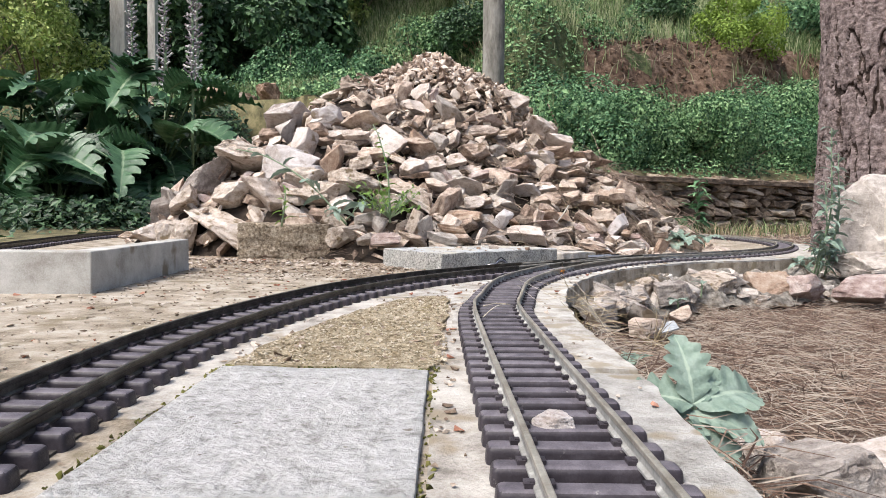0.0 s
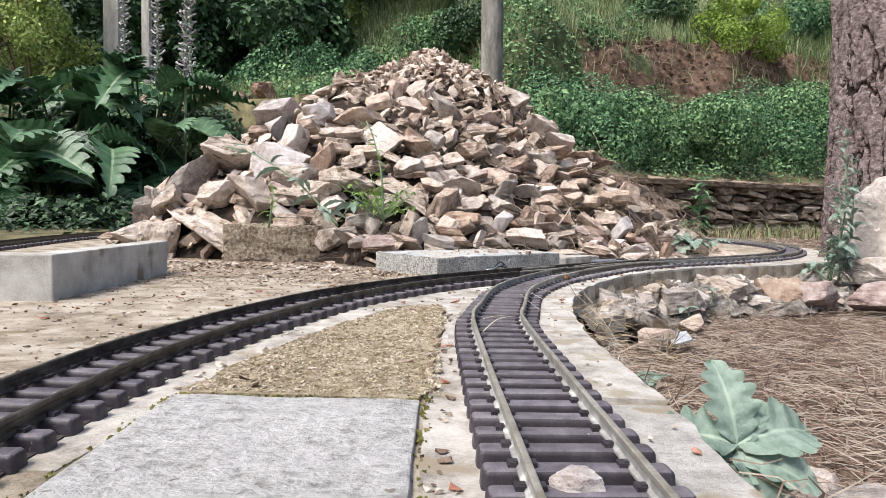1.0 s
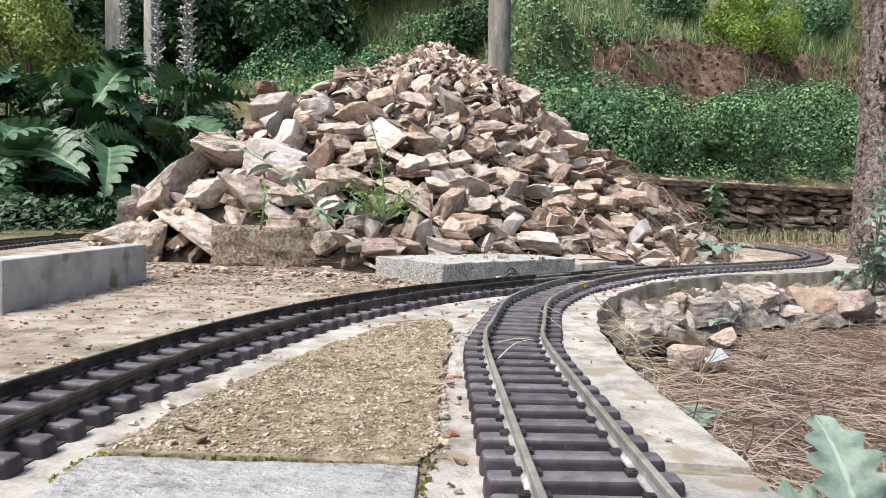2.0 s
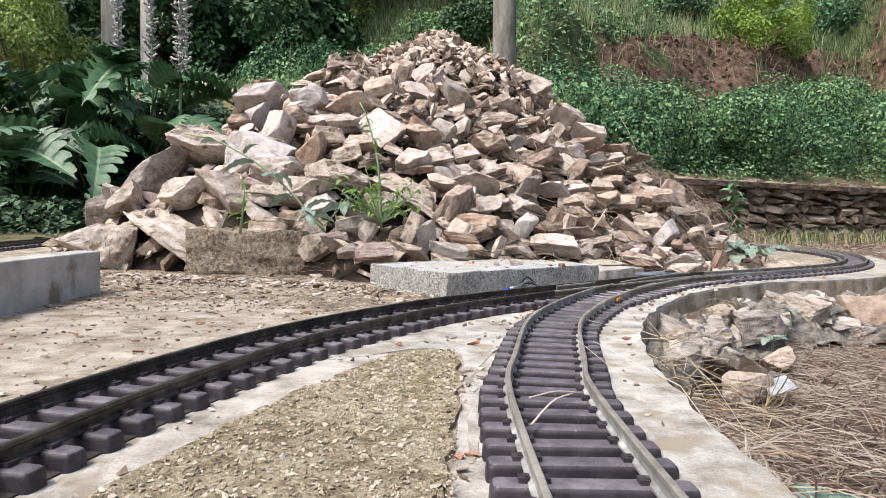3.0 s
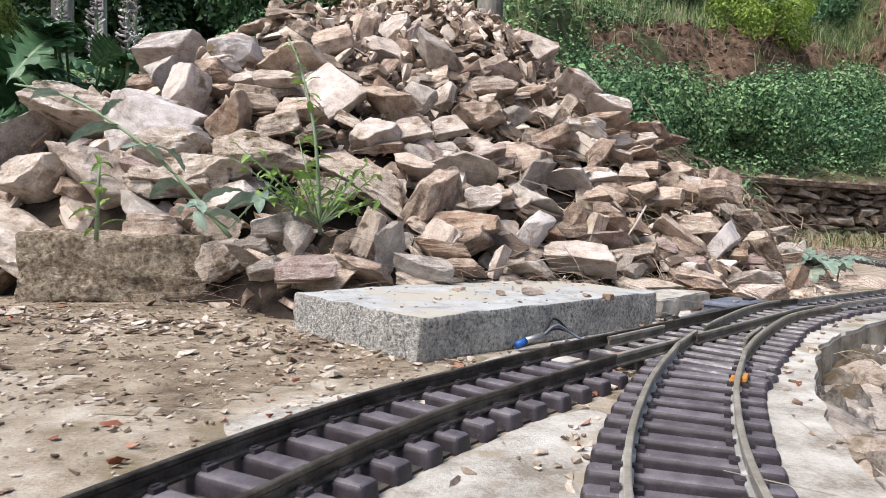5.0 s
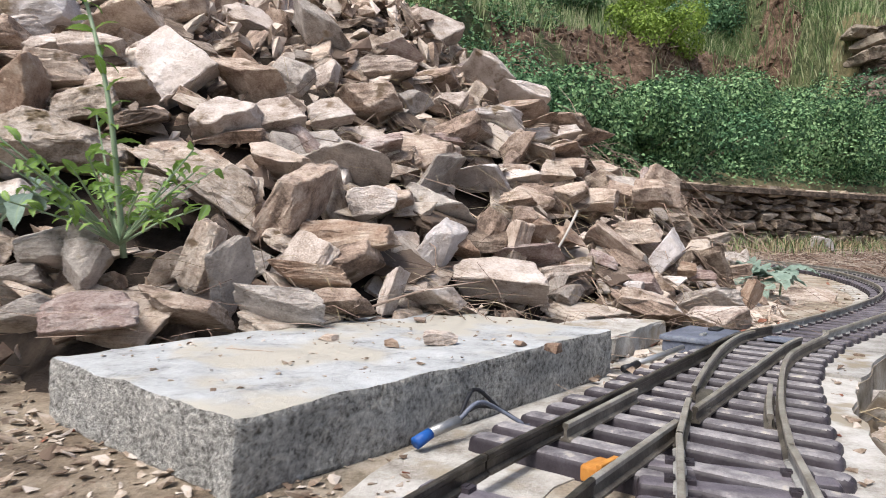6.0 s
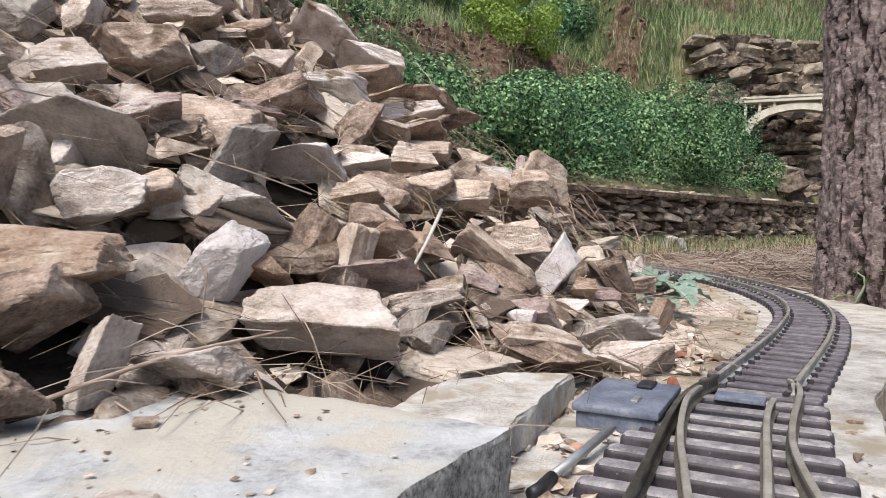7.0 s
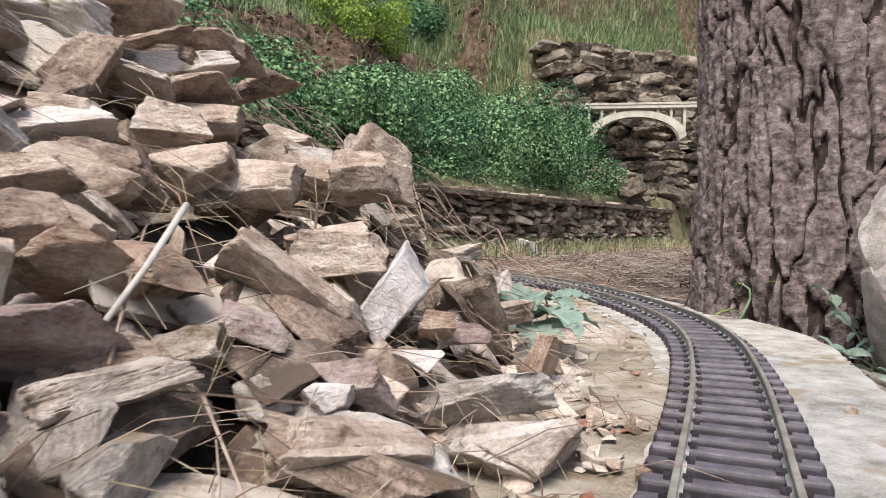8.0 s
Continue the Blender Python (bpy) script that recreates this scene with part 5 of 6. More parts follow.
v, f = leaf_cloud(9000, terrace_edge, (0.010, 0.026), 32)
tagged(new("wall_top_weeds", raw_mesh("wall_top_weeds", v, f, "leaf")), "low green weeds on top of the wall", "weeds", kind="stuff")


def bank_green(r):
    while True:
        x, f = r.uniform(-3.2, 1.9), r.uniform(0.02, 3.4)
        y = lerp_line(x, WALL_LINE) + f
        k = noise.noise(Vector((x * 2.2, y * 2.2, 4)))
        if -2.05 < x < -1.2 and f < 0.75:
            continue
        if k > -0.2 and (x < 1.2 or f > 2.5) and not (0.3 < x and f < 0.3):
            return Vector((x, y, ground_height(x, y) + r.random() * (0.10 + 0.45 * max(0.0, k)))), Vector((r.gauss(0, 0.4), -0.5, 0.7))


v, f = leaf_cloud(38000, bank_green, (0.02, 0.055), 35)
tagged(new("bank_weeds", raw_mesh("bank_weeds", v, f, "leaf")), "leafy green weeds growing over the earth slope", "weeds", kind="stuff")
r = random.Random(91)
for i in range(18):
    a, d = r.uniform(-0.25, 0.7), r.uniform(9.0, 13.5)
    x, y = d * math.sin(a), 0.8 + d * math.cos(a)
    shrub("hill_shrub", "loose grey-green shrub on the grassy slope", (x, y, ground_height(x, y) - 0.05), r.uniform(0.3, 0.7), r.uniform(0.35, 0.8), 2200, r.choice(["leaf", "leafolive", "grass"]), 700 + i, (0.04, 0.10), "shrub", "shrubs on the slope")


def undergrowth(r):
    while True:
        x, y = r.uniform(-3.5, -1.2), r.uniform(4.55, 5.75)
        top = (0.30 + 0.62 * ramp01(y, 4.5, 5.4)) * (0.75 + 0.5 * noise.noise(Vector((x * 2.3, y * 2.3, 9)))) * (1 - 0.75 * ramp01(x, -1.75, -1.3))
        z = top * r.random() ** 0.6
        return Vector((x, y, (ground_height(x, y) if y < 5.4 else 0.2) + z)), Vector((r.gauss(0, 0.3), -0.7, 0.6))


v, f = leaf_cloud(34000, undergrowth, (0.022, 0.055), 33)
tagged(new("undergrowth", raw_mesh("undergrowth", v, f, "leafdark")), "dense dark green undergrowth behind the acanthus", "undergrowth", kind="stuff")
for i, (x, y, rad, hgt) in enumerate([(-1.0, 7.4, 0.45, 0.6), (-0.3, 7.9, 0.55, 0.8), (0.35, 7.2, 0.4, 0.55), (-1.7, 7.8, 0.5, 0.7), (1.0, 8.2, 0.5, 0.6), (1.7, 8.6, 0.55, 0.5), (3.9, 8.3, 0.5, 0.45), (4.6, 9.2, 0.6, 0.6), (2.2, 7.6, 0.35, 0.35)]):
    shrub("bank_shrub", "tall leafy shrub on the slope behind the heap", (x, y, ground_height(x, y) - 0.05), rad, hgt, 7000, ("leafmid", "leaf", "leafdark")[i % 3], 760 + i, (0.022, 0.05), "shrub", "shrubs on the slope", pads=26)
v, f = leaf_cloud(12000, ivy, (0.02, 0.05), 31)
tagged(new("ground_cover", raw_mesh("ground_cover", v, f, "ivy")), "dark green low ground cover under the acanthus", "ground cover", kind="stuff")

# ---- dry stone wall ----
wall = thing("wall_stone", "low dry stone wall of brown slabs with a mortar cap", "wall", kind="structure")
wl_pts = [p for p in spline([(x, y, 0) for x, y in WALL_LINE if 0.3 < x < 10.5], 0.02) if p.x < 5.2]
v, f = sweep([p + Vector((0, 0.06, 0)) for p in wl_pts], [(-0.10, -0.05), (0.0, -0.05), (0.0, 0.27), (-0.10, 0.27)])
part("backing", raw_mesh("backing", v, f, "redearth"), parent=wall)
v, f = sweep([p + Vector((0, 0, 0.285)) for p in wl_pts], [(-0.10, -0.012), (0.045, -0.012), (0.045, 0.012), (0.03, 0.016), (-0.10, 0.016)])
part("cap", raw_mesh("cap", v, f, "wallstone"), parent=wall)
r = random.Random(8)
WALL_SHAPES = [rock_mesh(900 + k, "wallstone", 0.06, 6, 1, 0.03) for k in range(6)]
z = 0.0
while z < 0.27:
    h = r.uniform(0.026, 0.05)
    s = r.uniform(0, 0.1)
    while s < len(wl_pts) * 0.02 - 0.1:
        wd = r.uniform(0.07, 0.20)
        p = wl_pts[min(len(wl_pts) - 2, int(s / 0.02))]
        q = wl_pts[min(len(wl_pts) - 1, int(s / 0.02) + 1)]
        if p.x > 0.9:
            st = part("stone", WALL_SHAPES[r.randrange(6)], parent=wall)
            st.matrix_basis = Matrix.Translation((p.x, p.y + 0.045 - r.uniform(0, 0.018), z + h / 2)) @ pose(0, 0, 0, r.gauss(0, 3), r.gauss(0, 4), math.degrees(math.atan2(q.y - p.y, q.x - p.x))) @ Matrix.Diagonal((wd * 1.16, 0.12, h * r.uniform(1.15, 1.45), 1))
        s += wd
    z += h


# ---- leaves of the larger plants ----
def leaf_mesh(length, width, lobes, depth, droop, mat, rib, seed, rows=30):
    """One lobed leaf along +x with a pale midrib, drooping towards its tip."""
    r = random.Random(seed)
    cols = (-1, -0.55, -0.07, 0, 0.07, 0.55, 1)
    verts, faces, ribs = [], [], []
    for i in range(rows + 1):
        u = i / rows
        half = width * (math.sin(math.pi * min(1, u * 0.97 + 0.03) ** 0.75) ** 0.8) * (1 - depth + depth * abs(math.sin(u * lobes * math.pi + 0.3)) ** 0.7) + 0.004 * length
        bend = droop * u * u * length
        for c in cols:
            wave = 0.03 * length * math.sin(u * lobes * 2 * math.pi + c * 2) * abs(c)
            verts.append((u * length * (1 - 0.25 * droop * u) + abs(c) * half * 0.35, c * half, 0.25 * length * u * (1 - u) - bend + abs(c) * half * 0.22 + wave + (0.006 * length if c == 0 else 0) + r.gauss(0, 0.002 * length)))
    k = len(cols)
    for i in range(rows):
        for j in range(k - 1):
            a = i * k + j
            faces.append((a, a + 1, a + 1 + k, a + k))
            ribs.append(1 if j in (2, 3) else 0)
    me = raw_mesh("leaf", verts, faces, mat, True)
    me.materials.append(M[rib])
    me.polygons.foreach_set("material_index", ribs)
    return me


ACANTHUS = [leaf_mesh(0.50, 0.155, 10, 0.70, 0.28 + 0.18 * k, "acanthus", "midrib", 60 + k, 64) for k in range(4)]


def acanthus(x, y, leaves, top, seed):
    r = random.Random(seed)
    t = thing("acanthus_plant", "large acanthus with glossy deeply lobed dark green leaves", "plant", (x, y, ground_height(x, y)), "acanthus clump")
    for i in range(leaves):
        a = r.uniform(0, 360)
        up = r.random()
        z = top * (0.15 + 0.75 * up)
        rise = -50 * up + r.uniform(-10, 28)
        d = 0.12 + 0.18 * r.random()
        base = Vector((math.cos(radians(a)) * d, math.sin(radians(a)) * d, z))
        lf = part("leaf", ACANTHUS[r.randrange(4)], parent=t)
        lf.matrix_basis = Matrix.Translation(base) @ pose(0, 0, 0, r.gauss(0, 14), rise * 0.6, a + r.gauss(0, 12)) @ Matrix.Scale(r.uniform(0.6, 1.12), 4)
        v, f = tube([Vector((0, 0, 0)), Vector((base.x * 0.5, base.y * 0.5, z * 0.6)), base + Vector((math.cos(radians(a)), math.sin(radians(a)), 0)) * 0.05], 0.010, 0.007, 6)
        part("stalk", raw_mesh("stalk", v, f, "leafstalk"), parent=t)
    return t


for i, (x, y, k, h) in enumerate([(-2.35, 4.6, 44, 0.95), (-1.95, 4.8, 44, 1.05), (-2.7, 4.3, 34, 0.55), (-2.25, 4.15, 34, 0.50), (-1.98, 4.3, 28, 0.48), (-2.9, 4.85, 36, 0.9), (-2.1, 5.1, 30, 1.1)] ):
    acanthus(x, y, k, h, 300 + i)


def flower_spike(x, y, z, h, seed):
    r = random.Random(seed)
    t = thing("flower_spike", "tall acanthus flower spike with pale hooded blossoms", "flower", (x, y, z), "acanthus flower spikes")
    v, f = tube([Vector((0, 0, 0)), Vector((0.01, 0, h * 0.5)), Vector((0.0, 0, h))], 0.012, 0.006, 6)
    part("stalk", raw_mesh("stalk", v, f, "midrib"), parent=t)
    pieces = []
    for i in range(120):
        u = 0.40 + 0.58 * i / 120
        a = i * 2.4 + r.gauss(0, 0.3)
        d = Vector((math.cos(a), math.sin(a), r.uniform(-0.3, 0.6))) * r.uniform(0.5, 1.1) * (1.15 - 0.6 * (u - 0.4))
        p = Vector((0, 0, h * u))
        q = tube([p, p + d * 0.03, p + d * 0.05 + Vector((0, 0, 0.010))], 0.006, 0.008, 5)
        pieces.append(q)
    v, f = join(pieces)
    part("blossom", raw_mesh("blossom", v, f, "petal"), parent=t)


for i, (x, y, z, h) in enumerate([(-1.92, 4.95, 0.2, 1.75), (-1.70, 4.95, 0.2, 1.8), (-1.66, 4.75, 0.2, 1.7), (-2.3, 5.3, 0.2, 1.7)]):
    flower_spike(x, y, z, h, i)

# ---- concrete fence post, timber shed corner, red stones on the bank ----
post = thing("fence_post", "weathered grey concrete fence post", "post", (-3.16, 7.0, ground_height(-3.16, 7.0) - 0.1))
part("post", box(0.145, 0.12, 2.2, (0, 0, 0), 0.012, 0.006, 6, 7), "timber", post)
post = thing("fence_post", "narrow grey concrete fence post", "post", (-2.88, 7.1, ground_height(-2.88, 7.1) - 0.1))
part("post", box(0.075, 0.08, 1.9, (0, 0, 0), 0.01, 0.005, 6, 9), "timber", post)

shed = thing("timber_fence", "dark timber frame with wire mesh beside the planting", "fence", (-2.72, 4.15, -0.02))
for dx, dy in ((0.05, 0.0), (-0.9, 0.25)):
    b = part("post", box(0.07, 0.07, 1.15, (dx, dy, 0), 0.005, 0.003, 3, 4), "darktimber", shed)
for z in (0.42, 0.80):
    b = part("crossbar", box(0.95, 0.03, 0.06, (0, 0, z), 0.004, 0.002, 3, 5), "darktimber", shed)
    b.matrix_basis = pose(-0.43, 0.12, 0, 0, 0, -15)
b = part("board", box(0.92, 0.02, 0.40, (0, 0, 0.0), 0.004, 0.002, 3, 6), "darktimber", shed)
b.matrix_basis = pose(-0.43, 0.16, 0, 0, 0, -15)

RED = [rock_mesh(700 + k, "rust", 0.02, 9, 2, 0.05) for k in range(3)]
for i, (x, y, z, sx, sy, sz) in enumerate([(-1.88, 5.98, 0.05, 0.22, 0.18, 0.17), (-1.47, 5.98, 0.05, 0.18, 0.16, 0.18), (-1.68, 6.02, 0.02, 0.22, 0.14, 0.08)]):
    s = tagged(new("boulder", RED[i]), "rounded brown boulder on the earth bank", "boulder", "boulders on the bank")
    s.matrix_basis = pose(x, y, ground_height(x, y) + z, 5, 8, 40 * i) @ Matrix.Diagonal((sx, sy, sz, 1))
bank = thing("earth_bank", "crumbling brown earth and stone bank", "earth bank", (-1.6, 5.85, 0.0))
r = random.Random(14)
EARTH = [rock_mesh(720 + k, "wallstone", 0.10, 6, 1, 0.03) for k in range(4)]
for row in range(7):
    for k in range(7):
        s = part("stone", EARTH[r.randrange(4)], parent=bank)
        s.matrix_basis = pose(-0.75 + 0.24 * k + r.gauss(0, 0.04), r.gauss(0, 0.05) + 0.02 * row, 0.15 + 0.135 * row, r.gauss(0, 8), r.gauss(0, 8), r.gauss(0, 15)) @ Matrix.Diagonal((r.uniform(0.16, 0.3), 0.16, r.uniform(0.07, 0.14), 1))

# ---- model bridge and rock terraces beyond the bushes ----
bridge = thing("model_bridge", "cream concrete model arch bridge among the rocks", "model bridge", (4.95, 5.9, 0.90))
bridge.rotation_euler = (0, 0, radians(-42))
for half in (-0.05, 0.05):
    n = 24
    bm = bmesh.new()
    ring = []
    for i in range(n + 1):
        a = math.pi * i / n
        ring.append((bm.verts.new((0.36 * math.cos(a), half - 0.012, 0.20 * math.sin(a))), bm.verts.new((0.36 * math.cos(a) * 1.16, half - 0.012, 0.22 * math.sin(a) + 0.035)),
                     bm.verts.new((0.36 * math.cos(a), half + 0.012, 0.20 * math.sin(a))), bm.verts.new((0.36 * math.cos(a) * 1.16, half + 0.012, 0.22 * math.sin(a) + 0.035))))
    for p, q in zip(ring, ring[1:]):
        bm.faces.new((p[0], p[1], q[1], q[0]))
        bm.faces.new((p[2], q[2], q[3], p[3]))
        bm.faces.new((p[0], q[0], q[2], p[2]))
        bm.faces.new((p[1], p[3], q[3], q[1]))
    part("arch", bm, "bridge", bridge)
    for sx in (-1, 1):
        for xx in (0.18, 0.29, 0.40):
            part("pillar", box(0.022, 0.022, 0.30 - 0.20 * math.sqrt(max(0, 1 - (xx / 0.42) ** 2)), (sx * xx, half, 0.20 * math.sqrt(max(0, 1 - (xx / 0.42) ** 2))), 0.002), "bridge", bridge)
part("deck", box(1.0, 0.16, 0.03, (0, 0, 0.27), 0.004), "bridge", bridge)
for half in (-0.08, 0.08):
    part("parapet", box(1.0, 0.012, 0.018, (0, half, 0.30), 0.002), "bridge", bridge)

terrace = thing("rock_terrace", "stepped rough stone terraces below the grassy slope", "rockery")
r = random.Random(33)
CRAG = [rock_mesh(760 + k, "crag", 0.10, 6, 2, 0.03) for k in range(5)]
for k in range(230):
    u, f = r.uniform(4.35, 6.8), r.uniform(0.05, 1.15)
    y = lerp_line(u, WALL_LINE) + f
    if (abs(u - 5.0) < 0.5 and abs(y - 5.95) < 0.25) or y > 6.34 - 0.2 * (u - 4.35):
        continue
    s = part("stone", CRAG[r.randrange(5)], parent=terrace)
    w0 = r.uniform(0.12, 0.36)
    s.matrix_basis = pose(u, y, ground_height(u, y) + 0.05, r.gauss(0, 12), r.gauss(0, 12), r.uniform(0, 360)) @ Matrix.Diagonal((w0, w0 * 0.7, w0 * r.uniform(0.3, 0.7), 1))
for k in range(17):
    for h in range(13):
        u = 4.45 + 0.14 * k + 0.07 * (h % 2) + r.gauss(0, 0.025)
        s = part("stone", CRAG[r.randrange(5)], parent=terrace)
        s.matrix_basis = pose(u, 6.36 - 0.2 * (u - 4.35) + 0.012 * h + r.gauss(0, 0.04), 0.50 + 0.104 * h, r.gauss(0, 7), r.gauss(0, 6), r.gauss(-12, 14)) @ Matrix.Diagonal((r.uniform(0.18, 0.33), r.uniform(0.20, 0.30), r.uniform(0.09, 0.15), 1))

# ---- things by the points ----
motor = thing("point_motor", "blue-grey plastic point motor box beside the track", "point motor", (0.402, 1.643, 0.0))
motor.rotation_euler = (0, 0, radians(43))
part("housing", box(0.074, 0.046, 0.011, (0, 0, 0.0), 0.002), "bluegrey", motor)
lid = part("lid", box(0.079, 0.050, 0.005, (0, 0, 0.011), 0.0018), "bluegrey", motor, "flat dusty lid")
part("boss", box(0.018, 0.010, 0.0025, (0.024, -0.006, 0.016), 0.001), "black", lid)
part("catch", box(0.012, 0.004, 0.002, (-0.018, -0.008, 0.016), 0.0006), "steel", lid)
part("linkage", box(0.016, 0.05, 0.004, (0.012, -0.045, 0.003), 0.001), "black", motor)
rod = thing("metal_tube", "dull steel tube with a black sleeve lying on the concrete", "tube", (0, 0, 0))
v, f = tube([Vector((0.362, 1.600, 0.010)), Vector((0.296, 1.550, 0.006))], 0.0024, 0.0024, 10)
part("tube", raw_mesh("tube", v, f, "steel", True), parent=rod)
v, f = tube([Vector((0.300, 1.553, 0.006)), Vector((0.290, 1.545, 0.005)), Vector((0.283, 1.540, 0.005))], 0.0030, 0.0030, 10)
part("sleeve", raw_mesh("sleeve", v, f, "black", True), parent=rod)

plate = prism([(0.236, 1.610), (0.262, 1.590), (0.291, 1.580), (0.322, 1.612), (0.352, 1.646), (0.383, 1.676), (0.352, 1.690), (0.300, 1.684), (0.262, 1.652)], 0.002, 0.023, 0.004)
bmesh.ops.bevel(plate, geom=plate.edges[:], offset=0.002, segments=1, affect="EDGES", profile=0.5)
bmesh.ops.triangulate(plate, faces=plate.faces[:])
for limit in (0.03, 0.02, 0.012, 0.009):
    bmesh.ops.subdivide_edges(plate, edges=[e for e in plate.edges if e.calc_length() > limit], cuts=1)
    bmesh.ops.triangulate(plate, faces=plate.faces[:])
for v in plate.verts:
    v.co += noise.noise_vector(v.co * 45) * 0.0028 + noise.noise_vector(v.co * 160) * 0.0012
tagged(new("flat_stone", mesh_of(plate, "flat_stone", "whitewash", 0.6)), "whitish flat piece of broken concrete behind the slab", "stone")

for i, (x, y, a) in enumerate([(0.177, 1.316, 40), (0.231, 1.243, 62)]):
    c = thing("orange_clip", "orange plastic clip fixed beside the rail", "clip", (x, y, 0.006), "orange clips")
    c.rotation_euler = (0, 0, radians(a))
    part("body", box(0.016, 0.009, 0.007, (0, 0, 0), 0.0012), "orange", c)
    part("lip", box(0.016, 0.003, 0.003, (0, -0.0045, 0.006), 0.0006), "orange", c)

wires = thing("cable_connector", "grey cable ending in a blue connector beside the slab", "cable", (0, 0, 0))
v, f = tube([Vector((0.104, 1.372, 0.006)), Vector((0.112, 1.378, 0.009))], 0.0035, 0.003, 8)
part("plug", raw_mesh("plug", v, f, "blue", True), parent=wires, label="blue plastic plug")
v, f = tube([Vector((0.112, 1.378, 0.009)), Vector((0.128, 1.388, 0.012))], 0.003, 0.003, 8)
part("collar", raw_mesh("collar", v, f, "steel", True), parent=wires)
for k, dz in enumerate((0.004, 0.0, 0.008)):
    v, f = tube(spline([(0.128, 1.388, 0.012), (0.140, 1.394 + 0.006 * k, 0.016 + dz), (0.155, 1.405 + 0.003 * k, 0.012), (0.166, 1.402, 0.006), (0.176, 1.41, 0.003), (0.24, 1.47, 0.003)], 0.004), 0.0012, 0.0012, 6)
    part("wire", raw_mesh("wire", v, f, "black" if k else "bluegrey", True), parent=wires)

# ---- loose stones ----
def loose(name, label, x, y, z, sx, sy, sz, rz, tone, category="stone", group="", shape=0, rx=0, ry=0):
    ob = tagged(new(name, SHAPES[tone][shape]), label, category, group)
    ob.matrix_basis = pose(x, y, z, rx, ry, rz) @ Matrix.Diagonal((sx, sy, sz, 1))
    return ob


loose("pebble", "small cream pebble lying between the rails", 0.088, 0.372, 0.0105, 0.022, 0.015, 0.012, 10, "white", "pebble", "", 6)
for i, (x, y, s, tone, ht) in enumerate([(0.131, 1.482, 0.024, "pale", 0.041), (0.182, 1.470, 0.010, "rust", 0.039), (0.099, 1.476, 0.013, "rust", 0.039), (0.06, 1.50, 0.012, "tan", 0.039), (0.13, 1.58, 0.012, "tan", 0.039)]):
    loose("pebble", "small stone chip lying on the concrete slab", x, y, ht - 0.001, s, s * 0.7, s * 0.36, 50 * i, tone, "pebble", "chips on the slab", i % 6)

BOULDERS = [
    ("rounded grey-white rock beside the kerb", 0.278, 0.480, -0.064, 0.085, 0.075, 0.062, 20, "grey", 6),
    ("broad cream rock on the forest floor", 0.352, 0.520, -0.068, 0.105, 0.085, 0.064, 35, "pale", 3),
    ("small pinkish rock beside the kerb", 0.288, 0.562, -0.074, 0.050, 0.045, 0.045, 30, "pale", 6),
    ("dark pinkish rock under the leafy plant", 0.256, 0.600, -0.078, 0.045, 0.05, 0.04, -20, "pink", 0),
    ("orange-brown rock beside the path", 0.755, 1.625, -0.052, 0.095, 0.08, 0.078, 15, "rust", 3),
    ("whitish rock beside the path", 0.840, 1.625, -0.050, 0.095, 0.08, 0.065, 40, "pink", 0),
    ("long flat pinkish stone beside the path", 0.960, 1.600, -0.050, 0.155, 0.10, 0.070, -5, "pink", 2),
    ("grey stone stacked beside the pine", 1.090, 1.760, -0.010, 0.16, 0.13, 0.075, 10, "grey", 3),
    ("tall pale boulder leaning by the pine trunk", 1.190, 1.850, 0.080, 0.27, 0.20, 0.29, 25, "grey", 3),
]
for label, x, y, z, sx, sy, sz, rz, tone, k in BOULDERS:
    loose("rock", label, x, y, z, sx, sy, sz, rz, tone, "rock", "rocks beside the track", k)

# rough cemented rubble under the kerb
foot = thing("rubble_footing", "rough grey cemented rubble below the kerb", "rubble")
r = random.Random(44)
for k in range(120):
    u = r.random()
    p = kerb[int(len(kerb) * (0.47 + 0.26 * u))]
    d = (kerb[int(len(kerb) * (0.47 + 0.26 * u)) + 3] - p).normalized()
    away = r.uniform(0.015, 0.12) * (0.4 + u)
    x, y = p.x + d.y * away, p.y - d.x * away
    w0 = r.uniform(0.022, 0.062)
    s = part("stone", SHAPES[r.choice(["grey", "mortar", "grey", "mortar", "grey"])][r.randrange(6)], parent=foot)
    s.matrix_basis = pose(x, y, -0.022 - away * 0.42 + r.uniform(-0.008, 0.006), r.gauss(0, 14), r.gauss(0, 14), r.uniform(0, 360)) @ Matrix.Diagonal((w0, w0 * 0.8, w0 * r.uniform(0.35, 0.6), 1))
bank_v, bank_f = [], []
i0, rows, cols = int(len(kerb) * 0.44), int(len(kerb) * 0.28), 26
for i in range(rows):
    p = kerb[i0 + i]
    d = (kerb[i0 + i + 3] - kerb[i0 + i - 3]).normalized()
    wide = 0.065 + 0.085 * ramp01(i / rows, 0.1, 0.6) + 0.025 * noise.noise(p * 9)
    for k in range(cols):
        w0 = k / (cols - 1)
        q = Vector((p.x + d.y * (wide * w0 - 0.004), p.y - d.x * (wide * w0 - 0.004), 0))
        h = 0.024 * noise.noise(q * 16) + 0.024 * abs(noise.noise(q * 34)) + 0.007 * noise.noise(q * 80) + 0.0035 * noise.noise(q * 190)
        bank_v.append((q.x, q.y, -0.026 - 0.066 * w0 ** 1.7 + h * ramp01(w0, 0.0, 0.15)))
bank_f = [(i * cols + k, i * cols + k + 1, (i + 1) * cols + k + 1, (i + 1) * cols + k) for i in range(rows - 1) for k in range(cols - 1)]
part("mortar", raw_mesh("mortar", bank_v, bank_f, "footing"), parent=foot, label="rough grey cement holding the rubble")
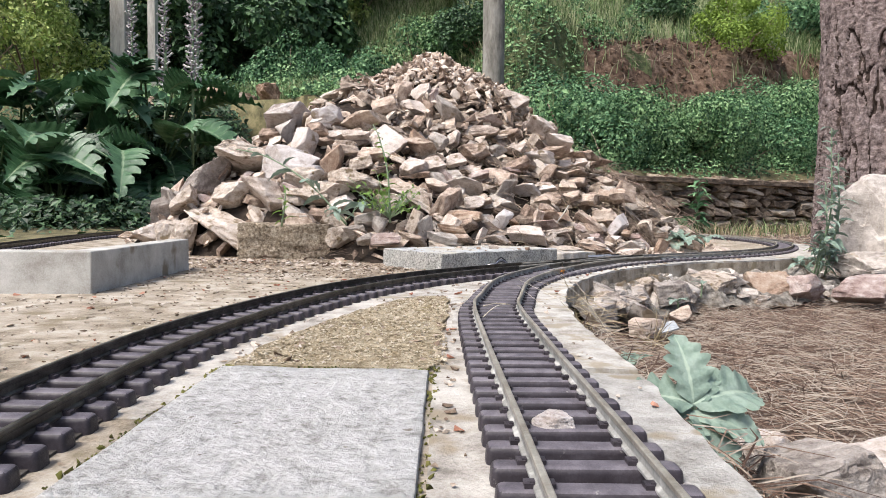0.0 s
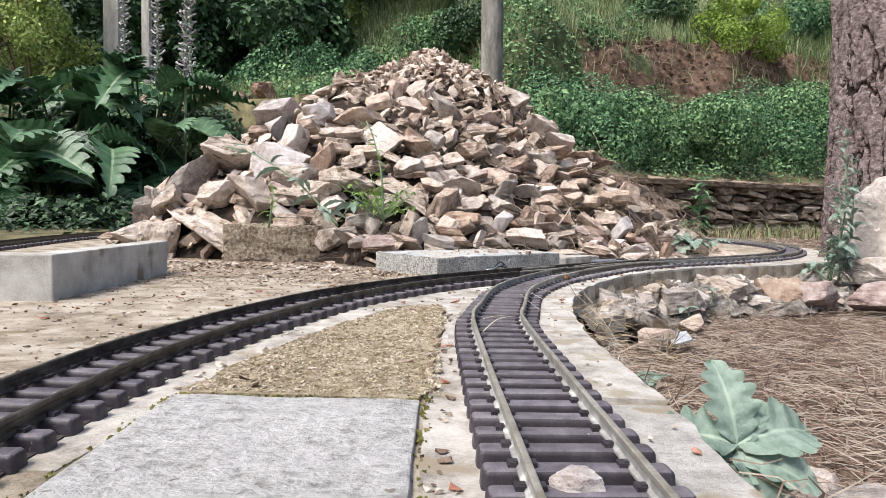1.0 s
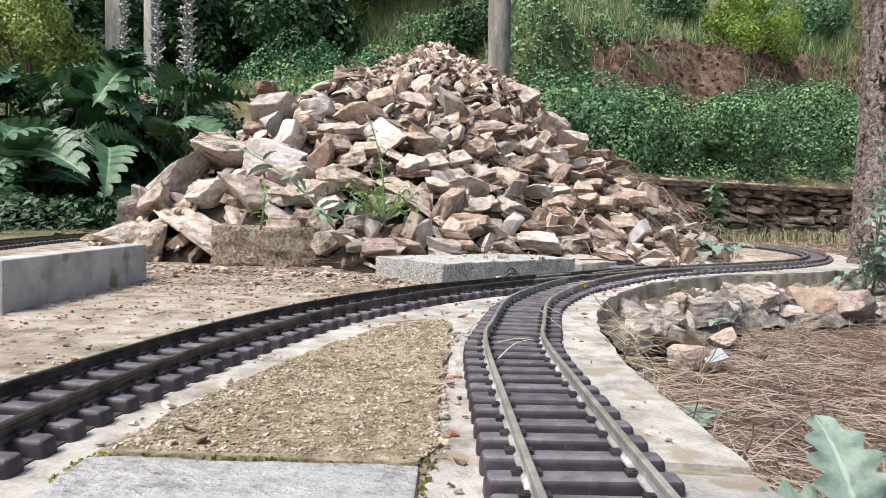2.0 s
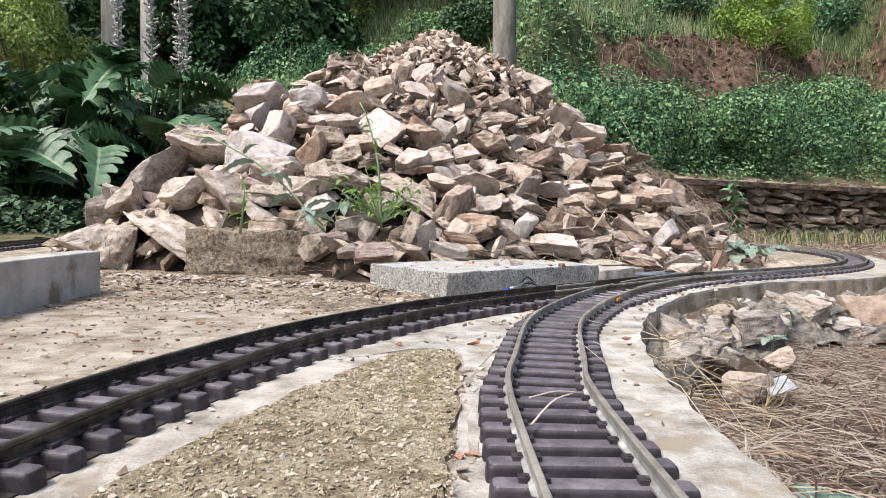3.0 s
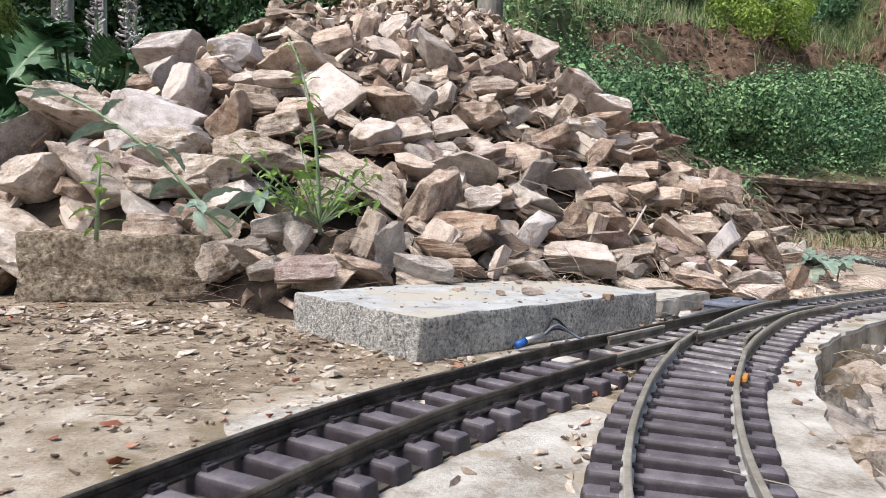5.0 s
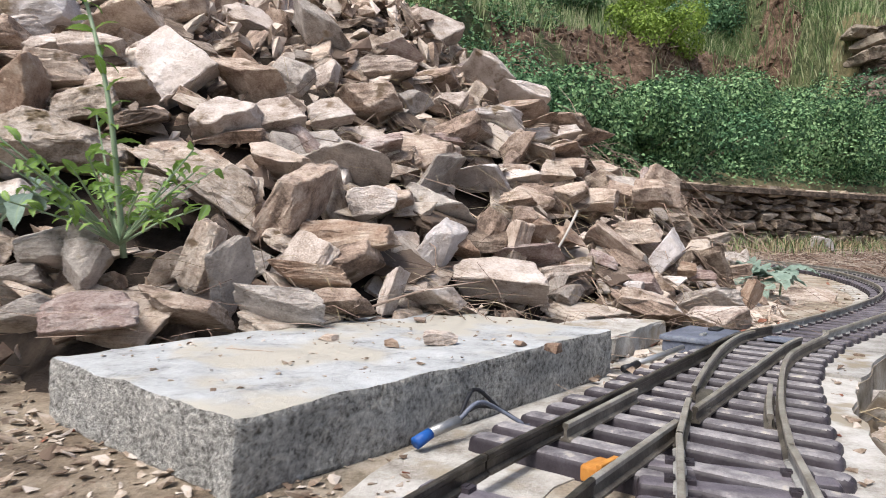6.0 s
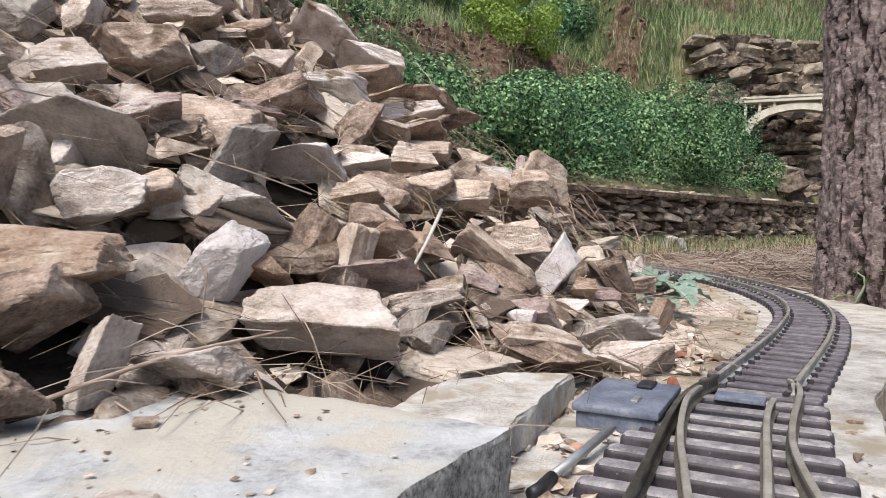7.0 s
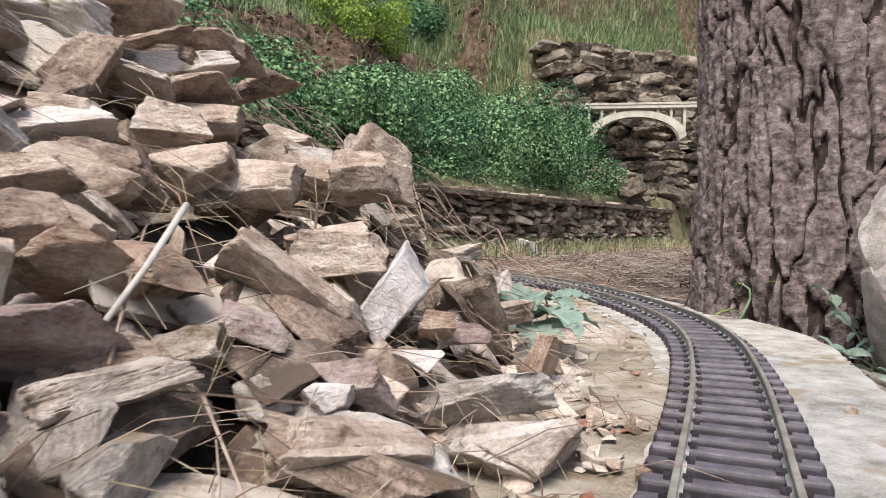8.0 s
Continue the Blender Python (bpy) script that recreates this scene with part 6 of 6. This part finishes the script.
for x, y, z, sx, sy, sz, rz, tone in [(0.374, 1.192, -0.056, 0.075, 0.055, 0.062, 20, "grey"), (0.475, 1.40, -0.038, 0.10, 0.07, 0.04, 35, "grey"), (0.61, 1.555, -0.038, 0.10, 0.07, 0.045, 40, "mortar"), (0.355, 1.14, -0.064, 0.06, 0.05, 0.03, 60, "tan"), (0.67, 1.605, -0.03, 0.08, 0.07, 0.05, 30, "grey"), (0.46, 1.30, -0.07, 0.05, 0.04, 0.035, 10, "tan")]:
    s = part("stone", SHAPES[tone][int(x * 100) % 6], parent=foot)
    s.matrix_basis = pose(x, y, z, 6, -8, rz) @ Matrix.Diagonal((sx, sy, sz, 1))


# ---- grit and chips on the concrete ----
def yard(r):
    while True:
        x, y = r.uniform(-0.95, 0.1), r.uniform(0.45, 1.72)
        c = lerp_line(y, [(b[1], b[0]) for b in LINE_B[:11]])
        if y < 1.25 and x > c - 0.055:
            continue
        if -0.13 < x < 0.3 and math.hypot((x - 0.088) / 0.19, (y - 1.494) / 0.16) < 0.8:
            continue
        return Vector((x, y, 0.001)), 8


def yard_far(r):
    while True:
        p, t = yard(r)
        if p.y > 1.15 or r.random() < 0.35:
            return p, t


def bed_chips(r):
    while True:
        x, y = r.uniform(-0.13, 0.034), r.uniform(0.53, 0.945)
        if x > lerp_line(y, [(0.53, -0.126), (0.62, -0.114), (0.705, -0.094), (0.80, -0.066), (0.905, -0.028), (0.945, 0.0)]):
            return Vector((x, y, 0.0035)), 12


def along_tracks(r):
    line, lo, hi = r.choice([(LINE_A, 0.05, 0.07), (LINE_B, 0.045, 0.09), (LINE_A, 0.045, 0.06), (LINE_C, 0.05, 0.085)])
    i = r.randrange(len(line) - 1)
    u = r.random()
    x, y = line[i][0] + (line[i + 1][0] - line[i][0]) * u, line[i][1] + (line[i + 1][1] - line[i][1]) * u
    d = Vector((line[i + 1][0] - line[i][0], line[i + 1][1] - line[i][1], 0)).normalized()
    side = r.choice((-1, 1)) * r.uniform(lo, hi)
    if line is not LINE_B:
        side = -abs(side) if r.random() < 0.75 else abs(side)
    return Vector((x + d.y * side, y - d.x * side, 0.0045 if side > 0 and line is LINE_A else 0.002)), 10


def by_points(r):
    while True:
        x, y = r.uniform(0.22, 0.62), r.uniform(1.50, 1.95)
        c = lerp_line(x, [(b[0], b[1]) for b in LINE_B[10:13] + LINE_C[:5]])
        if y > c + 0.062:
            return Vector((x, y, 0.003)), 14


chips(8500, yard_far, (0.002, 0.0065), "grit", "loose_grit", None, "tan stone grit scattered over the concrete", 71, (0.2, 0.45))
def heap_edge(r):
    x = r.uniform(-0.75, 0.06)
    return Vector((x, lerp_line(x, [(-0.75, 1.62), (-0.45, 1.56), (-0.2, 1.50), (0.06, 1.45)]) - abs(r.gauss(0, 0.09)), 0.002)), 14


chips(900, heap_edge, (0.004, 0.014), "grit", "foot_flakes", None, "flat stone flakes fallen at the foot of the heap", 70, (0.15, 0.35))
def on_slab(r):
    a, b, turn = r.uniform(-0.15, 0.15), r.uniform(-0.08, 0.08), radians(ang)
    return Vector((0.088 + a * math.cos(turn) - b * math.sin(turn), 1.494 + a * math.sin(turn) + b * math.cos(turn), 0.0368)), 10


chips(170, on_slab, (0.0012, 0.005), "grit", "slab_grit", None, "sandy grit lying on the concrete slab", 69, (0.2, 0.4))
chips(220, yard, (0.003, 0.009), "redgrit", "brick_grit", None, "red brick fragments scattered over the concrete", 72, (0.2, 0.45))
chips(4800, bed_chips, (0.0012, 0.0034), "bedgrit", "bed_grit", None, "yellowish pea gravel in the patch", 73, (0.3, 0.6))
chips(90, bed_chips, (0.003, 0.009), "grit", "bed_pebbles", None, "pale flat pebbles in the patch", 74, (0.25, 0.45))
chips(500, along_tracks, (0.002, 0.008), "grit", "track_grit", None, "small stone chips beside the sleepers", 75, (0.25, 0.5))
chips(60, along_tracks, (0.005, 0.012), "redgrit", "track_brick_chips", None, "red chips beside the sleepers", 76, (0.25, 0.5))
chips(420, by_points, (0.004, 0.02), "grit", "points_chips", None, "chips and grit beside the points", 77, (0.25, 0.5))
chips(60, by_points, (0.005, 0.014), "redgrit", "points_brick_chips", None, "reddish chips beside the points", 78, (0.25, 0.5))


def joint_moss(r):
    side = r.random()
    if side < 0.45:
        return Vector((r.uniform(-0.13, 0.03), 0.524 + r.gauss(0, 0.004), 0.002)), 20
    if side < 0.75:
        return Vector((0.0245 + r.gauss(0, 0.002), r.uniform(0.2, 0.53), 0.001)), 20
    return Vector((-0.131 + r.gauss(0, 0.002), r.uniform(0.3, 0.53), 0.001)), 20


chips(350, joint_moss, (0.0015, 0.004), "moss", "joint_moss", None, "yellow-green moss in the joints round the pad", 79, (0.4, 0.8))
for name in ("slab_grit", "foot_flakes", "loose_grit", "brick_grit", "bed_grit", "bed_pebbles", "track_grit", "track_brick_chips", "points_chips", "points_brick_chips", "joint_moss"):
    tagged(bpy.data.objects[name], category="moss" if name == "joint_moss" else "gravel", kind="stuff")


# ---- needles, straw and twigs ----
def strands(name, label, category, count, place, mat, seed, length, width, rise=0.15):
    """Fallen needles, straw or twigs as thin bent strips."""
    r = random.Random(seed)
    verts, faces = [], []
    for _ in range(count):
        p, n0 = place(r)
        a = r.uniform(0, 6.283)
        s = r.uniform(*length)
        d = Vector((math.cos(a), math.sin(a), 0))
        d = (d - n0 * d.dot(n0) + n0 * r.gauss(0, rise)).normalized()
        side = d.cross(n0).normalized() * width * r.uniform(0.6, 1.3)
        mid = p + d * s * 0.5 + n0 * s * r.uniform(0.0, 0.14) + side * r.gauss(0, 6)
        end = p + d * s
        up = n0 * width
        o = len(verts)
        verts += [p - side, p + side, p + up, mid - side, mid + side, mid + up, end - side * 0.5, end + side * 0.5, end + up * 0.5]
        for b in (0, 3):
            for i, j in ((0, 1), (1, 2), (2, 0)):
                faces.append((o + b + i, o + b + j, o + b + 3 + j, o + b + 3 + i))
    return tagged(new(name, raw_mesh(name, verts, faces, mat)), label, category, kind="stuff")


UP = Vector((0, 0, 1))


def right_floor(r):
    while True:
        x, y = 0.19 + abs(r.gauss(0, 0.55)), r.uniform(0.25, 2.1)
        k = lerp_line(y, [(q[1], q[0]) for q in KERB])
        if x > k + 0.012:
            return Vector((x, y, ground_height(x, y) + r.uniform(0.0, 0.008))), UP


def far_floor(r):
    while True:
        x, y = r.uniform(0.9, 4.5), r.uniform(2.0, 5.0)
        k = lerp_line(y, [(q[1], q[0]) for q in KERB])
        if x > k + 0.03 and y < lerp_line(x, WALL_LINE) - 0.05:
            return Vector((x, y, ground_height(x, y) + r.uniform(0.0, 0.006))), UP


def kerb_edge(r):
    u = r.uniform(0.40, 0.55)
    p = kerb[int(len(kerb) * u)]
    x, y = p.x + abs(r.gauss(0, 0.035)) + 0.004, p.y + r.gauss(0, 0.02)
    return Vector((x, y, ground_height(x, y) + r.uniform(0.01, 0.05))), UP


def heap(r):
    while True:
        x, y = r.gauss(0.45, 0.3), r.uniform(1.55, 2.6)
        h = pile_height(x, y)
        if h > 0.0 and x < 1.0:
            g = Vector((-(pile_height(x + 0.02, y) - h) / 0.02, -(pile_height(x, y + 0.02) - h) / 0.02, 1)).normalized()
            return Vector((x, y, h + r.uniform(-0.012, 0.018))), g


def heap_foot(r):
    while True:
        x, y = r.uniform(-0.3, 0.9), r.uniform(1.5, 2.1)
        h = pile_height(x, y)
        if -0.03 < h < 0.06:
            return Vector((x, y, max(h, 0) + r.uniform(0.004, 0.02))), UP


strands("pine_needles", "brown fallen pine needles covering the forest floor", "pine needles", 15000, right_floor, "needles", 81, (0.025, 0.075), 0.0006)
strands("far_needles", "brown pine needles under the pine and wall", "pine needles", 7000, far_floor, "needles", 82, (0.05, 0.14), 0.0016)
strands("dry_straw", "dry grass straw along the kerb edge", "straw", 220, kerb_edge, "straw", 83, (0.02, 0.06), 0.0004, 0.3)
strands("heap_needles", "dry pine needles and grass caught among the stones", "pine needles", 750, heap, "straw", 84, (0.03, 0.085), 0.00026, 0.12)
strands("heap_red_needles", "reddish brown pine needles caught among the stones", "pine needles", 800, heap, "needles", 88, (0.03, 0.10), 0.0003, 0.12)
strands("heap_twigs", "thin dry twigs lying over the stones", "twigs", 75, heap, "twig", 85, (0.06, 0.16), 0.0009, 0.15)
strands("foot_twigs", "dry twigs at the foot of the heap", "twigs", 300, heap_foot, "twig", 86, (0.03, 0.09), 0.0004, 0.12)


def flank(r):
    while True:
        x, y = r.uniform(0.5, 0.98), r.uniform(2.0, 2.75)
        h = pile_height(x, y)
        if h > 0.0:
            return Vector((x, y, h + r.uniform(0.01, 0.06))), Vector((0.5, -0.3, 0.8)).normalized()


strands("brushwood", "pale dry brushwood lying on the flank of the heap", "twigs", 220, flank, "twig", 87, (0.06, 0.17), 0.0009, 0.12)
v, f = tube(spline([(0.089, 1.590, 0.046), (0.138, 1.612, 0.058), (0.196, 1.645, 0.063)], 0.01), 0.0012, 0.0008, 6)
tagged(new("branch", raw_mesh("branch", v, f, "twig", True)), "thin brown branch lying over the stones", "branch")
v, f = tube([Vector((0.302, 1.778, 0.082)), Vector((0.322, 1.800, 0.104)), Vector((0.342, 1.822, 0.130))], 0.0013, 0.0016, 8)
tagged(new("stick", raw_mesh("stick", v, f, "timber", True)), "pale broken stick standing among the stones", "stick")

# ---- plants close by ----
SOW = [leaf_mesh(0.075, 0.024, 5, 0.36, 0.16 + 0.09 * k, "bluegreen", "palerib", 90 + k, 26) for k in range(3)]


def rosette(name, label, x, y, z, leaves, size, seed):
    r = random.Random(seed)
    t = thing(name, label, "plant", (x, y, z))
    top = max(leaf[3] for leaf in leaves)
    v, f = tube([Vector((0, 0, -0.02)), Vector((0.002, 0, top * 0.5)), Vector((0, 0.002, top + 0.002))], 0.0018, 0.0012, 6)
    part("stem", raw_mesh("stem", v, f, "midrib"), parent=t)
    for a, rise, s, hz, *roll in leaves:
        lf = part("leaf", SOW[r.randrange(3)], parent=t)
        lf.matrix_basis = pose(0, 0, hz, r.gauss(0, 6) + sum(roll), -rise, a) @ Matrix.Scale(s * size, 4)
    return t


rosette("sow_thistle", "blue-green leafy weed with toothed leaves beside the kerb", 0.200, 0.486, -0.044,
        [(100, 62, 0.72, 0.034), (14, 14, 0.84, 0.034, 42), (-62, -48, 0.80, 0.030), (-18, -14, 0.66, 0.028, 30), (170, 10, 0.68, 0.034, -38), (150, -6, 0.60, 0.028, -34), (58, 40, 0.55, 0.032, 20), (-115, -30, 0.5, 0.024)], 1.0, 3)
rosette("sow_thistle", "blue-green weed growing between stones and track", 0.690, 2.005, 0.022,
        [(150, 12, 1.0, 0.02), (210, 6, 1.1, 0.02), (270, 8, 1.1, 0.02), (-40, 8, 1.0, 0.015), (60, 15, 0.9, 0.02), (100, 30, 0.9, 0.02), (10, 6, 1.0, 0.015), (240, 2, 1.2, 0.01)], 0.9, 5)
rosette("sow_thistle", "small blue-green weed among the track-side stones", 0.79, 2.10, 0.022,
        [(200, 10, 0.8, 0.02), (260, 0, 0.7, 0.02), (-30, 5, 0.8, 0.02)], 1.0, 6)


def weed(name, label, base, tip, leaves, mat, size, seed, bush=0):
    """A leafy stem from its base to its tip."""
    r = random.Random(seed)
    t = thing(name, label, "plant", base)
    b, e = Vector((0, 0, 0)), Vector(tip) - Vector(base)
    line = spline([b, b.lerp(e, 0.35) + Vector((0.01, -0.02, 0.03)), b.lerp(e, 0.7) + Vector((0.005, -0.01, 0.03)), e], 0.012)
    v, f = tube(line, 0.0028, 0.0012, 6)
    part("stem", raw_mesh("stem", v, f, "midrib", True), parent=t)
    me = leaf_mesh(0.06, 0.009, 4, 0.15, 0.3, mat, "midrib", seed, 10)
    for i in range(leaves):
        u = 0.15 + 0.85 * i / leaves
        p = line[min(len(line) - 1, int(u * len(line)))]
        lf = part("leaf", me, parent=t)
        lf.matrix_basis = Matrix.Translation(p) @ pose(0, 0, 0, r.gauss(0, 20), -r.uniform(-15, 55), i * 137 + r.gauss(0, 15)) @ Matrix.Scale(size * r.uniform(0.7, 1.2) * (1.1 - 0.5 * u), 4)
    small = leaf_mesh(0.030, 0.0065, 3, 0.2, 0.3, mat, "midrib", seed + 1, 8) if bush else None
    for i in range(bush):
        a = r.uniform(0, 6.283)
        d = Vector((math.cos(a), math.sin(a), r.uniform(0.1, 1.1)))
        q = [b + Vector((0, -0.01, 0.01)), b + d * 0.03 + Vector((0, -0.015, 0.02)), b + d * r.uniform(0.04, 0.095) + Vector((0, -0.02, 0.025))]
        v, f = tube(q, 0.0011, 0.0006, 5)
        part("stem", raw_mesh("stem", v, f, "midrib"), parent=t)
        for k in range(7):
            lf = part("leaf", small, parent=t)
            lf.matrix_basis = Matrix.Translation(q[1].lerp(q[2], k / 6)) @ pose(0, 0, 0, r.gauss(0, 35), -r.uniform(-40, 60), r.uniform(0, 360)) @ Matrix.Scale(size * r.uniform(0.6, 1.35), 4)
    return t


weed("tall_weed", "tall yellow-green weed growing out of the stone heap", (-0.092, 1.585, 0.085), (-0.135, 1.60, 0.305), 30, "weedleaf", 0.42, 11, 26)
weed("arching_weed", "arching weed stem with blue-green leaves on the heap", (-0.185, 1.565, 0.08), (-0.445, 1.60, 0.245), 9, "bluegreen", 1.1, 12, 2)
weed("small_weed", "small green weed in a gap of the heap", (-0.325, 1.555, 0.075), (-0.318, 1.55, 0.15), 12, "weedleaf", 0.5, 13, 0)
for i, (x, y, h) in enumerate([(0.955, 1.78, 0.33), (0.985, 1.80, 0.28), (0.935, 1.76, 0.20), (1.095, 1.905, 0.09)]):
    weed("feathery_sapling", "slender sapling with small grey-green leaves by the pine", (x, y, -0.04), (x + 0.02, y, h), 34, "bluegreen", 0.8, 20 + i, 3)
weed("small_weed", "small bright green weed at the foot of the pine", (1.105, 2.095, -0.02), (1.11, 2.085, 0.04), 4, "weedleaf", 0.7, 30, 0)
weed("wall_weed", "green weed against the foot of the wall", (1.30, 3.70, -0.02), (1.32, 3.66, 0.30), 40, "leafmid", 1.6, 31, 14)



# ---- small finds by the track ----
for line, thick in (([(0.071, 0.738, 0.0195), (0.086, 0.745, 0.0215), (0.101, 0.751, 0.0195)], 0.0006), ([(0.070, 0.717, 0.0115), (0.083, 0.733, 0.0195), (0.097, 0.748, 0.0205)], 0.0007)):
    v, f = tube(spline(line, 0.004), thick, thick * 0.6, 6)
    tagged(new("dry_stem", raw_mesh("dry_stem", v, f, "palestem", True)), "pale dry grass stem lying across the sleepers", "stem", "stems on the track")
shard = box(0.034, 0.026, 0.003, (0, 0, 0), 0.0006, 0.0008, 4, 3)
for v in shard.verts:
    v.co.x += 0.35 * v.co.y
tagged(new("slate_shard", mesh_of(shard, "slate_shard", "slate")), "flat blue-grey slate shard lying on the needles", "shard").matrix_basis = pose(0.386, 1.135, -0.066, 14, -10, 20)
rosette("small_thistle", "small glaucous seedling beside the rough cement", 0.463, 1.327, -0.058, [(20, 20, 0.45, 0.01), (120, 15, 0.4, 0.01), (220, 10, 0.45, 0.01), (300, 25, 0.4, 0.01)], 0.8, 41)
rosette("small_thistle", "small glaucous seedling growing in rough cement", 0.565, 1.49, -0.040, [(40, 20, 0.4, 0.01), (150, 15, 0.4, 0.01), (260, 10, 0.4, 0.01)], 0.7, 42)
rosette("small_thistle", "small bright seedling between kerb and leafy weed", 0.222, 0.735, -0.050, [(0, 35, 0.4, 0.01), (80, 30, 0.45, 0.01), (170, 25, 0.4, 0.01), (260, 30, 0.4, 0.01)], 0.9, 43)
for i, (x, y) in enumerate([(0.742, 1.734), (0.528, 1.735), (0.53, 1.72), (0.196, 1.462 - 0.02)]):
    loose("brick_fragment", "small red-brown fragment lying on the concrete", x, y, 0.005 if i < 3 else 0.040, 0.012, 0.008, 0.006, 40 * i, "rust", "fragment", "red fragments", i % 3)
loose("wall_foot_stone", "small pale stone at the foot of the wall", 2.5, 4.30, 0.03, 0.12, 0.09, 0.08, 20, "white", "stone", "", 0)


def tuft(r):
    a, d = r.uniform(0, 6.283), abs(r.gauss(0, 0.012))
    return Vector((0.352 + math.cos(a) * d, 1.10 + math.sin(a) * d, -0.085)), Vector((r.gauss(0, 0.6), r.gauss(0, 0.6), 0.3)).normalized()


strands("dry_tuft", "dry straw-coloured grass tuft beside the kerb", "grass", 60, tuft, "straw", 97, (0.03, 0.08), 0.0006, 1.2)


def kerb_litter(r):
    u = r.uniform(0.36, 0.50)
    p = kerb[int(len(kerb) * u)]
    d = (kerb[int(len(kerb) * u) + 3] - p).normalized()
    away = 0.006 + abs(r.gauss(0, 0.03))
    return Vector((p.x + d.y * away, p.y - d.x * away, -0.03 - 0.5 * away + r.uniform(0.0, 0.02))), Vector((d.y, -d.x, 1)).normalized()


strands("kerb_litter", "long dry stems trailing along the kerb", "straw", 34, kerb_litter, "palestem", 98, (0.04, 0.13), 0.0005, 0.1)
# ---- clods and roots on the earth bank ----
def bank_face(r):
    while True:
        x = r.uniform(1.3, 6.0)
        f = r.uniform(1.95, 2.6)
        y = lerp_line(x, WALL_LINE) + f
        return Vector((x, y, ground_height(x, y) + r.uniform(-0.01, 0.02))), 40


chips(1300, bank_face, (0.02, 0.07), "redearth", "bank_clods", None, "crumbled reddish earth clods on the bank", 95, (0.3, 0.7))
tagged(bpy.data.objects["bank_clods"], category="earth", kind="stuff")
strands("bank_roots", "dry roots and stalks hanging on the earth bank", "roots", 900, lambda r: (bank_face(r)[0] + Vector((0, -0.03, 0.02)), Vector((0, -0.7, 0.7))), "twig", 96, (0.06, 0.2), 0.002, 0.3)
